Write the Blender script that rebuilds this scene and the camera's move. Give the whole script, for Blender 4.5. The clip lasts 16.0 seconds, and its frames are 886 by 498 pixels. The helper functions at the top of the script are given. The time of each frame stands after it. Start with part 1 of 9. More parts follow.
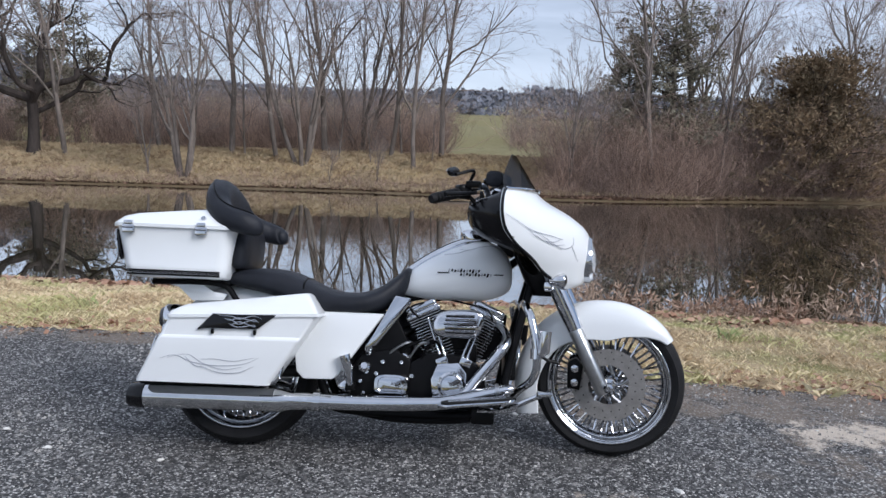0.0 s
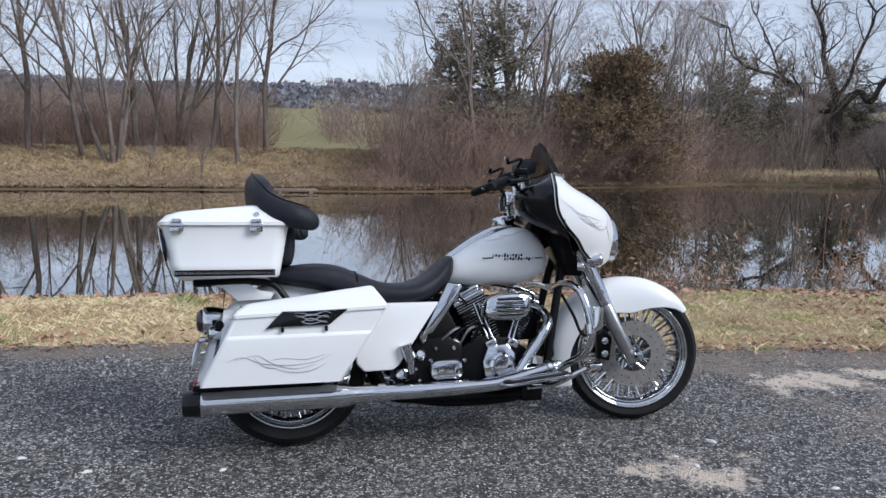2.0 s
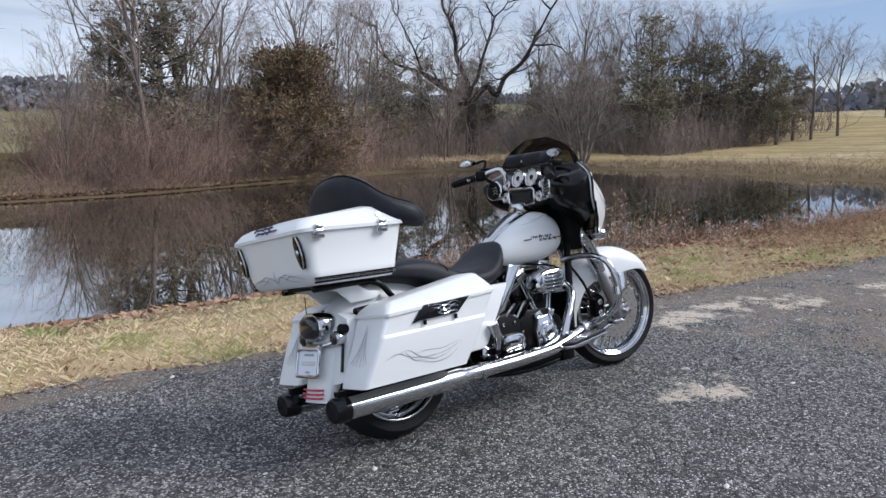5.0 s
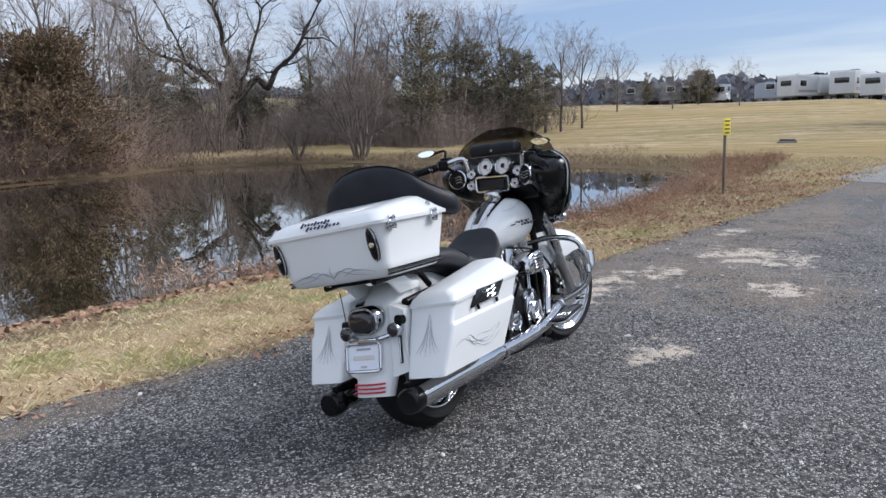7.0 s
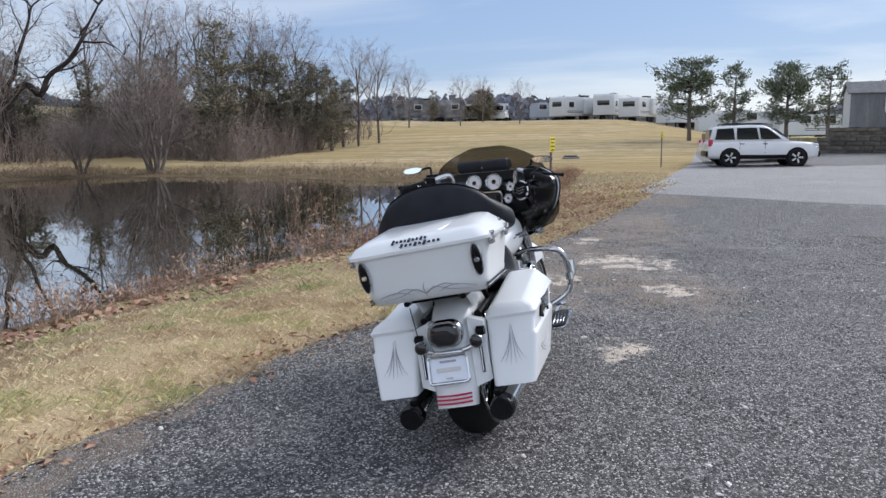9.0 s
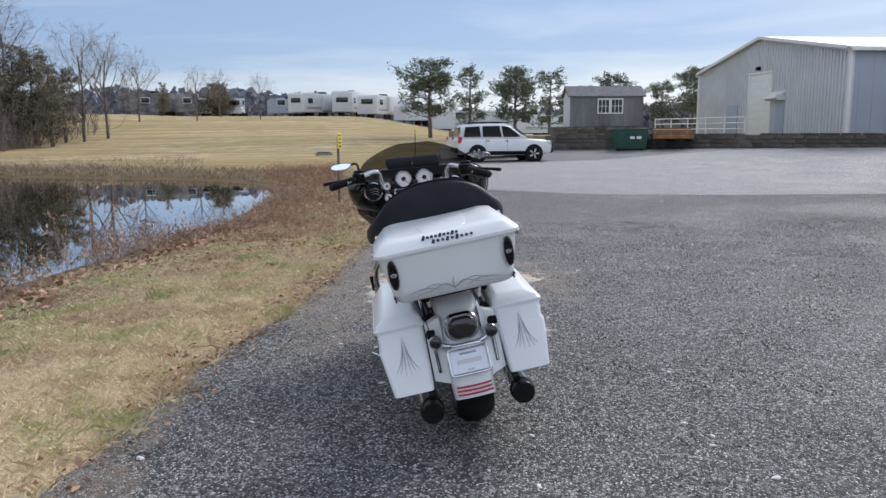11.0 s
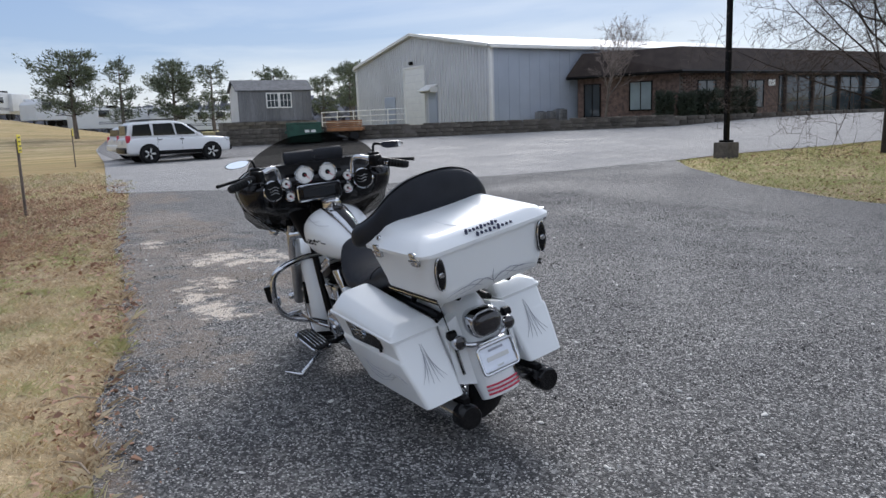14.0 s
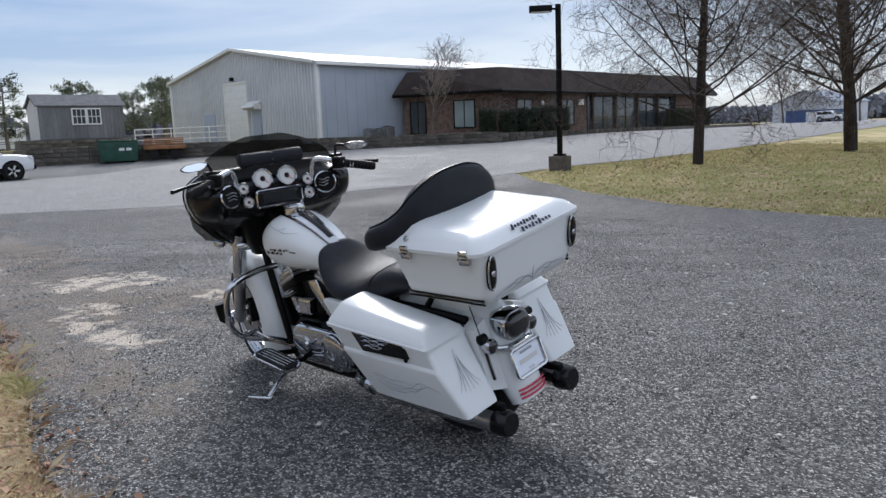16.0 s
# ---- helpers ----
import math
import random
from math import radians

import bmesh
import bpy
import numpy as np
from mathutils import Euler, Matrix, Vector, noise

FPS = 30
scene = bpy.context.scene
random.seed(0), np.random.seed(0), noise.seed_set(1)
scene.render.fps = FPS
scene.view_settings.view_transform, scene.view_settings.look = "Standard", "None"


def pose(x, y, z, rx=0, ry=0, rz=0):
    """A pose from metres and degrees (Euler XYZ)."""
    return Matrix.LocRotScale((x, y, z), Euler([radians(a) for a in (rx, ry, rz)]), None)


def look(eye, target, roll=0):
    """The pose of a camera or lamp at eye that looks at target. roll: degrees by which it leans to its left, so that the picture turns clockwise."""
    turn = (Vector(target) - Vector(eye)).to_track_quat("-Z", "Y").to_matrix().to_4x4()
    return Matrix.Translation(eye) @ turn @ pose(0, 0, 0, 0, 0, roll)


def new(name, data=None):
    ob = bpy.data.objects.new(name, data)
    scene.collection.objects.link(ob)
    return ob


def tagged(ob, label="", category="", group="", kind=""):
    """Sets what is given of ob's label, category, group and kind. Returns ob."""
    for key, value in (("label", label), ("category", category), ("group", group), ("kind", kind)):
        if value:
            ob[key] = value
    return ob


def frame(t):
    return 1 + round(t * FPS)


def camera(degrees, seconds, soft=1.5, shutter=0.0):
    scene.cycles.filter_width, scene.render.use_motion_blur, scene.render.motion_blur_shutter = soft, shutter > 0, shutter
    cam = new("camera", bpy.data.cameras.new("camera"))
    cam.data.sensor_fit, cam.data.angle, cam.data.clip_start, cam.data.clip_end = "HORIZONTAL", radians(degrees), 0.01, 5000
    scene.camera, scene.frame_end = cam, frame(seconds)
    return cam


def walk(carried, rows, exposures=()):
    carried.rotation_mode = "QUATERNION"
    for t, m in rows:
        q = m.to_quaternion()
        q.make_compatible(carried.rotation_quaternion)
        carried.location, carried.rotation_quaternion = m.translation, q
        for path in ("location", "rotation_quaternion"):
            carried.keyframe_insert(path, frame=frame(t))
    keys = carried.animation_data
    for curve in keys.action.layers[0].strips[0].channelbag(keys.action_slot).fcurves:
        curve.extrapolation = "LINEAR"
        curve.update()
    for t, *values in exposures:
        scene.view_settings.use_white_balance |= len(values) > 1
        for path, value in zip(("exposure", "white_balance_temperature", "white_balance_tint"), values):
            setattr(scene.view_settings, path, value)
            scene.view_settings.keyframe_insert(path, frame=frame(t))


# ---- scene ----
cam = camera(60.4, 16.0)
PATH = [
    (0.0, (0.019, -3.221, 1.292), (0.035, -0.247, 0.901), 1.72),
    (0.5, (-0.222, -3.284, 1.288), (-0.058, -0.315, 0.892), 2.07),
    (1.0, (-0.449, -3.224, 1.253), (-0.092, -0.272, 0.855), 2.10),
    (1.5, (-0.681, -3.149, 1.259), (-0.120, -0.230, 0.857), 1.53),
    (2.0, (-0.996, -3.181, 1.256), (-0.234, -0.307, 0.855), 0.86),
    (2.5, (-1.296, -3.171, 1.252), (-0.339, -0.356, 0.851), 0.01),
    (3.0, (-1.586, -3.063, 1.251), (-0.436, -0.322, 0.846), -0.55),
    (3.5, (-1.874, -2.993, 1.236), (-0.528, -0.344, 0.827), -0.90),
    (4.0, (-2.187, -2.905, 1.268), (-0.634, -0.372, 0.852), -0.95),
    (6.3, (-3.258, -2.025, 1.272), (-0.883, -0.248, 0.826), -1.57),
    (6.5, (-3.321, -1.952, 1.265), (-0.898, -0.242, 0.813), -1.67),
    (7.0, (-3.519, -1.739, 1.276), (-0.976, -0.218, 0.808), -1.47),
    (7.5, (-3.691, -1.492, 1.265), (-1.050, -0.147, 0.796), -1.36),
    (8.0, (-3.813, -1.225, 1.284), (-1.087, -0.059, 0.827), -1.15),
    (8.5, (-3.979, -0.968, 1.306), (-1.175, 0.005, 0.866), -0.92),
    (9.0, (-4.093, -0.712, 1.319), (-1.221, 0.041, 0.889), -0.69),
    (9.5, (-4.139, -0.427, 1.310), (-1.213, 0.079, 0.882), -0.55),
    (10.0, (-4.210, -0.151, 1.314), (-1.251, 0.094, 0.882), -0.39),
    (10.2, (-4.244, -0.031, 1.326), (-1.278, 0.106, 0.892), -0.27),
    (12.3, (-4.021, 1.030, 1.310), (-1.183, 0.191, 0.818), -1.27),
    (12.5, (-3.953, 1.118, 1.302), (-1.142, 0.195, 0.807), -1.44),
    (13.0, (-3.814, 1.311, 1.308), (-1.083, 0.173, 0.810), -1.65),
    (13.5, (-3.718, 1.552, 1.327), (-1.076, 0.220, 0.828), -1.87),
    (14.0, (-3.589, 1.689, 1.315), (-1.045, 0.179, 0.818), -1.98),
    (14.5, (-3.429, 1.798, 1.316), (-0.986, 0.127, 0.825), -2.10),
    (15.0, (-3.309, 1.934, 1.296), (-0.972, 0.114, 0.818), -2.12),
    (15.5, (-3.169, 2.106, 1.280), (-0.943, 0.149, 0.816), -2.14),
    (16.0, (-2.977, 2.214, 1.244), (-0.858, 0.138, 0.794), -2.07),
]
walk(cam, [(t, look(eye, target, roll)) for t, eye, target, roll in PATH],
     [(0, 0.40, 5950, 13), (4, 0.43, 6060, 13), (6.5, 0.55, 6130, 13), (9, 0.57, 6150, 13), (12.5, 0.44, 6100, 13), (16, 0.41, 6120, 12)])

# ---- light ----
SUN_AZIMUTH, SUN_HEIGHT = -38.0, 37.0      # degrees: from +x towards +y, above the horizon
SUN_DIRECTION = (math.cos(radians(SUN_AZIMUTH)) * math.cos(radians(SUN_HEIGHT)), math.sin(radians(SUN_AZIMUTH)) * math.cos(radians(SUN_HEIGHT)), math.sin(radians(SUN_HEIGHT)))
world = bpy.data.worlds.new("sky")
scene.world = world
world.use_nodes = True
wn, wl = world.node_tree.nodes, world.node_tree.links
sky = wn.new("ShaderNodeTexSky")
sky.sky_type, sky.sun_disc = "NISHITA", False
sky.sun_elevation, sky.sun_rotation = radians(SUN_HEIGHT), radians(90 - SUN_AZIMUTH)
sky.air_density, sky.dust_density, sky.ozone_density = 1.0, 0.5, 1.8
# thin high cloud in long streaks over the whole sky
w_co = wn.new("ShaderNodeTexCoord")
w_map = wn.new("ShaderNodeMapping")
w_map.inputs["Scale"].default_value = (0.8, 0.8, 5.5)
w_noise = wn.new("ShaderNodeTexNoise")
w_noise.inputs["Scale"].default_value, w_noise.inputs["Detail"].default_value = 1.9, 6.0
w_noise.inputs["Roughness"].default_value, w_noise.inputs["Distortion"].default_value = 0.55, 0.5
w_ramp = wn.new("ShaderNodeValToRGB")
w_ramp.color_ramp.elements[0].position, w_ramp.color_ramp.elements[1].position = 0.45, 0.67
w_ramp.color_ramp.elements[0].color, w_ramp.color_ramp.elements[1].color = (2.15, 2.95, 4.4, 1), (4.5, 4.85, 5.4, 1)
w_ramp.color_ramp.elements.new(1.0).color = (7.6, 8.1, 8.9, 1)
w_mix = wn.new("ShaderNodeMix")
w_mix.data_type = "RGBA"
w_mix.inputs["Factor"].default_value = 0.75
wl.new(w_co.outputs["Generated"], w_map.inputs["Vector"])
wl.new(w_map.outputs["Vector"], w_noise.inputs["Vector"])
w_xyz = wn.new("ShaderNodeSeparateXYZ")
wl.new(w_co.outputs["Generated"], w_xyz.inputs[0])
w_north = wn.new("ShaderNodeMath")                       # the cloud thickens towards north and south
w_north.operation, w_north.inputs[1].default_value = "MULTIPLY_ADD", 0.23
w_side = wn.new("ShaderNodeMath")
w_side.operation = "ABSOLUTE"
wl.new(w_xyz.outputs["Y"], w_side.inputs[0]), wl.new(w_side.outputs[0], w_north.inputs[0]), wl.new(w_noise.outputs["Fac"], w_north.inputs[2])
w_sun = wn.new("ShaderNodeVectorMath")                   # and glows round the hidden sun
w_sun.operation, w_sun.inputs[1].default_value = "DOT_PRODUCT", SUN_DIRECTION
wl.new(w_co.outputs["Generated"], w_sun.inputs[0])
w_glow = wn.new("ShaderNodeMapRange")
w_glow.interpolation_type = "SMOOTHSTEP"
w_glow.inputs["From Min"].default_value, w_glow.inputs["From Max"].default_value, w_glow.inputs["To Max"].default_value = 0.82, 1.0, 0.12
wl.new(w_sun.outputs["Value"], w_glow.inputs["Value"])
w_high = wn.new("ShaderNodeMapRange")                    # and is whitest overhead
w_high.interpolation_type = "SMOOTHSTEP"
w_high.inputs["From Min"].default_value, w_high.inputs["From Max"].default_value, w_high.inputs["To Max"].default_value = 0.36, 0.85, 0.30
wl.new(w_xyz.outputs["Z"], w_high.inputs["Value"])
w_west, w_fill = wn.new("ShaderNodeMapRange"), wn.new("ShaderNodeMath")   # added: unseen western cloud, brightened as fill for the shaded rear faces
w_west.interpolation_type = "SMOOTHSTEP"
w_west.inputs["From Min"].default_value, w_west.inputs["From Max"].default_value, w_west.inputs["To Max"].default_value = -0.25, -0.8, 0.45
wl.new(w_xyz.outputs["X"], w_west.inputs["Value"])
wl.new(w_high.outputs["Result"], w_fill.inputs[0]), wl.new(w_west.outputs["Result"], w_fill.inputs[1])
w_thick, w_sum = wn.new("ShaderNodeMath"), wn.new("ShaderNodeMath")
wl.new(w_north.outputs[0], w_thick.inputs[0]), wl.new(w_glow.outputs["Result"], w_thick.inputs[1])
wl.new(w_thick.outputs[0], w_sum.inputs[0]), wl.new(w_fill.outputs[0], w_sum.inputs[1])
wl.new(w_sum.outputs[0], w_ramp.inputs["Fac"])
wl.new(w_ramp.outputs["Color"], w_mix.inputs["B"])
wl.new(sky.outputs["Color"], w_mix.inputs["A"])
wl.new(w_mix.outputs["Result"], wn["Background"].inputs["Color"])
wn["Background"].inputs["Strength"].default_value = 0.098
sun = new("sun", bpy.data.lights.new("sun", "SUN"))
sun.data.energy, sun.data.angle, sun.data.color = 2.25, radians(28.0), (1.0, 0.96, 0.90)
ca, ch = radians(SUN_AZIMUTH), radians(SUN_HEIGHT)
sun.matrix_world = look((60 * math.cos(ca) * math.cos(ch), 60 * math.sin(ca) * math.cos(ch), 60 * math.sin(ch)), (0, 0, 0))

# ---- materials ----
def material(name, color, rough=0.6, metal=0.0, var=0.25, scale=8.0, color2=None, bump=0.0, bump_scale=60.0, detail=6.0,
             random=0.0, island=0.0, coat=0.0, stretch=(1, 1, 1), spec=0.5, transmission=0.0, ior=1.45, local=True, alpha=1.0):
    """A Principled surface with coarse and fine variation of colour, roughness and relief."""
    m = bpy.data.materials.new(name)
    m.use_nodes = True
    n, l = m.node_tree.nodes, m.node_tree.links
    p = n["Principled BSDF"]
    p.inputs["Roughness"].default_value, p.inputs["Metallic"].default_value = rough, metal
    p.inputs["Coat Weight"].default_value, p.inputs["Specular IOR Level"].default_value = coat, spec
    p.inputs["Coat Roughness"].default_value = 0.06
    p.inputs["Transmission Weight"].default_value, p.inputs["IOR"].default_value = transmission, ior
    p.inputs["Alpha"].default_value = alpha
    co = n.new("ShaderNodeTexCoord")
    mp = n.new("ShaderNodeMapping")
    mp.inputs["Scale"].default_value = stretch
    l.new(co.outputs["Object" if local else "Generated"], mp.inputs["Vector"])
    big = n.new("ShaderNodeTexNoise")
    big.inputs["Scale"].default_value, big.inputs["Detail"].default_value = scale, detail
    l.new(mp.outputs["Vector"], big.inputs["Vector"])
    fine = n.new("ShaderNodeTexNoise")
    fine.inputs["Scale"].default_value, fine.inputs["Detail"].default_value = bump_scale, 4.0
    l.new(mp.outputs["Vector"], fine.inputs["Vector"])
    c2 = color2 or tuple(c * (1 - var) for c in color)
    ramp = n.new("ShaderNodeValToRGB")
    ramp.color_ramp.elements[0].position, ramp.color_ramp.elements[1].position = 0.34, 0.66
    ramp.color_ramp.elements[0].color, ramp.color_ramp.elements[1].color = (*c2, 1), (*color, 1)
    l.new(big.outputs["Fac"], ramp.inputs["Fac"])
    out = ramp.outputs["Color"]
    grain = n.new("ShaderNodeMix")
    grain.data_type, grain.blend_type = "RGBA", "OVERLAY"
    grain.inputs["Factor"].default_value = min(1.0, var * 1.4)
    l.new(out, grain.inputs["A"])
    l.new(fine.outputs["Color"], grain.inputs["B"])
    bw = n.new("ShaderNodeRGBToBW")
    l.new(fine.outputs["Color"], bw.inputs["Color"])
    l.new(bw.outputs["Val"], grain.inputs["B"])
    out = grain.outputs["Result"]
    if random or island:
        info = n.new("ShaderNodeObjectInfo" if random else "ShaderNodeNewGeometry")
        hsv = n.new("ShaderNodeHueSaturation")
        mr = n.new("ShaderNodeMapRange")
        k = random or island
        mr.inputs["To Min"].default_value, mr.inputs["To Max"].default_value = 1 - k, 1 + k
        l.new(info.outputs["Random" if random else "Random Per Island"], mr.inputs["Value"])
        l.new(mr.outputs["Result"], hsv.inputs["Value"])
        l.new(out, hsv.inputs["Color"])
        out = hsv.outputs["Color"]
    l.new(out, p.inputs["Base Color"])
    if bump:
        b = n.new("ShaderNodeBump")
        b.inputs["Strength"].default_value, b.inputs["Distance"].default_value = bump, 0.02
        l.new(fine.outputs["Fac"], b.inputs["Height"])
        l.new(b.outputs["Normal"], p.inputs["Normal"])
    return m


WHITE = material("pearl_white_paint", (0.76, 0.78, 0.785), 0.3, var=0.03, scale=3, coat=0.3, bump_scale=300)
CHROME = material("chrome", (0.60, 0.61, 0.63), 0.05, 1.0, var=0.05, scale=20, bump_scale=200)
PIPE = material("worn_chrome_pipe", (0.64, 0.65, 0.66), 0.09, 1.0, var=0.08, scale=20, bump_scale=200)
ROTOR = material("brake_steel", (0.33, 0.315, 0.30), 0.55, 0.75, var=0.2, scale=30, bump_scale=250)
DULL = material("brushed_alloy", (0.50, 0.51, 0.52), 0.3, 1.0, var=0.15, scale=30, bump_scale=250)
BLACK = material("gloss_black", (0.005, 0.005, 0.006), 0.2, var=0.2, coat=0.1, spec=0.35)
SATIN = material("satin_black", (0.005, 0.005, 0.0055), 0.32, spec=0.14, var=0.3, scale=25, bump=0.05, bump_scale=300)
VINYL = material("black_vinyl", (0.018, 0.020, 0.026), 0.45, spec=0.22, var=0.3, scale=12, bump=0.15, bump_scale=420)
RUBBER = material("tyre_rubber", (0.012, 0.012, 0.013), 0.7, spec=0.3, var=0.4, scale=18, bump=0.3, bump_scale=160)
STRIPE = material("grey_pinstripe", (0.36, 0.37, 0.42), 0.4, var=0.2)
NAVY = material("dark_navy_emblem", (0.012, 0.016, 0.05), 0.3, var=0.2)
RED = material("red_reflector", (0.55, 0.03, 0.07), 0.3, var=0.2)
SMOKE_LENS = material("smoked_lens", (0.02, 0.018, 0.02), 0.12, var=0.3, coat=0.6)
DIAL = material("silver_dial", (0.66, 0.66, 0.64), 0.4, var=0.1)
SCREEN = material("dark_screen", (0.02, 0.022, 0.026), 0.2, var=0.2)
GLASS = material("clear_lens", (0.8, 0.82, 0.85), 0.05, var=0.05, transmission=0.8)
MIRROR = material("mirror_glass", (0.9, 0.92, 0.95), 0.02, 1.0, var=0.02)


def smoked():
    m = bpy.data.materials.new("smoked_screen")
    m.use_nodes = True
    n, l = m.node_tree.nodes, m.node_tree.links
    mix, tr, gl = n.new("ShaderNodeMixShader"), n.new("ShaderNodeBsdfTransparent"), n.new("ShaderNodeBsdfGlossy")
    tr.inputs["Color"].default_value = (0.42, 0.415, 0.405, 1)
    gl.inputs["Roughness"].default_value = 0.05
    mix.inputs["Fac"].default_value = 0.07
    l.new(tr.outputs[0], mix.inputs[1]), l.new(gl.outputs[0], mix.inputs[2])
    l.new(mix.outputs[0], n["Material Output"].inputs["Surface"])
    return m


SMOKED = smoked()


# ---- building blocks: each gives (vertices, faces) ----
def shifted(vf, m):
    return [m @ Vector(v) for v in vf[0]], vf[1]


def joined(*parts):
    v, f = [], []
    for pv, pf in parts:
        k = len(v)
        v += list(pv)
        f += [tuple(i + k for i in q) for q in pf]
    return v, f


def loft(rings, cap=True, closed=False):
    n = len(rings[0])
    v = [p for r in rings for p in r]
    f = []
    m = len(rings)
    for i in range(m if closed else m - 1):
        a, b = i * n, ((i + 1) % m) * n
        f += [(a + j, a + (j + 1) % n, b + (j + 1) % n, b + j) for j in range(n)]
    if cap and not closed:
        f += [tuple(reversed(range(n))), tuple((m - 1) * n + j for j in range(n))]
    return v, f


def curve_points(pts, k=6):
    """Catmull-Rom points through pts."""
    p = [Vector(q) for q in pts]
    p = [2 * p[0] - p[1]] + p + [2 * p[-1] - p[-2]]
    out = []
    for i in range(1, len(p) - 2):
        for j in range(k):
            t = j / k
            out.append(0.5 * (2 * p[i] + (p[i + 1] - p[i - 1]) * t + (2 * p[i - 1] - 5 * p[i] + 4 * p[i + 1] - p[i + 2]) * t * t
                              + (3 * p[i] - p[i - 1] - 3 * p[i + 1] + p[i + 2]) * t ** 3))
    return out + [p[-2]]


def tube(pts, r, n=10, k=0, cap=True):
    """A tube along pts; r: one radius or one for each of pts; k: smoothing steps between points."""
    p = [Vector(q) for q in pts]
    rr = list(r) if isinstance(r, (list, tuple)) else [r] * len(p)
    if k:
        q = curve_points(p, k)
        rr = [rr[min(i // k, len(rr) - 1)] * (1 - (i % k) / k) + rr[min(i // k + 1, len(rr) - 1)] * ((i % k) / k) for i in range(len(q))]
        p = q
    rings, side = [], None
    for i, c in enumerate(p):
        d = (p[min(i + 1, len(p) - 1)] - p[max(i - 1, 0)]).normalized()
        if side is None:
            side = d.orthogonal().normalized()
        side = (side - d * side.dot(d)).normalized()
        up = d.cross(side)
        rings.append([c + (side * math.cos(2 * math.pi * j / n) + up * math.sin(2 * math.pi * j / n)) * rr[i] for j in range(n)])
    return loft(rings, cap)


def lathe(profile, n=32, at=(0, 0, 0), axis=(0, 1, 0), closed=False):
    """Spins (radius, along) points round an axis through at."""
    q = Vector((0, 0, 1)).rotation_difference(Vector(axis))
    rings = [[Vector(at) + q @ Vector((r * math.cos(2 * math.pi * j / n), r * math.sin(2 * math.pi * j / n), h)) for j in range(n)] for r, h in profile]
    return loft(rings, not closed, closed)


def bevelled(vf, width, segments=2):
    bm = bmesh.new()
    vs = [bm.verts.new(v) for v in vf[0]]
    for q in vf[1]:
        bm.faces.new([vs[i] for i in q])
    bmesh.ops.recalc_face_normals(bm, faces=bm.faces)
    if width:
        bmesh.ops.bevel(bm, geom=list(bm.edges), offset=width, segments=segments, affect="EDGES", profile=0.6, clamp_overlap=True)
    bm.verts.index_update()
    out = [v.co.copy() for v in bm.verts], [tuple(v.index for v in q.verts) for q in bm.faces]
    bm.free()
    return out


def box(c, s, bevel=0.0, segments=2, m=None):
    x, y, z = (a / 2 for a in s)
    v = [Vector((i * x, j * y, k * z)) for k in (-1, 1) for i, j in ((-1, -1), (1, -1), (1, 1), (-1, 1))]
    f = [(3, 2, 1, 0), (4, 5, 6, 7), (0, 1, 5, 4), (1, 2, 6, 5), (2, 3, 7, 6), (3, 0, 4, 7)]
    v, f = bevelled((v, f), bevel, segments) if bevel else (v, f)
    t = Matrix.Translation(c) @ (m or Matrix())
    return [t @ p for p in v], f


def slab(outline, a, b, axis="y", bevel=0.0):
    """A flat outline of (u, v) given thickness from a to b along an axis: y takes (x, z), x takes (y, z), z takes (x, y)."""
    put = {"y": lambda u, v, w: (u, w, v), "x": lambda u, v, w: (w, u, v), "z": lambda u, v, w: (u, v, w)}[axis]
    n = len(outline)
    v = [Vector(put(*p, a)) for p in outline] + [Vector(put(*p, b)) for p in outline]
    f = [tuple(range(n)), tuple(reversed(range(n, 2 * n)))] + [(i, i + n, (i + 1) % n + n, (i + 1) % n) for i in range(n)]
    return bevelled((v, f), bevel)


def rounded(x0, x1, y0, y1, r, k=4):
    """Corners-rounded rectangle as (x, y) points."""
    out = []
    for cx, cy, a in ((x1 - r, y1 - r, 0), (x0 + r, y1 - r, 90), (x0 + r, y0 + r, 180), (x1 - r, y0 + r, 270)):
        out += [(cx + r * math.cos(radians(a + 90 * i / k)), cy + r * math.sin(radians(a + 90 * i / k))) for i in range(k + 1)]
    return out


def ribbon(pts, width, normal, k=6, proud=0.0):
    """A thin tapered stroke lying on a surface with that normal."""
    p = curve_points(pts, k) if k else [Vector(q) for q in pts]
    nn = Vector(normal).normalized()
    v, f = [], []
    for i, c in enumerate(p):
        d = (p[min(i + 1, len(p) - 1)] - p[max(i - 1, 0)]).normalized()
        s = nn.cross(d).normalized() * width / 2 * (0.25 + 0.75 * math.sin(math.pi * i / (len(p) - 1)))
        v += [c + nn * proud - s, c + nn * (proud + 0.0012), c + nn * proud + s]
    for i in range(len(p) - 1):
        a, b = 3 * i, 3 * i + 3
        f += [(a, a + 1, b + 1, b), (a + 1, a + 2, b + 2, b + 1)]
    return v, f


def mesh_of(name, vf, mat, smooth=38):
    me = bpy.data.meshes.new(name)
    me.from_pydata([tuple(v) for v in vf[0]], [], vf[1])
    me.materials.append(mat)
    if smooth:
        me.polygons.foreach_set("use_smooth", [True] * len(me.polygons))
        me.set_sharp_from_angle(angle=radians(smooth))
    me.update()
    return me


def part(name, vf, mat, parent=None, label="", smooth=38):
    """ONE mesh object of (vertices, faces), under a thing or a part."""
    ob = new(name, vf if isinstance(vf, bpy.types.Mesh) else mesh_of(name, vf, mat, smooth))
    ob.parent = parent
    if label:
        ob["label"] = label
    return ob


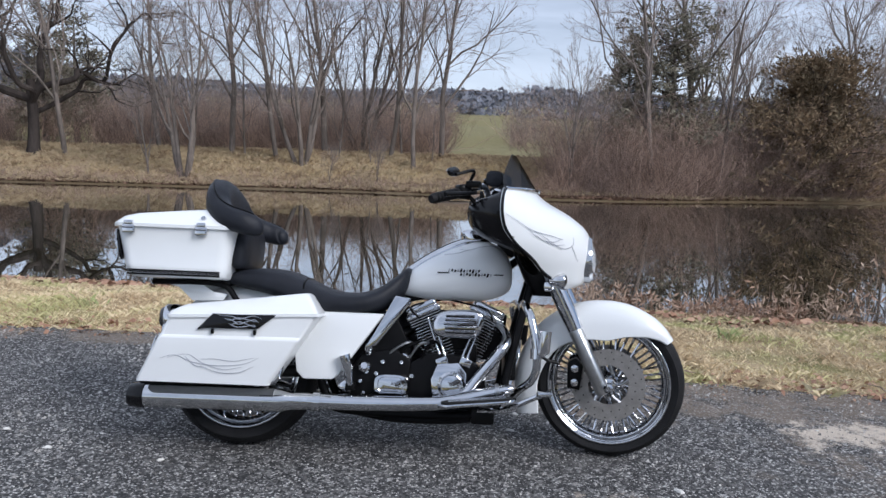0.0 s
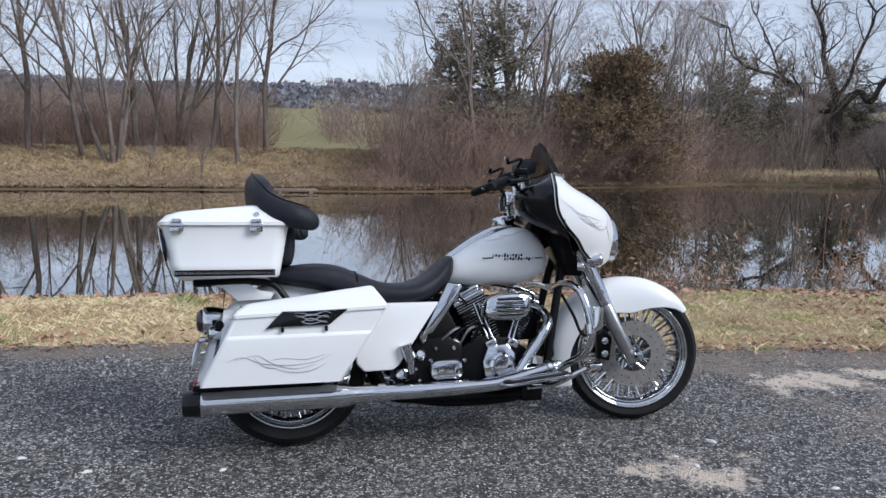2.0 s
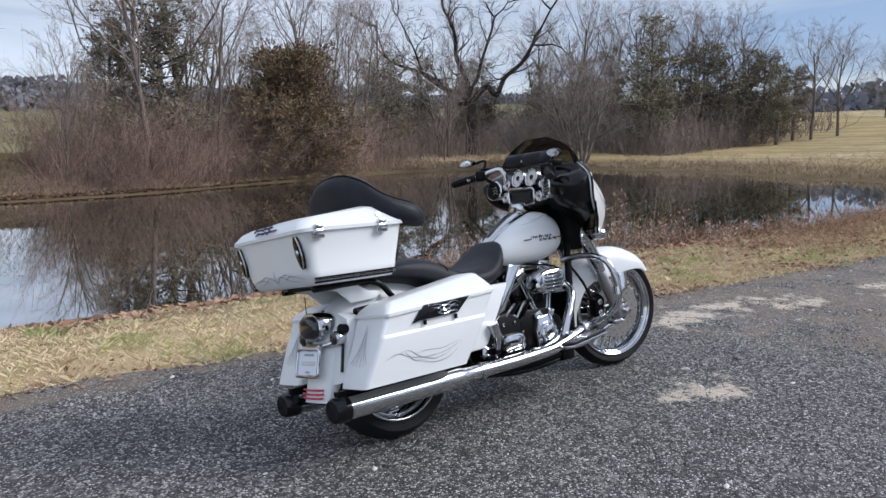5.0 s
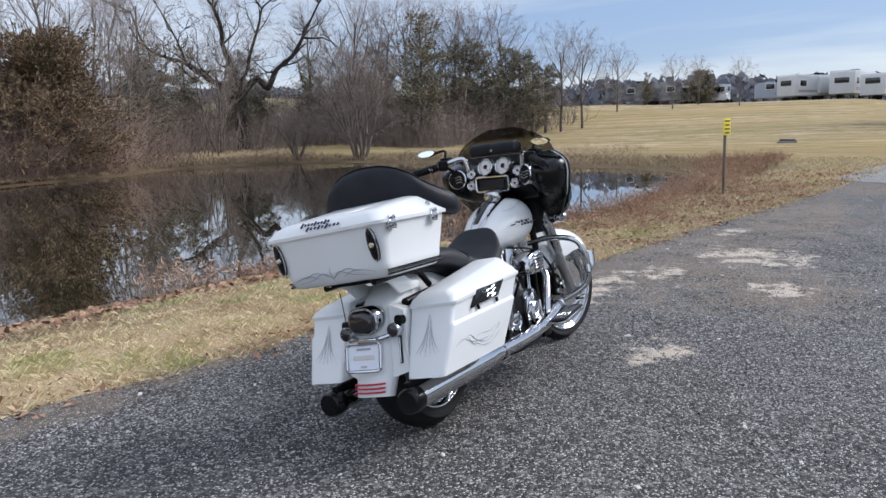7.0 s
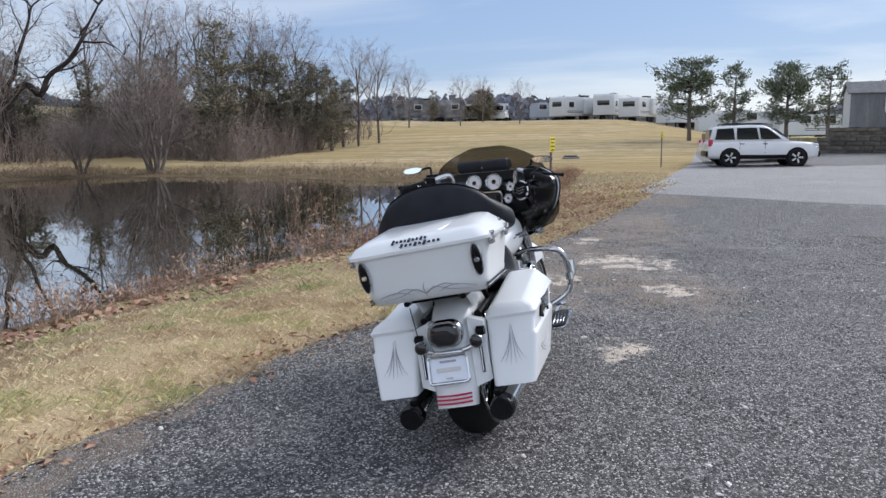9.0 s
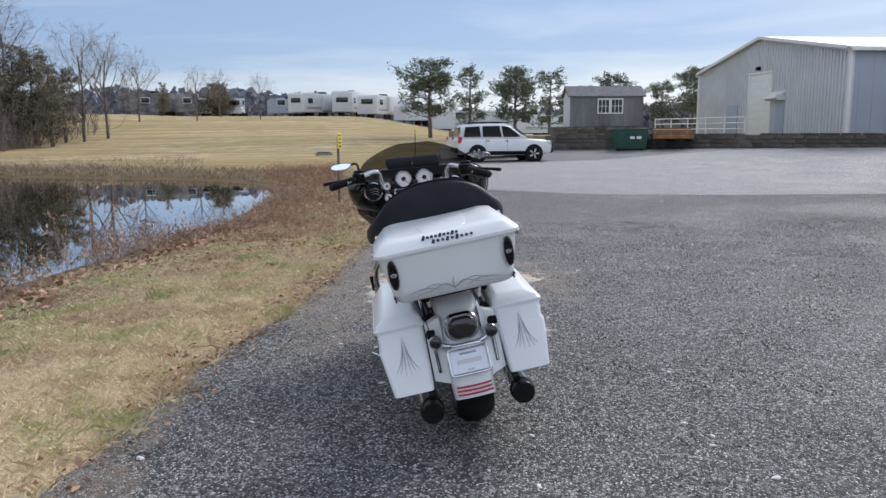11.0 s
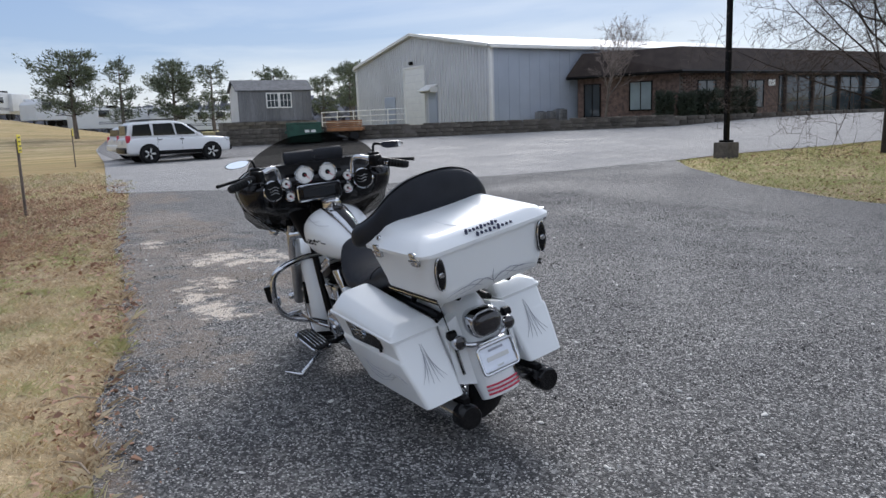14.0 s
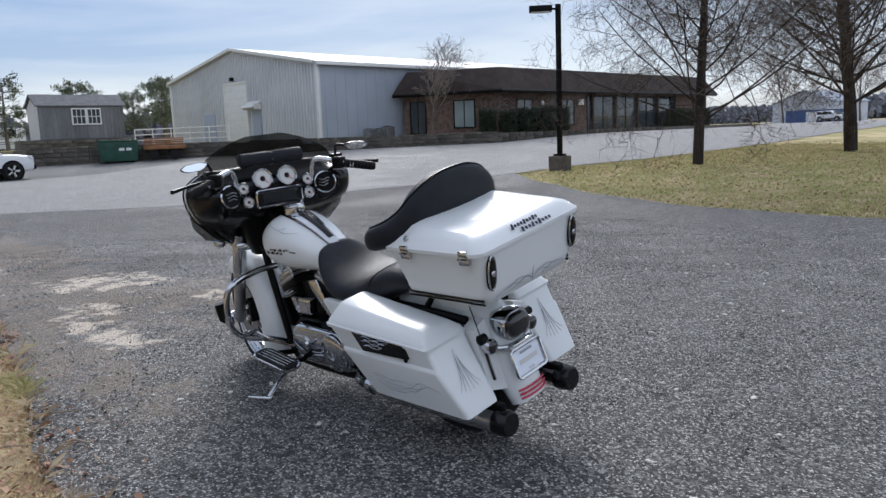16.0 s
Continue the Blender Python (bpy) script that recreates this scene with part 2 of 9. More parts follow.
def thing(name, label, category, m=None, group="", kind=""):
    ob = new(name)
    ob.empty_display_size = 0.1
    ob.matrix_basis = m or Matrix()
    return tagged(ob, label, category, group, kind)


def smooth_step(a, b, t):
    t = np.clip((t - a) / (b - a), 0, 1)
    return t * t * (3 - 2 * t)

# ---- land ----
WATER = -0.35
SHORE = [(-34, 5.6), (-18, 6.0), (-9, 5.6), (-4.5, 5.2), (-1, 4.75), (3, 4.35), (6, 3.8), (9, 3.15), (12, 2.85), (17, 2.85), (20, 3.3), (22.6, 4.6),
         (24.8, 7.4), (26.2, 11), (28.0, 15), (29.0, 20), (28.6, 23.8), (26.5, 27), (22, 28.6), (17, 26.6), (12, 25.4), (7, 23.4), (3, 23.2),
         (-3, 24.4), (-10, 24.6), (-17, 24.4), (-28, 25), (-40, 22), (-44, 14), (-40, 7)]


def shore_distance(x, y):
    """Metres from the shoreline; below 0 in the pond."""
    best = np.full(x.shape, 1e9)
    inside = np.zeros(x.shape, bool)
    pts = [tuple(p) for p in curve_points([(a, b, 0) for a, b in SHORE + SHORE[:1]], 4)][:-1]
    for (x0, y0, _), (x1, y1, _) in zip(pts, pts[1:] + pts[:1]):
        ex, ey = x1 - x0, y1 - y0
        t = np.clip(((x - x0) * ex + (y - y0) * ey) / (ex * ex + ey * ey), 0, 1)
        best = np.minimum(best, np.hypot(x - x0 - t * ex, y - y0 - t * ey))
        cross = ((y0 > y) != (y1 > y)) & (x < ex * (y - y0) / (ey if abs(ey) > 1e-9 else 1e-9) + x0)
        inside ^= cross
    return np.where(inside, -best, best)


def open_ground(x, y):
    """The lie of the land without the pond."""
    r = np.hypot(x, y)
    z = (-0.0133 * x + 0.0196 * y) * (1 - smooth_step(5, 17, r)) - 0.03
    z = z + 0.16 * smooth_step(9, 18, -y) + 0.3 * smooth_step(18, 40, -y)                       # lawn and road to the south
    z = z + 0.5 * smooth_step(26, 44, 0.8 * x - 0.6 * y)                                         # yard before the sheds
    z = z + 3.05 * smooth_step(32, 100, x + 0.12 * y) * smooth_step(-13, 3, 0.72 * y) * (1 - smooth_step(30, 70, y) * 0.5)  # mown hill
    north = smooth_step(23, 31, y)
    z = z + 1.0 * north * (1 - 0.75 * smooth_step(9, 22, x))                                     # far bank
    z = z + 1.5 * smooth_step(32, 70, y) + 4.2 * smooth_step(60, 130, y) + 9 * smooth_step(110, 260, y) + 16 * smooth_step(240, 620, y)
    z = z + 1.2 * smooth_step(120, 500, -y)
    return z


def land(x, y):
    d = shore_distance(x, y)
    top = open_ground(x, y)
    wide = np.where(y > 15, np.where(x < 12, 5.6, 6.0), np.where(x > 19, 6.5, 2.9))
    bank = WATER + 0.02 + (top - WATER - 0.02) * smooth_step(-0.15, 1, d / wide) ** 0.85
    bumps = 0.03 * np.sin(2.1 * x + 0.7 * np.sin(1.7 * y)) * np.sin(1.9 * y + 1.3) * smooth_step(0.2, 1.2, d) * smooth_step(1.9, 2.6, y + 0.06 * x)
    return np.where(d > 0, bank + bumps, WATER + 0.02 - 0.9 * smooth_step(0, 4, -d))


def axis_steps(lo, hi, fine, mid_lo, mid_hi, mid, far):
    a = list(np.arange(lo, hi, fine))
    b = list(np.arange(hi, mid_hi, mid))
    c = list(np.arange(lo, mid_lo, -mid))[1:]
    up, down, s = [mid_hi], [mid_lo], mid
    while up[-1] < far:
        s *= 1.22
        up.append(up[-1] + s)
    s = mid
    while down[-1] > -far:
        s *= 1.22
        down.append(down[-1] - s)
    return np.array(sorted(set(np.round(a + b + c + up + down, 4))))


def sheet(xs, ys, height):
    X, Y = np.meshgrid(xs, ys)
    Z = height(X, Y)
    v = np.stack([X, Y, Z], -1).reshape(-1, 3)
    nx = len(xs)
    f = [(j * nx + i, j * nx + i + 1, (j + 1) * nx + i + 1, (j + 1) * nx + i) for j in range(len(ys) - 1) for i in range(nx - 1)]
    return v.tolist(), f


def node_mix(n, l, fac, a, b):
    mx = n.new("ShaderNodeMix")
    mx.data_type = "RGBA"
    for sock, val in (("Factor", fac), ("A", a), ("B", b)):
        if isinstance(val, tuple):
            mx.inputs[sock].default_value = (*val, 1)
        elif isinstance(val, (int, float)):
            mx.inputs[sock].default_value = val
        else:
            l.new(val, mx.inputs[sock])
    return mx.outputs["Result"]


def noise_ramp(n, l, co, scale, lo, hi, detail=6, rough=0.55, distort=0.0):
    t = n.new("ShaderNodeTexNoise")
    t.inputs["Scale"].default_value, t.inputs["Detail"].default_value = scale, detail
    t.inputs["Roughness"].default_value, t.inputs["Distortion"].default_value = rough, distort
    l.new(co, t.inputs["Vector"])
    r = n.new("ShaderNodeMapRange")
    r.interpolation_type = "SMOOTHSTEP"
    r.inputs["From Min"].default_value, r.inputs["From Max"].default_value = lo, hi
    l.new(t.outputs["Fac"], r.inputs["Value"])
    return r.outputs["Result"], t.outputs["Fac"]


def ground_material():
    m = bpy.data.materials.new("winter_grass_ground")
    m.use_nodes = True
    n, l = m.node_tree.nodes, m.node_tree.links
    p = n["Principled BSDF"]
    p.inputs["Roughness"].default_value, p.inputs["Specular IOR Level"].default_value = 0.95, 0.1
    co = n.new("ShaderNodeNewGeometry").outputs["Position"]
    straw, _ = noise_ramp(n, l, co, 0.55, 0.35, 0.65)
    green, _ = noise_ramp(n, l, co, 0.9, 0.52, 0.72, 5)
    soil, _ = noise_ramp(n, l, co, 2.3, 0.56, 0.72)
    fine, fac = noise_ramp(n, l, co, 45, 0.3, 0.7, 4)
    wide, _ = noise_ramp(n, l, co, 0.05, 0.4, 0.6, 3)
    c = node_mix(n, l, straw, (0.38, 0.285, 0.17), (0.50, 0.395, 0.245))
    c = node_mix(n, l, green, c, (0.21, 0.205, 0.09))
    c = node_mix(n, l, soil, c, (0.20, 0.135, 0.085))
    c = node_mix(n, l, wide, c, (0.40, 0.295, 0.145))
    xyz = n.new("ShaderNodeSeparateXYZ")
    l.new(co, xyz.inputs[0])
    rows = n.new("ShaderNodeMapping")                        # mower tracks along the hill
    rows.inputs["Scale"].default_value = (0.75, 0.05, 0.05)
    l.new(co, rows.inputs["Vector"])
    track, _ = noise_ramp(n, l, rows.outputs["Vector"], 1.0, 0.38, 0.6, 3)
    hill = n.new("ShaderNodeMapRange")
    hill.inputs["From Min"].default_value, hill.inputs["From Max"].default_value, hill.inputs["To Max"].default_value = 22, 34, 0.8
    l.new(xyz.outputs["X"], hill.inputs["Value"])
    both = n.new("ShaderNodeMath")
    both.operation = "MULTIPLY"
    l.new(track, both.inputs[0]), l.new(hill.outputs["Result"], both.inputs[1])
    c = node_mix(n, l, both.outputs["Value"], c, (0.24, 0.20, 0.095))
    # lawn to the south, pasture to the north, wet mud at the waterline
    lawn, _ = noise_ramp(n, l, co, 0.8, 0.38, 0.62, 6, 0.65)
    lawn = node_mix(n, l, lawn, (0.31, 0.315, 0.13), (0.60, 0.49, 0.30))
    for axis, lo, hi, cover in (("Y", -8.5, -10.5, lawn), ("Y", 33.0, 38.0, (0.15, 0.15, 0.075)), ("Z", 0.02, -0.2, (0.05, 0.035, 0.025))):
        r = n.new("ShaderNodeMapRange")
        r.inputs["From Min"].default_value, r.inputs["From Max"].default_value, r.inputs["To Max"].default_value = lo, hi, 0.75
        l.new(xyz.outputs[axis], r.inputs["Value"])
        c = node_mix(n, l, r.outputs["Result"], c, cover)
    g = n.new("ShaderNodeMix")
    g.data_type, g.blend_type = "RGBA", "OVERLAY"
    g.inputs["Factor"].default_value = 0.5
    l.new(c, g.inputs["A"]), l.new(fac, g.inputs["B"])
    l.new(g.outputs["Result"], p.inputs["Base Color"])
    b = n.new("ShaderNodeBump")
    b.inputs["Strength"].default_value, b.inputs["Distance"].default_value = 0.7, 0.03
    l.new(fac, b.inputs["Height"]), l.new(b.outputs["Normal"], p.inputs["Normal"])
    return m


def asphalt_material(name, dark, light, chips, sand, dirt=(), scale=1.0):
    """Worn asphalt: dark binder, pale stone chips, dusty stretches and drifts of washed-out sand."""
    m = bpy.data.materials.new(name)
    m.use_nodes = True
    n, l = m.node_tree.nodes, m.node_tree.links
    p = n["Principled BSDF"]
    p.inputs["Specular IOR Level"].default_value = 0.2
    co = n.new("ShaderNodeNewGeometry").outputs["Position"]
    wear, _ = noise_ramp(n, l, co, 0.5, 0.35, 0.65, 5)
    c = node_mix(n, l, wear, dark, light)
    vo = n.new("ShaderNodeTexVoronoi")
    vo.inputs["Scale"].default_value = 122 * scale
    l.new(co, vo.inputs["Vector"])
    cell = n.new("ShaderNodeSeparateColor")
    l.new(vo.outputs["Color"], cell.inputs["Color"])
    power = n.new("ShaderNodeMath")                          # stones from nearly black to pale
    power.operation, power.inputs[1].default_value = "POWER", 5.6
    l.new(cell.outputs["Red"], power.inputs[0])
    c = node_mix(n, l, power.outputs["Value"], c, chips)
    gap = n.new("ShaderNodeMapRange")
    gap.inputs["From Min"].default_value, gap.inputs["From Max"].default_value = 0.5, 0.9
    l.new(vo.outputs["Distance"], gap.inputs["Value"])
    c = node_mix(n, l, gap.outputs["Result"], c, tuple(a * 0.6 for a in dark))
    vo2 = n.new("ShaderNodeTexVoronoi")                      # scattered larger white stones
    vo2.inputs["Scale"].default_value = 48 * scale
    l.new(co, vo2.inputs["Vector"])
    cell2 = n.new("ShaderNodeSeparateColor")
    l.new(vo2.outputs["Color"], cell2.inputs["Color"])
    for channel, amount, cover in (("Red", 0.35, tuple(b * 0.7 for b in chips)), ("Blue", 0.12, tuple(a * 0.5 for a in dark))):
        pw, am = n.new("ShaderNodeMath"), n.new("ShaderNodeMath")       # clusters of paler and of darker stones
        pw.operation, pw.inputs[1].default_value, am.operation, am.inputs[1].default_value = "POWER", 5.0, "MULTIPLY", amount
        l.new(cell2.outputs[channel], pw.inputs[0]), l.new(pw.outputs[0], am.inputs[0])
        c = node_mix(n, l, am.outputs["Value"], c, cover)
    s1 = n.new("ShaderNodeMath")
    s1.operation, s1.inputs[1].default_value = "GREATER_THAN", 0.93
    l.new(cell2.outputs["Green"], s1.inputs[0])
    s2 = n.new("ShaderNodeMath")
    s2.operation, s2.inputs[1].default_value = "LESS_THAN", 0.2
    l.new(vo2.outputs["Distance"], s2.inputs[0])
    s3 = n.new("ShaderNodeMath")
    s3.operation = "MULTIPLY"
    l.new(s1.outputs[0], s3.inputs[0]), l.new(s2.outputs[0], s3.inputs[1])
    c = node_mix(n, l, s3.outputs["Value"], c, (0.5, 0.48, 0.45))
    blotch, _ = noise_ramp(n, l, co, 2.2, 0.52, 0.8, 6, 0.7)                # dusty blotches
    dust = n.new("ShaderNodeMath")
    dust.operation, dust.inputs[1].default_value = "MULTIPLY", 0.35
    l.new(blotch, dust.inputs[0])
    c = node_mix(n, l, dust.outputs["Value"], c, tuple(b * 0.26 for b in chips))
    # brown dirt first, then the pale sand on top of it
    for spots, size, lo, hi, top, cover in ((dirt, 3.0, 2.75, 3.7, 0.6, (0.25, 0.20, 0.155)), (sand, 4.6, 3.2, 3.75, 0.85, (0.66, 0.57, 0.47))):
        if not spots:
            continue
        mask = None
        for cx, cy, rx, ry in spots:
            mp = n.new("ShaderNodeMapping")
            mp.vector_type = "TEXTURE"
            mp.inputs["Location"].default_value, mp.inputs["Scale"].default_value = (cx, cy, 0), (rx, ry, 50)
            l.new(co, mp.inputs["Vector"])
            ln = n.new("ShaderNodeVectorMath")
            ln.operation = "LENGTH"
            l.new(mp.outputs["Vector"], ln.inputs[0])
            r = n.new("ShaderNodeMapRange")
            r.inputs["From Min"].default_value, r.inputs["From Max"].default_value = 1.15, 0.45
            l.new(ln.outputs["Value"], r.inputs["Value"])
            if mask is None:
                mask = r.outputs["Result"]
            else:
                ad = n.new("ShaderNodeMath")
                ad.operation = "MAXIMUM"
                l.new(mask, ad.inputs[0]), l.new(r.outputs["Result"], ad.inputs[1])
                mask = ad.outputs["Value"]
        _, rag = noise_ramp(n, l, co, size, 0, 1, 9, 0.75)
        k2 = n.new("ShaderNodeMath")                         # ragged edge: the spot's fall-off plus noise, cut off sharply
        k2.operation, k2.inputs[1].default_value = "MULTIPLY_ADD", 5.0
        l.new(rag, k2.inputs[0]), l.new(mask, k2.inputs[2])
        cut = n.new("ShaderNodeMapRange")
        cut.interpolation_type = "SMOOTHSTEP"
        cut.inputs["From Min"].default_value, cut.inputs["From Max"].default_value, cut.inputs["To Max"].default_value = lo, hi, top
        l.new(k2.outputs[0], cut.inputs["Value"])
        near = n.new("ShaderNodeMath")
        near.operation, near.use_clamp, near.inputs[1].default_value = "MULTIPLY", True, 3.0
        l.new(mask, near.inputs[0])
        k = n.new("ShaderNodeMath")
        k.operation = "MULTIPLY"
        l.new(cut.outputs["Result"], k.inputs[0]), l.new(near.outputs[0], k.inputs[1])
        c = node_mix(n, l, k.outputs["Value"], c, cover)
    l.new(c, p.inputs["Base Color"])
    ro = n.new("ShaderNodeMapRange")
    ro.inputs["To Min"].default_value, ro.inputs["To Max"].default_value = 0.62, 0.9
    l.new(wear, ro.inputs["Value"]), l.new(ro.outputs["Result"], p.inputs["Roughness"])
    b = n.new("ShaderNodeBump")
    b.inputs["Strength"].default_value, b.inputs["Distance"].default_value = 1.0, 0.010
    b.invert = True
    l.new(vo.outputs["Distance"], b.inputs["Height"]), l.new(b.outputs["Normal"], p.inputs["Normal"])
    return m


def water_material():
    m = bpy.data.materials.new("pond_water")
    m.use_nodes = True
    n, l = m.node_tree.nodes, m.node_tree.links
    p = n["Principled BSDF"]
    p.inputs["Base Color"].default_value = (0.035, 0.032, 0.018, 1)
    p.inputs["Roughness"].default_value, p.inputs["IOR"].default_value = 0.012, 2.7
    p.inputs["Specular IOR Level"].default_value = 0.5
    co = n.new("ShaderNodeNewGeometry").outputs["Position"]
    _, a = noise_ramp(n, l, co, 1.3, 0, 1, 3)
    _, c = noise_ramp(n, l, co, 0.25, 0, 1, 2)
    ad = n.new("ShaderNodeMath")
    l.new(a, ad.inputs[0]), l.new(c, ad.inputs[1])
    b = n.new("ShaderNodeBump")
    b.inputs["Strength"].default_value, b.inputs["Distance"].default_value = 0.012, 0.05
    l.new(ad.outputs["Value"], b.inputs["Height"]), l.new(b.outputs["Normal"], p.inputs["Normal"])
    gl, mx = n.new("ShaderNodeBsdfGlossy"), n.new("ShaderNodeMixShader")
    gl.inputs["Color"].default_value, gl.inputs["Roughness"].default_value = (0.86, 0.87, 0.88, 1), 0.006
    mx.inputs["Fac"].default_value = 0.62
    l.new(b.outputs["Normal"], gl.inputs["Normal"])
    l.new(p.outputs[0], mx.inputs[1]), l.new(gl.outputs[0], mx.inputs[2])
    l.new(mx.outputs[0], n["Material Output"].inputs["Surface"])
    return m


GROUND, ROAD = ground_material(), asphalt_material("pale_worn_asphalt", (0.27, 0.265, 0.26), (0.36, 0.352, 0.345), (0.44, 0.43, 0.42), None)
LOT = asphalt_material("chip_asphalt", (0.041, 0.041, 0.042), (0.067, 0.066, 0.067), (0.74, 0.72, 0.69),
                       [(2.35, 0.32, 0.95, 0.36), (2.95, -0.95, 0.42, 0.42), (0.75, -0.60, 0.42, 0.24), (4.6, -0.6, 0.9, 0.8), (6.4, 0.0, 0.6, 0.3), (3.2, 0.1, 0.5, 0.4)],
                       [(4.6, 0.0, 3.2, 1.1), (8.5, -0.6, 3.5, 1.0), (2.0, 0.75, 2.2, 0.42), (-1.0, 1.5, 3.0, 0.22), (3.0, -0.9, 1.3, 0.9), (13.0, -1.2, 1.6, 0.8)])
ground = part("ground", sheet(axis_steps(-7, 16, 0.2, -46, 86, 0.9, 2400), axis_steps(-2, 7.5, 0.2, -44, 40, 0.8, 2400), land), GROUND)
tagged(ground, "tan winter grass land with bare soil patches", "ground", kind="structure")
water = part("water", sheet(np.linspace(-60, 40, 41), np.linspace(1, 36, 21), lambda x, y: x * 0 + WATER), water_material())
tagged(water, "still brown-green pond mirroring bare trees", "pond", kind="structure")


def lot_edge(x):
    """The ragged pond-side border of the asphalt."""
    line = np.interp(x, [-30, -5, -1.8, -0.4, 0.4, 1.3, 2.2, 3.9, 6.4, 10.8, 14, 17], [1.95, 1.80, 1.63, 1.46, 1.33, 1.10, 0.95, 0.72, 0.45, -0.28, -0.9, -1.5])
    return line + 0.018 * np.sin(3.1 * x) + 0.012 * np.sin(7.7 * x + 1) + 0.010 * np.sin(17 * x + 2 * np.sin(2.3 * x))


def lawn_edge(x):
    """The lot's southern border, along the lawn."""
    return -9.5 - 0.035 * x - 0.036 * np.maximum(x, 0) ** 2 + 0.06 * np.sin(2.3 * x)


def strip(xs, low, high, height, n=40):
    v, f = [], []
    for x in xs:
        a, b = float(low(x)), float(high(x))
        ys = np.linspace(a, b, n)
        zs = height(np.full(n, x), ys)
        v += [(x, y, z) for y, z in zip(ys, zs)]
    for i in range(len(xs) - 1):
        f += [(i * n + j, (i + 1) * n + j, (i + 1) * n + j + 1, i * n + j + 1) for j in range(n - 1)]
    return v, f


asphalt = part("pavement", strip(np.concatenate([np.arange(-30, -6, 0.4), np.arange(-6, 9, 0.06), np.arange(9, 15.2, 0.2)]), lawn_edge, lot_edge, lambda x, y: land(x, y) + 0.022), LOT)
tagged(asphalt, "dark chip asphalt lot with pale sandy patches", "asphalt lot", kind="structure")


def cross_strip(ys, low, high, height, n=40):
    """A strip that runs along y, between two borders in x."""
    v, f = [], []
    for y in ys:
        xs = np.linspace(float(low(y)), float(high(y)), n)
        v += [(x, y, z) for x, z in zip(xs, height(xs, np.full(n, y)))]
    for i in range(len(ys) - 1):
        f += [(i * n + j, i * n + j + 1, (i + 1) * n + j + 1, (i + 1) * n + j) for j in range(n - 1)]
    return v, f


def road_edge(y):
    """The road's western border, past the lawn and then along the lot."""
    return np.interp(y, [-150, -14, -11.5, -5, -0.6], [10.6, 10.6, 11.0, 12.4, 14.9]) + 0.05 * np.sin(1.9 * y)


def road_limit(y):
    """The road's eastern border: along the mown hill it runs back to the yard."""
    return float(np.interp(y, [-150, -60, -8, -3.6, -2.9, -2.1, -0.6], [101.8, 64, 64, 42, 33.5, 27.0, 15.0]))


road = part("road", cross_strip(np.concatenate([np.arange(-150, -4, 0.6), np.arange(-4, -0.55, 0.1)]), road_edge, road_limit, lambda x, y: land(x, y) + 0.027), ROAD)
tagged(road, "pale grey worn asphalt road", "road", kind="structure")
YARD = asphalt_material("grey_yard_asphalt", (0.15, 0.148, 0.15), (0.21, 0.206, 0.205), (0.30, 0.295, 0.29), None)
yard = part("yard", cross_strip(np.arange(-36, -3.1, 0.5), lambda y: np.interp(y, [-36.4, -21.7, -10.1, -3], [44.6, 33.2, 30.4, 29.4]) + 0.2 * np.sin(0.8 * y), lambda y: min(road_limit(y) - 0.1, 63.9), lambda x, y: land(x, y) + 0.032), YARD)
tagged(yard, "darker grey asphalt yard before the sheds", "asphalt yard", kind="structure")

# ---- the motorcycle: x forward, y to its left, z up in its own leaning frame ----
bike = thing("motorcycle", "pearl white touring motorcycle leaning on its side stand on asphalt", "motorcycle",
             pose(0, -0.045, -0.002, -11.3, 0.76, 0))
STEER = Matrix.Translation((0.52, 0, 0.80)) @ Matrix.Rotation(radians(-14), 4, Vector((-0.438, 0, 0.899))) @ Matrix.Translation((-0.52, 0, -0.80))


def steered(name, vf, mat, parent=None, label="", smooth=38):
    return part(name, shifted(vf, STEER), mat, parent or bike, label, smooth)


def oval_section(x, zt, zb, w, n=28, e=2.6):
    """A rounded cross-section at x, between two heights."""
    zc, hz = (zt + zb) / 2, (zt - zb) / 2
    out = []
    for j in range(n):
        a = 2 * math.pi * j / n
        c, s = math.cos(a), math.sin(a)
        out.append(Vector((x, w * math.copysign(abs(c) ** (2 / e), c), zc + hz * math.copysign(abs(s) ** (2 / e), s))))
    return out


def between(rows, k=4):
    """Smoothly interpolated rows of numbers."""
    out = []
    cols = [curve_points([(r[0], r[i], 0) for r in rows], k) for i in range(1, len(rows[0]))]
    for i in range(len(cols[0])):
        out.append((cols[0][i][0], *(c[i][1] for c in cols)))
    return out


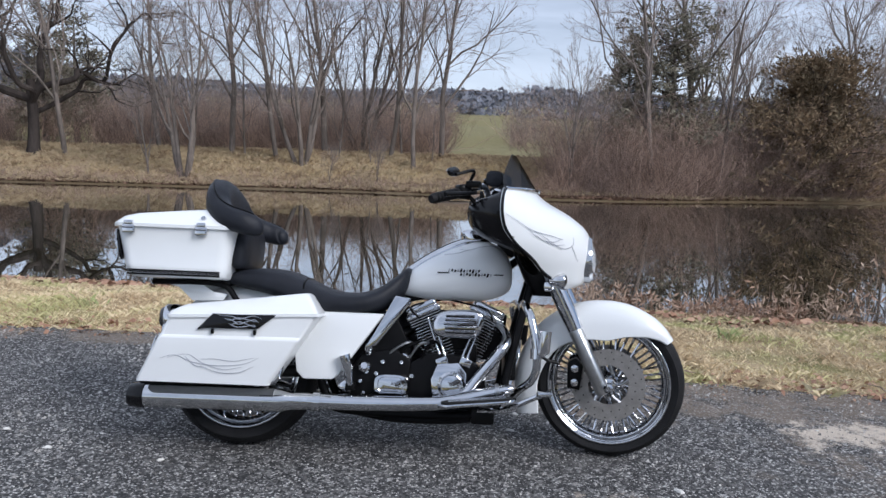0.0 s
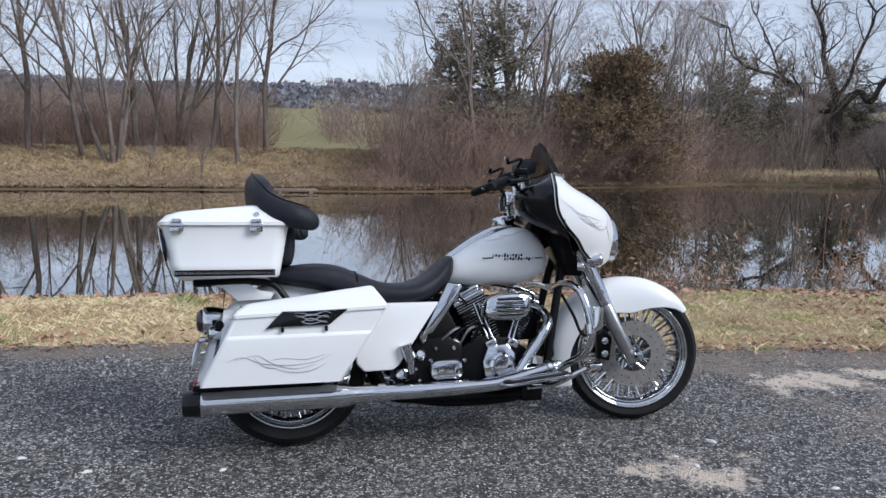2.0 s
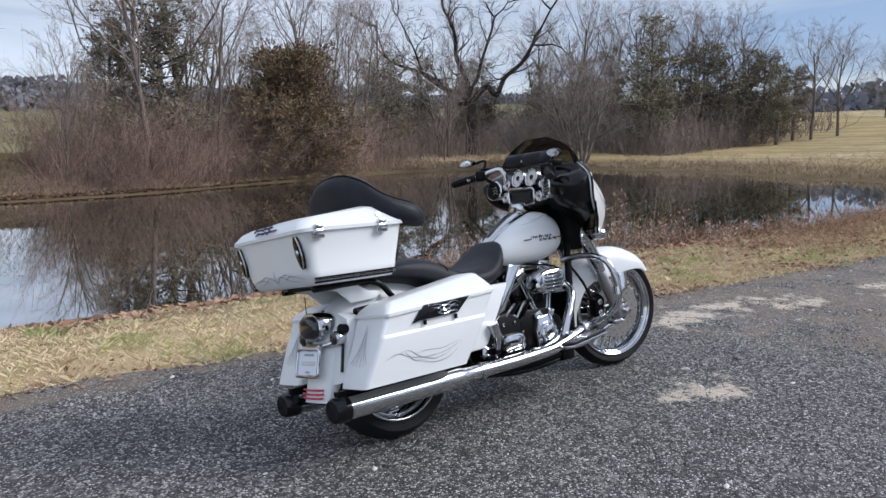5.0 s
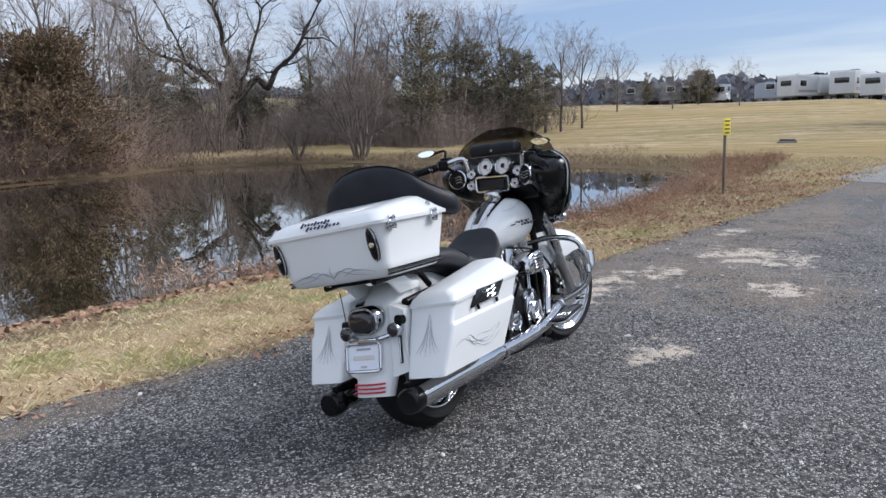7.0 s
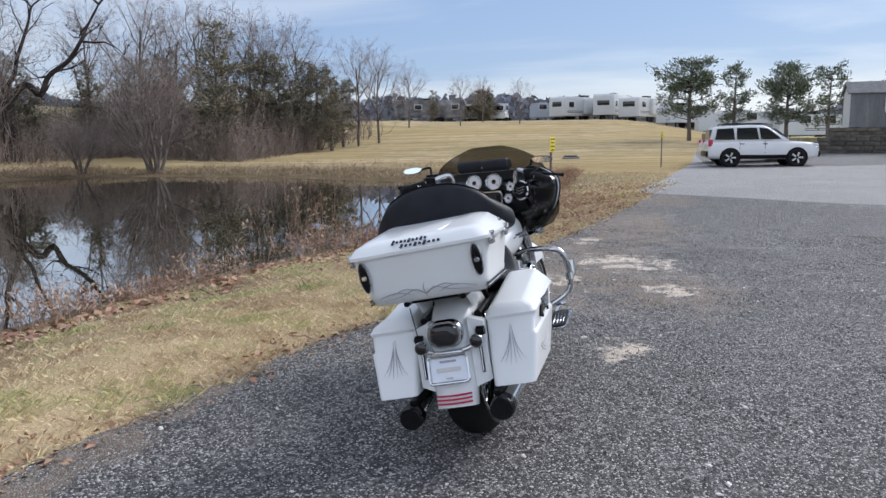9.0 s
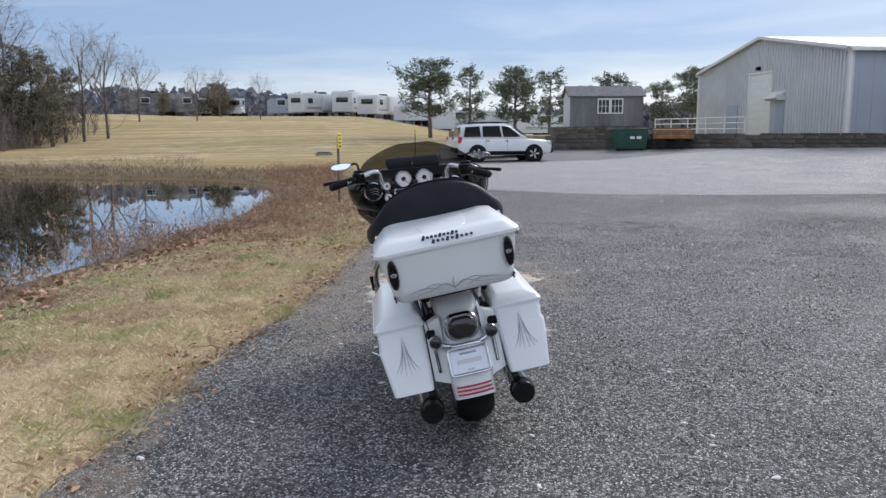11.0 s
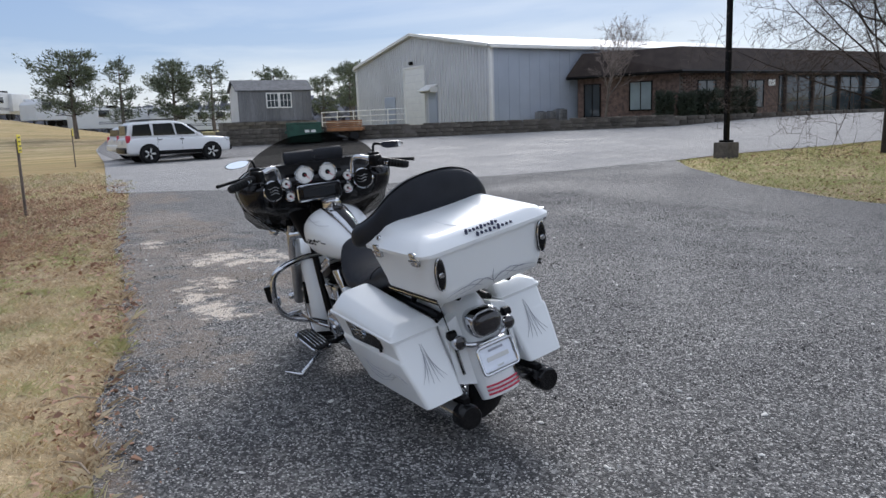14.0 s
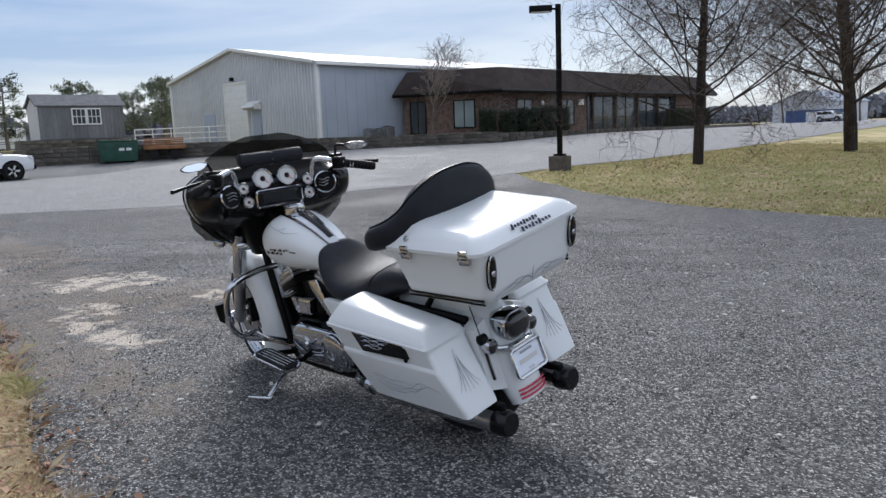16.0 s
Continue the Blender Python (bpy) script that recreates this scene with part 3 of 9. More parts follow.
# wheels
def wheel(name, at, R, rim_r, tyre_w, spokes, turn, label):
    hub = Vector(at)
    tyre_prof = [(rim_r - 0.004, -0.38 * tyre_w), (rim_r + 0.012, -0.47 * tyre_w), ((R + rim_r) / 2, -0.5 * tyre_w), (R - 0.028, -0.44 * tyre_w), (R - 0.009, -0.28 * tyre_w),
                 (R, 0), (R - 0.009, 0.28 * tyre_w), (R - 0.028, 0.44 * tyre_w), ((R + rim_r) / 2, 0.5 * tyre_w), (rim_r + 0.012, 0.47 * tyre_w), (rim_r - 0.004, 0.38 * tyre_w)]
    w = part(name, shifted(lathe(tyre_prof, 64, at, closed=True), turn), RUBBER, bike, label)
    w.data.name = "tyre"
    rim_prof = [(rim_r - 0.002, -0.42 * tyre_w), (rim_r + 0.003, -0.38 * tyre_w), (rim_r - 0.01, -0.3 * tyre_w), (rim_r - 0.026, -0.12 * tyre_w), (rim_r - 0.03, 0),
                (rim_r - 0.026, 0.12 * tyre_w), (rim_r - 0.01, 0.3 * tyre_w), (rim_r + 0.003, 0.38 * tyre_w), (rim_r - 0.002, 0.42 * tyre_w),
                (rim_r - 0.014, 0.36 * tyre_w), (rim_r - 0.036, 0.14 * tyre_w), (rim_r - 0.04, 0), (rim_r - 0.036, -0.14 * tyre_w), (rim_r - 0.014, -0.36 * tyre_w)]
    part("rim", shifted(lathe(rim_prof, 64, at, closed=True), turn), CHROME, w, "polished chrome rim")
    part("hub", shifted(lathe([(0.012, -0.085), (0.03, -0.08), (0.055, -0.045), (0.055, -0.03), (0.03, -0.022), (0.03, 0.022), (0.055, 0.03), (0.055, 0.045), (0.03, 0.08), (0.012, 0.085)], 32, at), turn), CHROME, w)
    for s in (-1, 1):
        for r, y, thick in ((rim_r - 0.005, 0.43 * tyre_w, 0.007), (rim_r - 0.026, 0.30 * tyre_w, 0.005)):
            ring = [(r + thick * math.cos(q), s * y + thick * math.sin(q)) for q in (2 * math.pi * k / 10 for k in range(10))]
            part("rim_lip", shifted(lathe(ring, 64, at, closed=True), turn), CHROME, w)
    for i in range(spokes):
        a = 2 * math.pi * i / spokes
        side = 1 if i % 2 else -1
        lean = 0.10 if (i // 2) % 2 else -0.10
        p0 = Vector((0.05 * math.cos(a + lean * 3), side * 0.037, 0.05 * math.sin(a + lean * 3)))
        p1 = Vector(((rim_r - 0.03) * math.cos(a), side * 0.008, (rim_r - 0.03) * math.sin(a)))
        sp = part("spoke", shifted(tube([hub + p0, hub + p0.lerp(p1, 0.8), hub + p1], [0.0056, 0.0052, 0.0068], 6), turn), CHROME, w)
    return w


FRONT, REAR = (0.775, 0, 0.318), (-0.812, 0, 0.312)
front_wheel = wheel("front_wheel", FRONT, 0.322, 0.262, 0.115, 52, STEER, "black tyre on a chrome fat-spoke wheel")
wheel("rear_wheel", REAR, 0.323, 0.246, 0.17, 44, Matrix(), "wide black tyre on a chrome spoked wheel")
for s in (-1, 1):
    disc = [(0.085, s * 0.062 - 0.003), (0.155, s * 0.062 - 0.003), (0.155, s * 0.062 + 0.003), (0.085, s * 0.062 + 0.003)]
    rotor = part("brake_disc", shifted(lathe(disc, 56, FRONT, closed=True), STEER), ROTOR, front_wheel, "drilled steel brake disc")
    for i in range(20):
        a = 2 * math.pi * i / 20
        for r in (0.115, 0.142):
            c = Vector(FRONT) + Vector((r * math.cos(a + r * 4), s * 0.0655, r * math.sin(a + r * 4)))
            if s < 0:
                part("hole", shifted(lathe([(0.003, -0.0004), (0.003, 0.0004)], 8, c), STEER), SATIN, rotor)
    for a in (2 * math.pi * i / 5 for i in range(5)):
        arm = tube([Vector(FRONT) + Vector((0.05 * math.cos(a), s * 0.055, 0.05 * math.sin(a))), Vector(FRONT) + Vector((0.09 * math.cos(a + 0.3), s * 0.062, 0.09 * math.sin(a + 0.3)))], 0.008, 6)
        part("carrier_arm", shifted(arm, STEER), DULL, rotor)
    cal = slab([(0.60, 0.30), (0.655, 0.29), (0.668, 0.40), (0.635, 0.43), (0.60, 0.41)], s * 0.045, s * 0.10, bevel=0.008)
    caliper = steered("brake_caliper", cal, SATIN, label="black front brake caliper")
    for z in (0.325, 0.385):
        part("cap", shifted(lathe([(0.016, 0.098), (0.016, 0.104), (0.009, 0.107)] if s > 0 else [(0.009, -0.107), (0.016, -0.104), (0.016, -0.098)], 20, (0.632, 0, z)), STEER), CHROME, caliper)

# forks, bar, lower parts of the front end
for s in (-1, 1):
    low, mid, top = (0.752, s * 0.118, 0.30), (0.633, s * 0.118, 0.545), (0.505, s * 0.118, 0.81)
    leg = steered("fork_leg", tube([(0.758, s * 0.118, 0.288), low, mid, (0.624, s * 0.118, 0.564)], [0.026, 0.031, 0.031, 0.026], 20), DULL, label="satin alloy fork lower")
    part("fork_cover", shifted(tube([(0.628, s * 0.118, 0.556), (0.60, s * 0.118, 0.615), top], [0.034, 0.037, 0.037], 20), STEER), CHROME, leg)
    part("axle_nut", shifted(lathe([(0.02, s * 0.135), (0.02, s * 0.165), (0.012, s * 0.175)], 16, (0.775, 0, 0.322)), STEER), CHROME, leg)
    part("reflector", shifted(lathe([(0.016, s * 0.148), (0.014, s * 0.153)], 16, (0.60, 0, 0.615)), STEER), SMOKE_LENS, leg)
    lamp_at = (0.555, s * 0.215, 0.77)
    sig = steered("turn_signal", lathe([(0.008, -0.042), (0.02, -0.036), (0.029, -0.012), (0.031, 0.022), (0.028, 0.028)], 24, lamp_at, (1, 0, 0)), CHROME, label="chrome bullet turn signal")
    part("lens", shifted(lathe([(0.027, 0.027), (0.02, 0.034), (0.008, 0.037)], 24, lamp_at, (1, 0, 0)), STEER), SMOKE_LENS, sig)
    part("stalk", shifted(tube([(0.54, s * 0.11, 0.765), lamp_at], 0.009, 8), STEER), CHROME, sig)
steered("fork_yoke", joined(box((0.525, 0, 0.735), (0.07, 0.30, 0.045), 0.012), box((0.46, 0, 0.87), (0.08, 0.26, 0.03), 0.01)), CHROME, label="chrome lower fork yoke")
steered("light_bar", tube([(0.58, -0.15, 0.745), (0.60, 0, 0.735), (0.58, 0.15, 0.745)], 0.014, 10, 5), CHROME)

# front fender: a shell over the wheel
def fender_shell(path, prof, thick=0.006):
    """path: (x, z, half width, skirt) rows; the shell hangs inwards from its crown."""
    rings = []
    pts = between([(i, *r) for i, r in enumerate(path)], 5)
    for i, (_, x, z, w, sk) in enumerate(pts):
        a, b = pts[max(i - 1, 0)], pts[min(i + 1, len(pts) - 1)]
        t = Vector((b[1] - a[1], 0, b[2] - a[2])).normalized()
        n = Vector((-t.z, 0, t.x)) * prof
        out, inn = [], []
        for j in range(13):
            u = -1 + j / 6
            drop = sk * abs(u) ** 2.6
            ww = w * math.copysign(min(1.0, abs(u) * 1.25), u) if abs(u) < 0.8 else math.copysign(w, u)
            ww = w * math.sin(u * math.pi / 2)
            out.append(Vector((x, ww, z)) - n * drop)
            inn.append(Vector((x, ww * (1 - thick / w), z)) - n * (drop * 0.985 + thick))
        rings.append(out + inn[::-1])
    return loft(rings)


FF = Vector(FRONT)
front_path = []
for deg, r, skirt in ((38, 0.335, 0.03), (48, 0.342, 0.06), (60, 0.347, 0.095), (75, 0.352, 0.135), (90, 0.357, 0.16), (108, 0.367, 0.155), (126, 0.38, 0.14), (144, 0.392, 0.125), (162, 0.40, 0.115), (180, 0.41, 0.105), (201, 0.425, 0.10)):
    front_path.append((FF.x + r * math.cos(radians(deg)), FF.z + r * math.sin(radians(deg)), 0.092 - 0.03 * max(0, (56 - deg) / 18), skirt))
steered("front_fender", fender_shell(front_path, -1), WHITE, label="pearl white wraparound front fender")

# fairing: outer shell, dash, screen
STEER = Matrix.Translation((0, -0.02, -0.012)) @ STEER
F_ROWS = [(0.742, 0.14, 0.62, 0.58), (0.765, 0.19, 0.655, 0.55), (0.815, 0.26, 0.672, 0.49), (0.87, 0.315, 0.682, 0.45), (0.93, 0.375, 0.675, 0.39), (0.99, 0.41, 0.648, 0.35),
          (1.05, 0.425, 0.575, 0.337), (1.10, 0.415, 0.485, 0.335), (1.135, 0.375, 0.44, 0.335), (1.158, 0.33, 0.42, 0.34)]


def fairing_ring(z, w, xn, xr, inset=0.0, n=41):
    out = []
    for j in range(n):
        u = -1 + 2 * j / (n - 1)
        x = xn - inset - (xn - xr) * (0.5 * abs(u) ** 1.45 + 0.5 * abs(u) ** 2.7)
        out.append(Vector((x, (w - inset) * math.copysign(abs(u) ** 0.92, u), z)))
    return out


rows = between(F_ROWS, 4)
outer, inner = [fairing_ring(*r) for r in rows], [fairing_ring(*r, inset=0.008) for r in rows]
fairing = steered("fairing", loft([o + i[::-1] for o, i in zip(outer, inner)]), WHITE, label="pearl white batwing fairing with grey pinstripes", smooth=50)
dash_rings = []
for z, w, xn, xr in rows:
    back = fairing_ring(z, w, xn, xr, 0.011)
    rear = []
    for p in back[::-1]:
        u = abs(p.y) / w
        pod = 0.09 * math.exp(-((abs(p.y) - 0.345) / 0.085) ** 4 - ((z - 1.02) / 0.10) ** 4)
        deep = 0.09 * (1 - u ** 6) * float(smooth_step(0.80, 0.93, z) * (1 - smooth_step(1.08, 1.165, z)))
        x = min(p.x - 0.004, xr + 0.004 - deep - pod)
        rear.append(Vector((x, p.y * 0.985, z)))
    dash_rings.append(back + rear)
dash = part("inner_fairing", shifted(loft(dash_rings), STEER), BLACK, bike, "gloss black inner fairing with round gauges", 50)
for s in (-1, 1):
    edge = [Vector((r[3] + 0.002, s * (r[1] - 0.002), r[0])) for r in rows[6:]]
    steered("trim", tube(edge, 0.006, 6), BLACK, dash)


def stripe_set(parent, curves, normal, mat=STRIPE, width=0.004, m=None, name="pinstripe"):
    for c in curves:
        vf = ribbon(c, width, normal)
        part(name, shifted(vf, m) if m else vf, mat, parent)


def on_fairing(s, u, z):
    r = min(rows, key=lambda q: abs(q[0] - z))
    x = r[2] - (r[2] - r[3]) * (0.5 * u ** 1.45 + 0.5 * u ** 2.7)
    return Vector((x + 0.003, s * (r[1] * u ** 0.92 + 0.0035), z))


for s in (-1, 1):
    for pts in ([(0.98, 1.05), (0.9, 1.02), (0.82, 0.985), (0.7, 0.965), (0.6, 0.95)], [(0.86, 0.995), (0.8, 0.95), (0.7, 0.94), (0.58, 0.955)],
                [(0.8, 0.985), (0.76, 0.96), (0.66, 0.915), (0.5, 0.925), (0.44, 0.96)], [(0.84, 0.97), (0.72, 0.93), (0.6, 0.93)], [(0.52, 0.93), (0.52, 0.90), (0.5, 0.86)]):
        stripe_set(fairing, [[on_fairing(s, *p) for p in pts]], (0.4, s * 1.0, 0.15), width=0.0026, m=STEER)
headlight = steered("headlight", lathe([(0.098, -0.05), (0.102, 0.0), (0.094, 0.012), (0.088, 0.006), (0.088, -0.04)], 40, (0.672, 0, 0.86), (1, 0, 0.05), closed=True), CHROME, label="chrome-ringed round headlight")
part("lens", shifted(lathe([(0.087, -0.01), (0.08, 0.01), (0.05, 0.022), (0.01, 0.027)], 32, (0.672, 0, 0.86), (1, 0, 0.05)), STEER), GLASS, headlight)
part("reflector", shifted(lathe([(0.086, -0.004), (0.04, -0.05), (0.01, -0.055)], 32, (0.672, 0, 0.86), (1, 0, 0.05)), STEER), MIRROR, headlight)
screen_rows = []
for i in range(17):
    t = i / 16
    half = 0.345 * math.cos(t * math.pi / 2 * 0.93) ** 0.62
    z, xn, xr = 1.15 + 0.158 * t, 0.432 - 0.10 * t, 0.338 - 0.06 * t
    o, q = [], []
    for j in range(25):
        u = -1 + j / 12
        y = half * u
        x = xn - (xn - xr) * (y / 0.345) ** 2
        o.append(Vector((x, y, z)))
        q.append(Vector((x - 0.004, y, z)))
    screen_rows.append(o + q[::-1])
screen = steered("windscreen", loft(screen_rows), SMOKED, label="low smoked windscreen", smooth=60)
part("screen_trim", shifted(tube([p + Vector((0.004, 0, 0.002)) for p in screen_rows[0][:25]], 0.007, 8), STEER), CHROME, screen)
for y in (-0.2, 0, 0.2):
    x = 0.437 - 0.093 * (y / 0.345) ** 2
    part("bolt", shifted(lathe([(0.009, 0), (0.008, 0.006), (0.004, 0.009)], 12, (x, y, 1.15), (1, 0, 0.3)), STEER), CHROME, screen)
for s in (-1, 1):
    vf = [Vector((x, s * y, z)) for x, y, z in ((0.372, 0.402, 0.962), (0.385, 0.392, 0.90), (0.42, 0.335, 0.83), (0.45, 0.26, 0.80), (0.46, 0.17, 0.80), (0.42, 0.30, 0.94))]
    vf = vf + [p + Vector((0.004, 0, 0)) for p in vf], [(0, 1, 2, 3, 4, 5), (11, 10, 9, 8, 7, 6)] + [(i, (i + 1) % 6, (i + 1) % 6 + 6, i + 6) for i in range(6)]
    steered("wind_deflector", vf, SMOKED, label="smoked lower wind deflector", smooth=0)
# pouch on the dash
pouch = steered("dash_pouch", loft([[Vector((0.262 + q.y * 0.9, y, 1.198 + q.z * k)) for q in oval_section(0, 0.034, -0.034, 0.04, 20, 3.2)]
                                    for y, k in ((-0.155, 0.7), (-0.15, 1.0), (-0.01, 1.0), (-0.004, 0.86), (0.004, 0.86), (0.01, 1.0), (0.15, 1.0), (0.155, 0.7))]), VINYL, label="black leather pouch behind the screen")
part("snap", shifted(lathe([(0.007, 0), (0.005, 0.004)], 10, (0.225, 0.0, 1.19), (-1, 0, 0)), STEER), CHROME, pouch)


def gauge(y, z, r, x=0.242, tilt=0.28, label="silver-faced round gauge"):
    ax = (-1, 0, tilt)
    g = part("gauge", shifted(lathe([(r + 0.003, -0.03), (r + 0.004, 0.006), (r + 0.001, 0.010), (r - 0.003, 0.006), (r - 0.004, -0.01)], 36, (x, y, z), ax, True), STEER), CHROME, dash, label)
    part("dial", shifted(lathe([(r - 0.004, 0.0), (r - 0.004, 0.004)], 36, (x, y, z), ax), STEER), DIAL, g)
    part("dial_centre", shifted(lathe([(r * 0.28, 0.004), (r * 0.24, 0.008)], 20, (x, y, z), ax), STEER), SATIN, g)
    q = Vector((0, 0, 1)).rotation_difference(Vector(ax))
    ticks = []
    for i in range(22):
        a = radians(-130 + 280 * i / 21)
        c = Vector((x, y, z)) + q @ Vector((r * 0.82 * math.cos(a), r * 0.82 * math.sin(a), 0.0055))
        ticks.append(box(c, (0.002, r * 0.07, r * 0.07), 0))
    part("dial_marks", shifted(joined(*ticks), STEER), SATIN, g, smooth=0)
    part("needle", shifted(tube([Vector((x, y, z)) + q @ Vector((0, 0, 0.007)), Vector((x, y, z)) + q @ Vector((-r * 0.5, -r * 0.5, 0.007))], 0.0018, 5), STEER), RED, g)


for y in (-0.062, 0.062):
    gauge(y, 1.102, 0.048)
for y in (-0.165, 0.165):
    gauge(y, 1.068, 0.026, 0.238)
radio = part("radio", shifted(slab(rounded(-0.105, 0.105, 0.975, 1.04, 0.012), 0.212, 0.30, "x", 0.003), STEER), BLACK, dash)
part("bezel", shifted(joined(*[tube([Vector((0.208, y, z)) for y, z in rounded(-0.115, 0.115, 0.968, 1.047, 0.016) + [(0.115, 1.031)]], 0.006, 6)]), STEER), CHROME, radio, "chrome radio surround")
part("display", shifted(slab(rounded(-0.085, 0.085, 0.985, 1.03, 0.004), 0.2085, 0.213, "x"), STEER), SCREEN, radio)
for y in (-0.155, 0.155):
    gauge(y, 1.004, 0.024, 0.216, 0.05, "small chrome-ringed gauge")
for s in (-1, 1):
    at = (0.202, s * 0.243, 1.045)
    sp = part("speaker", shifted(lathe([(0.055, -0.03), (0.055, 0.006), (0.049, 0.011), (0.046, 0.004)], 36, at, (-1, -s * 0.3, 0.1), True), STEER), CHROME, dash, "chrome-ringed speaker with flame grille")
    part("cone", shifted(lathe([(0.047, 0.0), (0.03, -0.014), (0.004, -0.018)], 30, at, (-1, -s * 0.3, 0.1)), STEER), SATIN, sp)
    for k in (-0.015, 0.0, 0.015):
        c = Vector(at) + Vector((-0.004, 0, 0))
        part("grille_flame", shifted(tube([c + Vector((0, -0.034, k - 0.005)), c + Vector((0, -0.012, k + 0.004)), c + Vector((0, 0.012, k - 0.004)), c + Vector((0, 0.034, k + 0.005))], [0.0014, 0.0022, 0.0016, 0.001], 6, 5), STEER), DULL, sp)
steered("neck_shroud", loft([[Vector((x, y, z)) for x, y in rounded(0.36 + d, 0.50 + d, -w, w, 0.04, 3)] for z, w, d in ((0.70, 0.085, 0.06), (0.78, 0.12, 0.03), (0.88, 0.16, -0.01), (0.95, 0.17, -0.03))]), SATIN, label="black shroud below the dash")

# handlebar with its grips, levers and mirrors
handlebar = None
for s in (-1, 1):
    line = [(0.36, s * 0.055, 0.955), (0.30, s * 0.12, 0.985), (0.255, s * 0.185, 1.06), (0.24, s * 0.20, 1.135), (0.222, s * 0.225, 1.16), (0.17, s * 0.30, 1.14), (0.11, s * 0.37, 1.115)]
    if handlebar is None:
        handlebar = steered("handlebar", joined(tube([(0.36, 0.056, 0.955), (0.36, -0.056, 0.955)], 0.016, 12), *[tube([(x, k * y, z) for x, y, z in [(a, abs(b), c) for a, b, c in line]], 0.0145, 14, 5) for k in (-1, 1)]),
                            CHROME, label="tall chrome handlebar")
    a, b = Vector((0.145, s * 0.332, 1.128)), Vector((0.06, s * 0.462, 1.096))
    d = (b - a).normalized()
    grip = steered("grip", tube([a, a + d * 0.006, b - d * 0.012, b], [0.018, 0.0205, 0.0205, 0.016], 18), RUBBER, handlebar, "black rubber grip")
    for i in range(7):
        c = a + d * (0.02 + 0.018 * i)
        part("grip_band", shifted(tube([c, c + d * 0.009], 0.0222, 16), STEER), SATIN, grip)
    c = a - d * 0.025
    steered("switch_housing", box(c, (0.055, 0.06, 0.06), 0.014, 3, Matrix.Rotation(s * -0.57, 4, "Z")), SATIN, handlebar)
    steered("reservoir", box(c + Vector((0.045, s * 0.005, 0.03)), (0.06, 0.055, 0.03), 0.01), SATIN, handlebar)
    lv = [c + Vector((0.05, s * 0.01, 0.0)), c + Vector((0.06, s * 0.06, -0.005)), c + Vector((0.02, s * 0.14, -0.012)), c + Vector((-0.03, s * 0.205, -0.018))]
    steered("lever", tube(lv, [0.009, 0.008, 0.008, 0.01], 8, 5), SATIN, handlebar, "black control lever")
    foot = c + Vector((0.03, 0, 0.045))
    mt = Vector((0.135, s * 0.40, 1.21))
    mirror = steered("mirror", tube([foot, foot + Vector((0.015, s * 0.02, 0.04)), mt + Vector((0.01, 0, -0.012))], 0.007, 8, 5), SATIN, handlebar, "black mirror with a swept blade shape")
    shape = [(-0.062, -0.008), (-0.045, 0.010), (-0.02, 0.019), (0.03, 0.021), (0.058, 0.014), (0.068, 0.002), (0.045, -0.012), (0.0, -0.018), (-0.035, -0.017)]
    tilt = Matrix.Translation(mt) @ Matrix.Rotation(radians(s * 8), 4, "Z") @ Matrix.Rotation(radians(97 if s > 0 else 78), 4, "Y")
    part("mirror_shell", shifted(slab([(q, p * s) for p, q in shape], -0.006, 0.008, "z", 0.003), STEER @ tilt), BLACK, mirror)
    part("mirror_glass", shifted(slab([(q * 0.9, p * 0.93 * s) for p, q in shape], -0.0085, -0.0062, "z"), STEER @ tilt), MIRROR, mirror)
for s in (-1, 1):
    for k in range(3):
        y = s * (0.06 + 0.02 * k)
        steered("cable", tube([(0.17, s * 0.30, 1.13), (0.27, s * 0.20, 1.03 - 0.02 * k), (0.36, y, 0.95), (0.43, y * 0.8, 0.85), (0.40, y * 0.7, 0.74)], 0.006, 6, 6), SATIN, handlebar)

# frame and neck
frame_tubes = []
for s in (-1, 1):
    frame_tubes += [tube([(0.46, s * 0.03, 0.90), (0.40, s * 0.075, 0.68), (0.325, s * 0.105, 0.38), (0.285, s * 0.115, 0.22), (0.18, s * 0.12, 0.165), (-0.30, s * 0.12, 0.165), (-0.43, s * 0.12, 0.21), (-0.48, s * 0.125, 0.40), (-0.44, s * 0.10, 0.58)], 0.019, 10, 5),
                    tube([(0.44, s * 0.02, 0.90), (0.2, s * 0.03, 0.73), (-0.15, s * 0.05, 0.64), (-0.44, s * 0.09, 0.58), (-0.80, s * 0.12, 0.575), (-1.02, s * 0.12, 0.56)], 0.017, 10, 5),
                    tube([(-0.46, s * 0.13, 0.33), (-0.80, s * 0.135, 0.31)], [0.028, 0.022], 10)]
part("frame", joined(*frame_tubes, tube([(0.49, 0, 0.78), (0.435, 0, 0.93)], 0.04, 16)), SATIN, bike, "black tubular frame")
part("belly_rail", joined(tube([(-0.30, -0.1, 0.155), (-0.15, -0.125, 0.138), (0.08, -0.125, 0.138), (0.26, -0.11, 0.16)], 0.013, 8, 5), box((-0.05, 0, 0.17), (0.5, 0.2, 0.05), 0.02), box((0.22, -0.10, 0.165), (0.10, 0.09, 0.07), 0.014)), SATIN, bike)

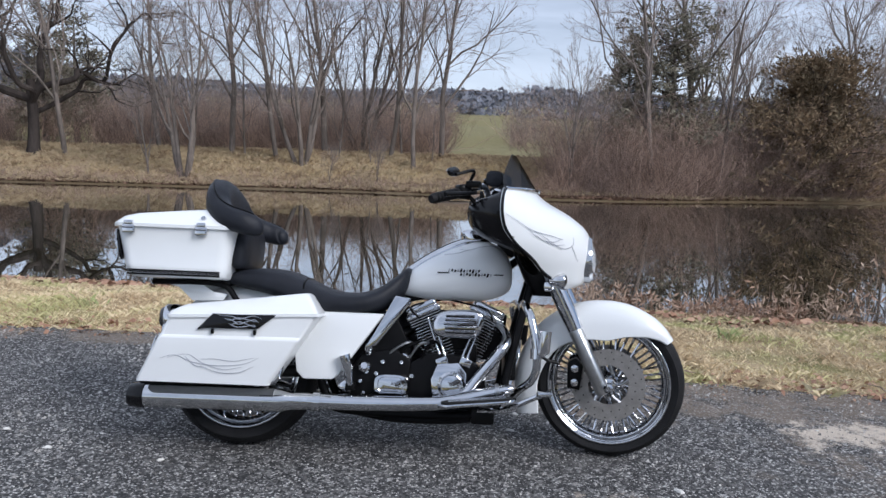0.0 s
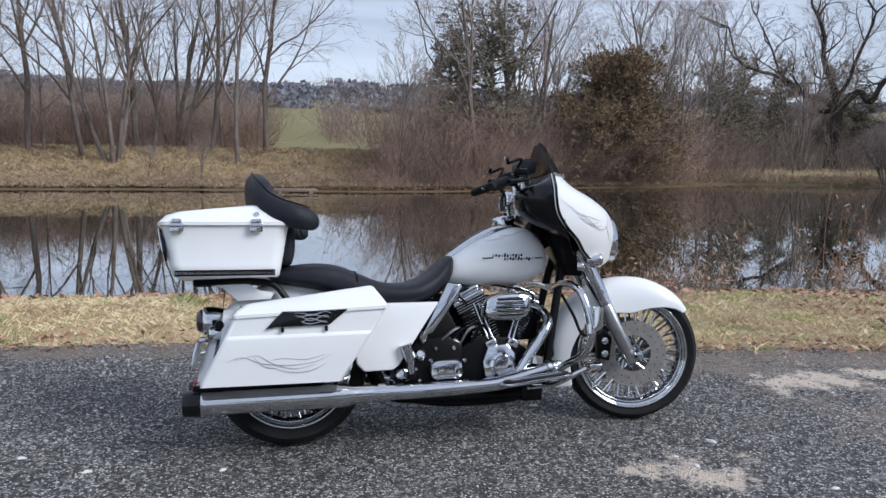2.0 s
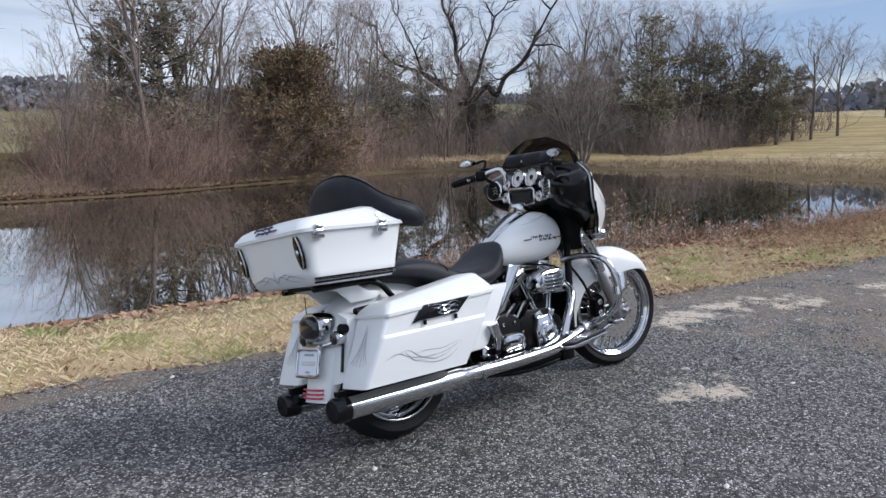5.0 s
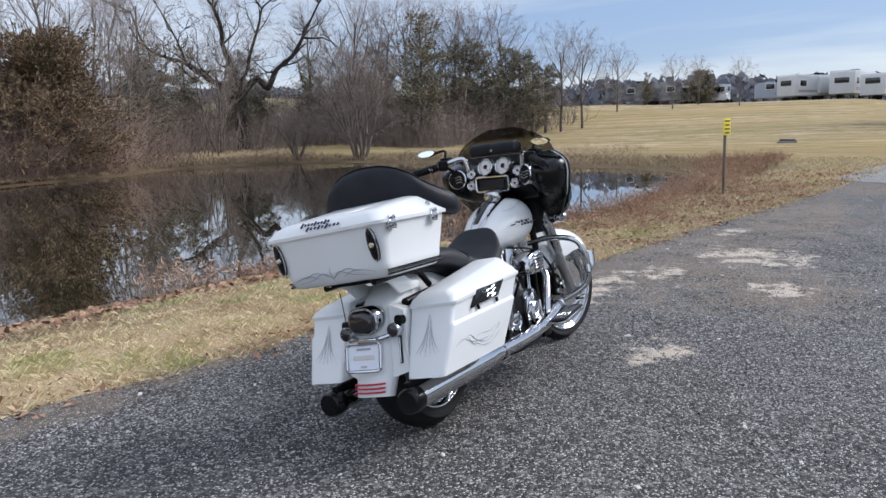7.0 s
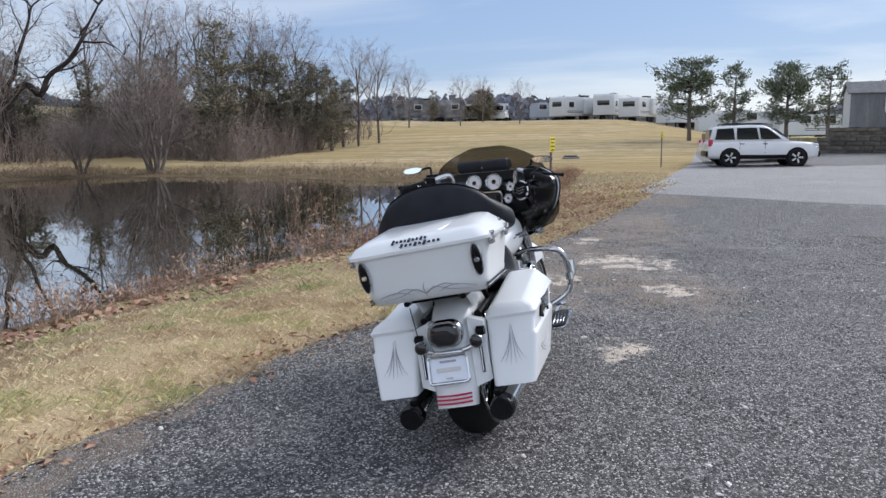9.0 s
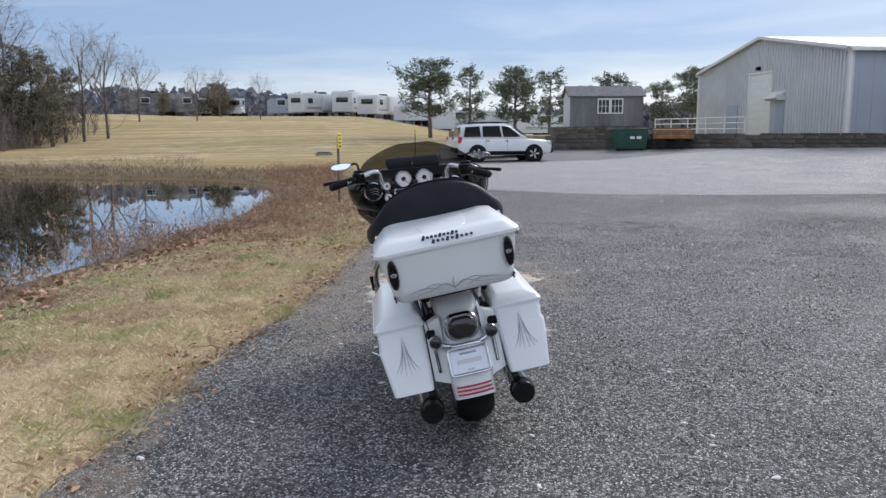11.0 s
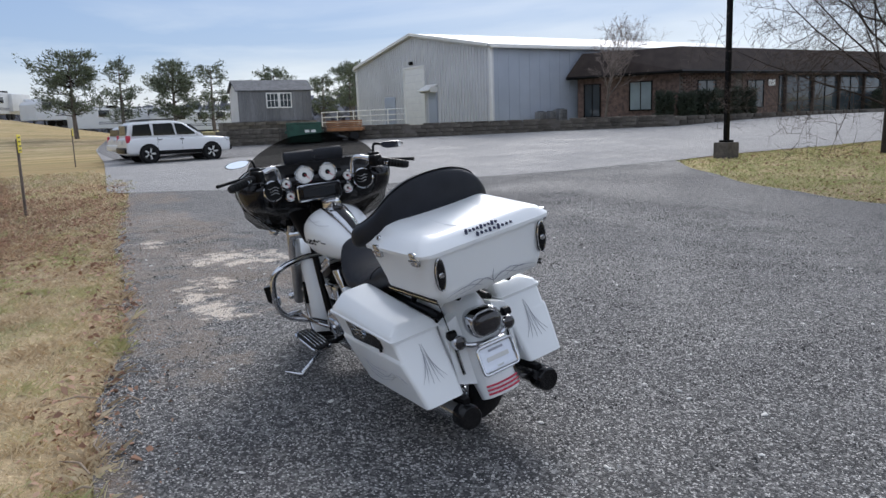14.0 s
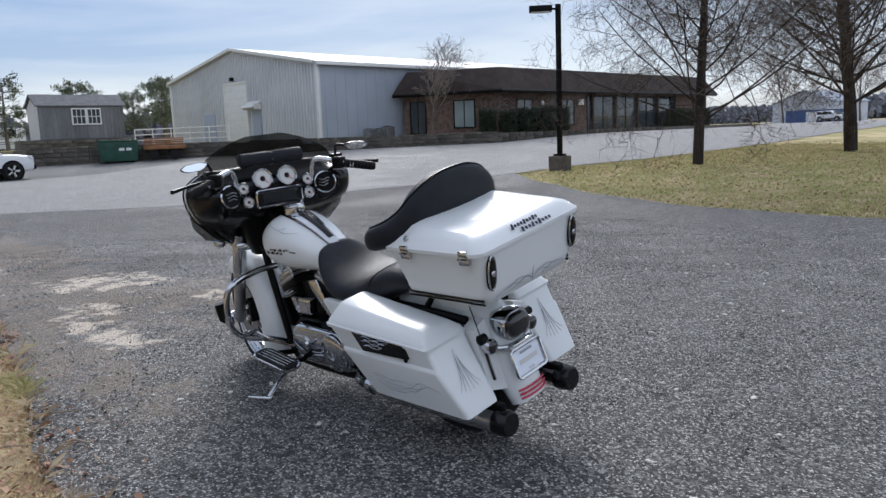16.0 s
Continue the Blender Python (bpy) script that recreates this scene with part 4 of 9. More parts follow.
# engine
before = set(bike.children)
engine = part("crankcase", joined(slab([(-0.10, 0.20), (0.20, 0.19), (0.235, 0.27), (0.22, 0.36), (0.14, 0.42), (-0.02, 0.43), (-0.10, 0.38)], -0.125, 0.125, bevel=0.012),
                                  slab([(-0.34, 0.20), (-0.10, 0.19), (-0.09, 0.40), (-0.16, 0.44), (-0.30, 0.42), (-0.35, 0.33)], -0.135, 0.13, bevel=0.012)), SATIN, bike, "black V-twin crankcase and gearbox")
CRANK = Vector((0.09, 0, 0.30))
for lean, off in ((-25, -0.018), (25, 0.018)):
    d = Vector((math.sin(radians(lean)), 0, math.cos(radians(lean))))
    q = Matrix.Rotation(radians(lean), 4, "Y")
    cyl = part("cylinder", tube([CRANK + d * 0.07, CRANK + d * 0.27], 0.054, 24), SATIN, bike, "black finned engine cylinder")
    for i in range(13):
        h = 0.118 + 0.0128 * i
        w = 0.124 + 0.014 * math.sin(math.pi * i / 14)
        part("fin", box(CRANK + d * h + Vector((0, off, 0)), (w, 0.15, 0.0045), 0.002, 1, q), SATIN, cyl)
        part("fin_edge", box(CRANK + d * (h + 0.0004) + Vector((0, off - 0.076, 0)), (w * 0.94, 0.003, 0.0034), 0, 1, q), CHROME, cyl)
    part("cylinder_head", box(CRANK + d * 0.297 + Vector((0, off, 0)), (0.15, 0.165, 0.034), 0.006, 2, q), SATIN, cyl)
    for i in range(3):
        part("fin_edge", box(CRANK + d * (0.286 + 0.011 * i) + Vector((0, off - 0.084, 0)), (0.14, 0.003, 0.003), 0, 1, q), DULL, cyl)
    cover = part("rocker_cover", joined(box(CRANK + d * 0.326 + Vector((0, off, 0)), (0.155, 0.17, 0.024), 0.008, 3, q), box(CRANK + d * 0.352 + Vector((0, off, 0)), (0.14, 0.155, 0.036), 0.014, 3, q)), CHROME, bike, "chrome rocker cover")
    for i in (-1, 1):
        part("bolt", lathe([(0.007, 0), (0.006, 0.004)], 8, CRANK + q @ Vector((0.055 * i, off - 0.086, 0.326)), (0, -1, 0)), DULL, cover)
    sg = 1 if lean > 0 else -1
    for k in (-0.011, 0.011):
        part("pushrod_tube", tube([(0.09 + sg * 0.045 + k, -0.118, 0.40), (0.09 + sg * 0.052 + k, -0.116, 0.43), (0.09 + sg * 0.105 + k, -0.10, 0.575)], [0.009, 0.0058, 0.0058], 10), CHROME, bike)
    part("tappet_block", box((0.09 + sg * 0.05, -0.118, 0.395), (0.052, 0.045, 0.036), 0.008, 2, Matrix.Rotation(radians(lean * 0.8), 4, "Y")), CHROME, bike)
    plug = CRANK + d * 0.30 + Vector((sg * 0.03, -0.095, 0))
    part("spark_lead", tube([plug, plug + Vector((0.0, -0.03, 0.005)), plug + Vector((-0.03, -0.03, 0.05)), (0.05, -0.03, 0.66)], 0.0045, 6, 5), SATIN, bike)
# plain black blocks, added also to fill the engine's shaded gaps
part("intake_body", joined(box((0.09, -0.01, 0.52), (0.13, 0.16, 0.16), 0.02), box((0.09, 0.0, 0.43), (0.20, 0.15, 0.08), 0.01)), SATIN, bike, "black intake filling the dark gap between the cylinders")
# added black sheet, standing for the shade deep inside the engine
part("coil_plate", slab([(-0.20, 0.40), (0.30, 0.40), (0.32, 0.60), (-0.18, 0.62)], -0.012, 0.012, bevel=0.004), SATIN, bike, "black sheet standing for the dark engine inside")
part("battery_box", slab([(-0.37, 0.24), (-0.11, 0.24), (-0.09, 0.44), (-0.17, 0.60), (-0.37, 0.58)], -0.11, 0.11, bevel=0.01), SATIN, bike, "black oil tank and battery box filling a dark gap")
part("regulator", box((0.335, 0, 0.40), (0.05, 0.15, 0.16), 0.01), SATIN, bike, "black finned regulator filling a dark gap in front")
for k in range(4):
    part("oil_line", tube([(-0.20 + 0.05 * k, -0.12, 0.40), (-0.16 + 0.05 * k, -0.135, 0.44 + 0.01 * k), (-0.10 + 0.04 * k, -0.12, 0.47), (-0.07 + 0.035 * k, -0.08, 0.44)], 0.0065, 7, 5), SATIN if k % 2 else DULL, bike)
air = []
for y, k in ((-0.118, 0.94), (-0.13, 1.0), (-0.185, 1.0), (-0.203, 0.94), (-0.209, 0.82)):
    air.append([Vector((0.098 + 0.108 * k * (1 if math.cos(a) > 0 else 0.96) * math.copysign(abs(math.cos(a)) ** 0.62, math.cos(a)) + 0.016 * math.sin(a), y, 0.557 + 0.06 * k * math.copysign(abs(math.sin(a)) ** 0.66, math.sin(a)) * (1.0 + 0.1 * math.cos(a)))) for a in (2 * math.pi * j / 40 for j in range(40))])
cleaner = part("air_cleaner", loft(air), CHROME, bike, "chrome louvred air cleaner cover", 45)
for i in range(5):
    z = 0.520 + 0.0165 * i
    part("louvre_slot", box((0.108, -0.2095, z), (0.135 - 0.008 * abs(i - 2), 0.004, 0.0052), 0.002, 1), SATIN, cleaner)
    part("louvre", box((0.108, -0.2125, z + 0.0078), (0.138 - 0.008 * abs(i - 2), 0.006, 0.006), 0.002, 1), CHROME, cleaner)
cam_cover = part("cam_cover", slab([(0.005, 0.235), (0.115, 0.225), (0.15, 0.28), (0.145, 0.35), (0.11, 0.395), (0.02, 0.385), (-0.005, 0.32)], -0.152, -0.12, bevel=0.01), CHROME, bike, "chrome cam cover")
part("points_cover", lathe([(0.057, -0.15), (0.057, -0.163), (0.048, -0.170), (0.043, -0.166), (0.041, -0.172), (0.02, -0.175)], 40, (0.082, 0, 0.30)), CHROME, cam_cover)
for a in range(5):
    part("bolt", lathe([(0.005, -0.172), (0.004, -0.176)], 8, (0.075 + 0.05 * math.cos(1.2566 * a), 0, 0.30 + 0.05 * math.sin(1.2566 * a))), DULL, cam_cover)
part("starter_cap", lathe([(0.030, -0.09), (0.030, -0.118), (0.025, -0.126), (0.010, -0.129)], 28, (-0.125, 0, 0.397)), CHROME, bike, "chrome starter end cap")
for x, z, r in ((-0.274, 0.386, 0.021), (-0.287, 0.333, 0.017)):
    part("shaft_cap", lathe([(r, -0.10), (r, -0.124), (r * 0.7, -0.131)], 20, (x, 0, z)), CHROME, bike, "chrome shaft cap")
part("oil_filter", tube([(0.24, 0.0, 0.26), (0.315, 0.0, 0.245)], 0.038, 20), CHROME, bike)
part("gearbox_cover", loft([[Vector((-0.170 + 0.076 * k * math.copysign(abs(math.cos(a)) ** 0.6, math.cos(a)), y, 0.292 + 0.046 * k * math.copysign(abs(math.sin(a)) ** 0.6, math.sin(a)))) for a in (2 * math.pi * j / 32 for j in range(32))]
                                    for y, k in ((-0.13, 1.0), (-0.152, 1.0), (-0.163, 0.9), (-0.165, 0.72), (-0.160, 0.68), (-0.162, 0.5))]), CHROME, bike, "chrome gearbox end cover", 45)
for x, z in ((-0.285, 0.25), (-0.275, 0.34), (-0.21, 0.385), (-0.13, 0.385), (-0.085, 0.33), (-0.095, 0.235), (-0.235, 0.335), (-0.30, 0.30)):
    part("bolt", lathe([(0.0085, -0.134), (0.0085, -0.141), (0.006, -0.143)], 10, (x, 0, z)), CHROME, engine)
part("starter", tube([(-0.24, -0.05, 0.415), (-0.12, -0.05, 0.425)], 0.035, 16), CHROME, bike)
part("oil_cap", joined(lathe([(0.022, 0.0), (0.024, 0.012), (0.014, 0.02)], 16, (-0.285, -0.14, 0.36), (0, -1, 0.4)), tube([(-0.28, -0.12, 0.34), (-0.285, -0.14, 0.36)], 0.018, 12)), CHROME, bike)
part("oil_spout", joined(lathe([(0.02, 0), (0.02, 0.03), (0.012, 0.04)], 14, (-0.27, -0.14, 0.425), (0, -0.7, 0.7))), CHROME, bike)
part("seat_rail_cover", slab([(-0.165, 0.665), (-0.10, 0.655), (-0.115, 0.615), (-0.235, 0.455), (-0.285, 0.44), (-0.25, 0.50)], -0.185, -0.165, bevel=0.006), CHROME, bike, "chrome mid-frame heat deflector")
part("seat_rail_cover", slab([(-0.165, 0.665), (-0.10, 0.655), (-0.115, 0.615), (-0.235, 0.455), (-0.285, 0.44), (-0.25, 0.50)], 0.165, 0.185, bevel=0.006), CHROME, bike, "chrome mid-frame heat deflector")
part("horn", slab([(-0.055, 0.548), (0.105, 0.548), (0.08, 0.468), (-0.03, 0.468)], 0.125, 0.172, bevel=0.012), CHROME, bike, "chrome horn cover")
primary = part("primary_cover", loft([[Vector((-0.085 + x * k, y, 0.315 + z * k)) for x, z in rounded(-0.255, 0.255, -0.10, 0.10, 0.095, 8)] for y, k in ((0.10, 1.0), (0.165, 1.0), (0.185, 0.93), (0.19, 0.85))]), CHROME, bike, "chrome primary drive cover", 45)
part("derby_cover", lathe([(0.092, 0.185), (0.092, 0.203), (0.082, 0.211), (0.03, 0.214)], 40, (-0.20, 0, 0.315)), CHROME, primary)
part("inspection_cover", slab(rounded(0.01, 0.13, 0.28, 0.36, 0.03), 0.186, 0.2, bevel=0.004), CHROME, primary)
for a in range(6):
    part("bolt", lathe([(0.006, 0.207), (0.005, 0.213)], 8, (-0.20 + 0.082 * math.cos(1.047 * a), 0, 0.315 + 0.082 * math.sin(1.047 * a))), DULL, primary)
for ob in set(bike.children) - before:
    ob.location = (0.0, 0, -0.008)
part("header_pipe", tube([(0.245, -0.02, 0.545), (0.29, -0.075, 0.53), (0.31, -0.12, 0.49), (0.288, -0.155, 0.447), (0.205, -0.178, 0.345), (0.125, -0.19, 0.25), (0.0, -0.195, 0.222)], 0.023, 16, 6), CHROME, bike, "chrome front exhaust header")
part("header_pipe", tube([(-0.06, -0.02, 0.53), (-0.13, -0.05, 0.49), (-0.16, -0.07, 0.40), (-0.20, -0.10, 0.27), (-0.27, -0.16, 0.21), (-0.4, -0.19, 0.206)], 0.022, 14, 6), SATIN, bike, "dark rear exhaust header")
part("heat_shield", tube([(0.335, -0.205, 0.292), (0.30, -0.208, 0.285), (0.18, -0.213, 0.256), (0.09, -0.216, 0.235), (0.0, -0.218, 0.221), (-0.25, -0.22, 0.213), (-0.50, -0.215, 0.212)], [0.018, 0.025, 0.028, 0.029, 0.029, 0.031, 0.033], 18, 6), CHROME, bike, "long chrome heat shield")
for x, z in ((0.27, 0.281), (-0.10, 0.218)):
    part("shield_clamp", tube([(x + 0.008, -0.213, z + 0.001), (x - 0.008, -0.213, z - 0.001)], 0.0315, 18), DULL, bike)
for s in (-1, 1):
    ax = [Vector((x, s * y, z)) for x, y, z in ((-0.46, 0.212, 0.211), (-0.575, 0.213, 0.210), (-0.61, 0.212, 0.209), (-1.172, 0.195, 0.206))]
    muffler = part("muffler", tube(ax, [0.034, 0.038, 0.047, 0.047], 28), PIPE, bike, "long chrome slip-on muffler with a black tip")
    tip = [Vector((x, s * 0.194, 0.206)) for x in (-1.168, -1.172, -1.19, -1.228, -1.236, -1.232, -1.175)]
    part("end_cap", tube(tip, [0.047, 0.0515, 0.052, 0.049, 0.043, 0.038, 0.036], 28), BLACK, muffler)
    part("clamp", tube([ax[0] + Vector((0.01, 0, 0)), ax[0] + Vector((-0.02, 0, 0))], 0.041, 20), CHROME, muffler)
part("crossover_pipe", tube([(-0.40, 0.21, 0.207), (-0.32, 0.17, 0.2), (-0.30, 0.05, 0.19), (-0.28, -0.15, 0.2)], 0.026, 12, 5), CHROME, bike)
for s in (-1, 1):
    part("muffler_bracket", box((-0.95, s * 0.18, 0.262), (0.5, 0.03, 0.022), 0.004), SATIN, bike)

# tank, console
tank_rows = between([(-0.175, 0.690, 0.672, 0.02), (-0.15, 0.735, 0.655, 0.065), (-0.09, 0.785, 0.645, 0.102), (0.0, 0.842, 0.642, 0.135), (0.09, 0.884, 0.642, 0.157), (0.17, 0.908, 0.645, 0.166), (0.24, 0.905, 0.655, 0.16), (0.295, 0.872, 0.675, 0.135), (0.325, 0.82, 0.70, 0.095), (0.333, 0.77, 0.73, 0.04)], 4)
tank = part("fuel_tank", loft([oval_section(x, a, b, w, 36, 2.35) for x, a, b, w in tank_rows]), WHITE, bike, "pearl white fuel tank with a chrome console", 60)
con = between([(-0.16, 0.748, 0.02), (-0.10, 0.802, 0.034), (0.0, 0.867, 0.045), (0.10, 0.913, 0.055), (0.19, 0.926, 0.05), (0.235, 0.915, 0.034)], 4)
console = part("console", loft([oval_section(x, z, z - 0.055, w, 20, 3.0) for x, z, w in con]), CHROME, tank, "chrome tank console", 50)
part("console_inset", loft([oval_section(x, z + 0.004, z - 0.02, w * 0.5, 16, 3.0) for x, z, w in con[4:13]]), BLACK, console)
part("fuel_cap", lathe([(0.050, -0.02), (0.054, 0.006), (0.050, 0.020), (0.040, 0.026), (0.01, 0.028)], 36, (0.155, 0, 0.934), (-0.15, 0, 1)), CHROME, console)
part("neck_cover", slab([(0.255, 0.885), (0.33, 0.84), (0.395, 0.90), (0.36, 0.955), (0.30, 0.945)], -0.055, 0.055, bevel=0.012), SATIN, bike)
for s in (-1, 1):
    for i in range(22):
        row = i // 11
        x = (0.055, 0.105)[row] + 0.0125 * (i % 11)
        z = (0.772, 0.757)[row] + 0.0015 * math.sin(i * 2.1)
        w, h = 0.0075, (0.011 if i % 4 else 0.017)
        r = min(tank_rows, key=lambda q: abs(q[0] - x))
        zc, hz = (r[1] + r[2]) / 2, (r[1] - r[2]) / 2
        y = r[3] * (1 - min(0.999, abs((z - zc) / hz)) ** 2.35) ** (1 / 2.35)
        part("emblem_bar", box((x, s * (y + 0.0005), z), (w, 0.005, h), 0.0015, 1, Matrix.Rotation(radians(20), 4, "Y")), SATIN if i % 3 else DULL, tank)
    for x0, x1, z in ((0.005, 0.075, 0.762), (0.22, 0.285, 0.760)):
        r = min(tank_rows, key=lambda q: abs(q[0] - (x0 + x1) / 2))
        part("emblem_bar", box(((x0 + x1) / 2, s * (r[3] - 0.001), z), (x1 - x0, 0.006, 0.005), 0.0015, 1), SATIN, tank)
    for pts in ([(0.24, 0.88), (0.19, 0.876), (0.14, 0.86), (0.10, 0.862)], [(0.14, 0.862), (0.09, 0.845), (0.03, 0.838)]):
        line = []
        for x, z in pts:
            r = min(tank_rows, key=lambda q: abs(q[0] - x))
            zc, hz = (r[1] + r[2]) / 2, (r[1] - r[2]) / 2
            k = min(0.995, abs((z - zc) / hz))
            line.append(Vector((x, s * (r[3] * (1 - k ** 2.35) ** (1 / 2.35) + 0.004), z + 0.003)))
        stripe_set(tank, [line], (0, s * 0.6, 0.8), STRIPE, 0.0025)

# seat
seat_rows = between([(-0.905, 0.712, 0.695, 0.06), (-0.88, 0.728, 0.675, 0.125), (-0.80, 0.746, 0.655, 0.165), (-0.70, 0.752, 0.635, 0.175), (-0.62, 0.742, 0.60, 0.178), (-0.55, 0.715, 0.572, 0.185),
                     (-0.46, 0.676, 0.56, 0.195), (-0.38, 0.662, 0.558, 0.2), (-0.30, 0.668, 0.565, 0.198), (-0.225, 0.70, 0.585, 0.18), (-0.165, 0.748, 0.62, 0.15), (-0.13, 0.778, 0.66, 0.12), (-0.11, 0.778, 0.70, 0.085), (-0.102, 0.76, 0.73, 0.045)], 4)
seat = part("seat", loft([oval_section(x, a, b, w, 32, 3.0) for x, a, b, w in seat_rows]), VINYL, bike, "black vinyl two-up seat", 60)
r = min(seat_rows, key=lambda q: abs(q[0] + 0.545))
part("seam", tube([p + Vector((0, 0, 0.001)) for p in oval_section(r[0], r[1], r[2], r[3] + 0.001, 32, 3.0)[1:16]], 0.0035, 6), SATIN, seat)

# side covers, rear fender
for s in (-1, 1):
    c = part("side_cover", slab([(-0.205, 0.578), (-0.385, 0.318), (-0.41, 0.30), (-0.53, 0.297), (-0.56, 0.33), (-0.575, 0.44), (-0.53, 0.578)], s * 0.165, s * 0.205, bevel=0.014), WHITE, bike, "pearl white extended side cover")
    part("pivot_cover", joined(lathe([(0.03, 0.0), (0.03, 0.02), (0.018, 0.028)], 20, (-0.36, s * 0.14, 0.27), (0, s, 0))), CHROME, c)
    part("passenger_peg", tube([(-0.335, s * 0.205, 0.285), (-0.345, s * 0.225, 0.35), (-0.362, s * 0.225, 0.405)], [0.013, 0.021, 0.024], 12), CHROME, bike, "folded chrome passenger peg")
    part("peg_mount", joined(box((-0.335, s * 0.18, 0.275), (0.04, 0.06, 0.03), 0.008)), SATIN, bike)
rear_path = [(-0.60, 0.628, 0.098, 0.10), (-0.75, 0.672, 0.098, 0.10), (-0.88, 0.672, 0.098, 0.11), (-0.99, 0.638, 0.098, 0.12), (-1.075, 0.572, 0.098, 0.12), (-1.13, 0.48, 0.098, 0.11), (-1.165, 0.38, 0.096, 0.09), (-1.19, 0.29, 0.092, 0.07), (-1.205, 0.225, 0.088, 0.05)]
rear_fender = part("rear_fender", fender_shell(rear_path, -1), WHITE, bike, "pearl white long rear fender with red stripes", 60)
for s in (-1, 1):
    panel = [Vector(p) for p in ((-1.085, s * 0.085, 0.565), (-1.085, s * 0.152, 0.54), (-1.115, s * 0.155, 0.30), (-1.15, s * 0.09, 0.285))]
    f = part("fender_filler", (panel + [p + Vector((0.06, 0, 0)) for p in panel], [(0, 1, 2, 3), (7, 6, 5, 4), (0, 4, 5, 1), (1, 5, 6, 2), (2, 6, 7, 3), (3, 7, 4, 0)]), WHITE, rear_fender, smooth=0)
    part("led_strip", tube([(-1.094, s * 0.128, 0.50), (-1.125, s * 0.126, 0.335)], 0.0065, 8), BLACK, f, "thin black light strip")
    part("led_strip_trim", tube([(-1.0985, s * 0.128, 0.495), (-1.1295, s * 0.126, 0.34)], 0.0025, 6), CHROME, f)
for i in range(3):
    z = 0.243 + 0.0155 * i
    x = -1.2055 + 0.0042 * i - 0.0045
    part("red_stripe", tube([Vector((x + 0.016 * abs(u) ** 2.4 * 1.0 + 0.0006, 0.083 * u, z)) for u in (-0.9, -0.7, -0.45, -0.2, 0, 0.2, 0.45, 0.7, 0.9)], 0.0042, 6), RED, rear_fender)
tail = part("tail_light", loft([[Vector((x, y * k, 0.521 + z * k)) for y, z in rounded(-0.074, 0.074, -0.058, 0.058, 0.05, 7)] for x, k in ((-1.07, 0.8), (-1.125, 1.0), (-1.16, 1.0), (-1.167, 0.93))]), CHROME, bike, "smoked tail light in a chrome housing", 50)
part("lens", loft([[Vector((x, y * k, 0.521 + z * k)) for y, z in rounded(-0.074, 0.074, -0.058, 0.058, 0.05, 7)] for x, k in ((-1.165, 0.82), (-1.178, 0.80), (-1.19, 0.66), (-1.195, 0.4))]), SMOKE_LENS, tail, "dark smoked lens", 60)
part("signal_bar", joined(tube([(-1.11, -0.115, 0.462), (-1.145, -0.075, 0.447), (-1.165, 0, 0.442), (-1.145, 0.075, 0.447), (-1.11, 0.115, 0.462)], 0.011, 10, 5), box((-1.168, 0, 0.442), (0.03, 0.13, 0.024), 0.008)), CHROME, bike, "chrome rear signal bar")
for s in (-1, 1):
    at = (-1.112, s * 0.12, 0.470)
    sg = part("rear_signal", lathe([(0.01, 0.035), (0.022, 0.028), (0.029, 0.005), (0.0305, -0.022), (0.027, -0.028)][::-1], 24, at, (1, 0, 0)), CHROME, bike, "chrome bullet rear signal")
    part("lens", lathe([(0.006, -0.036), (0.02, -0.033), (0.0265, -0.026)], 24, at, (1, 0, 0)), SMOKE_LENS, sg)
part("antenna", joined(tube([(-1.10, 0.135, 0.50), (-1.085, 0.15, 0.64)], 0.0022, 6), lathe([(0.018, -0.02), (0.02, 0.012), (0.008, 0.02)], 14, (-1.10, 0.135, 0.50))), SATIN, bike)
part("antenna", joined(lathe([(0.018, -0.02), (0.02, 0.012), (0.008, 0.02)], 14, (-1.10, -0.135, 0.505))), SATIN, bike)
PM = Matrix.Translation((-1.192, 0, 0.382)) @ Matrix.Rotation(radians(15), 4, "Y")
plate = part("licence_plate", shifted(slab(rounded(-0.076, 0.076, -0.047, 0.047, 0.008), -0.004, 0.0, "x"), PM), material("plate_face", (0.78, 0.82, 0.90), 0.35, var=0.05), bike, "small pale plate in a chrome frame")
rim = [Vector((-0.008, y, z)) for y, z in rounded(-0.084, 0.084, -0.054, 0.054, 0.014)]
part("plate_frame", shifted(tube(rim + rim[:2], 0.0065, 8), PM), CHROME, plate)
part("plate_bar", shifted(box((-0.0055, 0, -0.036), (0.002, 0.03, 0.008), 0), PM), DULL, plate, smooth=0)
part("plate_bar", shifted(box((-0.0055, 0, 0.033), (0.002, 0.07, 0.009), 0), PM), STRIPE, plate, smooth=0)
part("plate_bar", shifted(box((-0.0055, 0, 0.0), (0.002, 0.105, 0.018), 0.001), PM), DIAL, plate, smooth=0)

# saddlebags
def bag_ring(z, dz, x0, x1, y0, y1, s, r=0.02):
    """dz: how much higher the ring lies at its front than at its rear."""
    pts = rounded(x0, x1, y0, y1, min(r, (y1 - y0) * 0.45), 5)
    return [Vector((x, s * y, z + dz * (x - x0) / (x1 - x0))) for x, y in (pts if s > 0 else pts)]


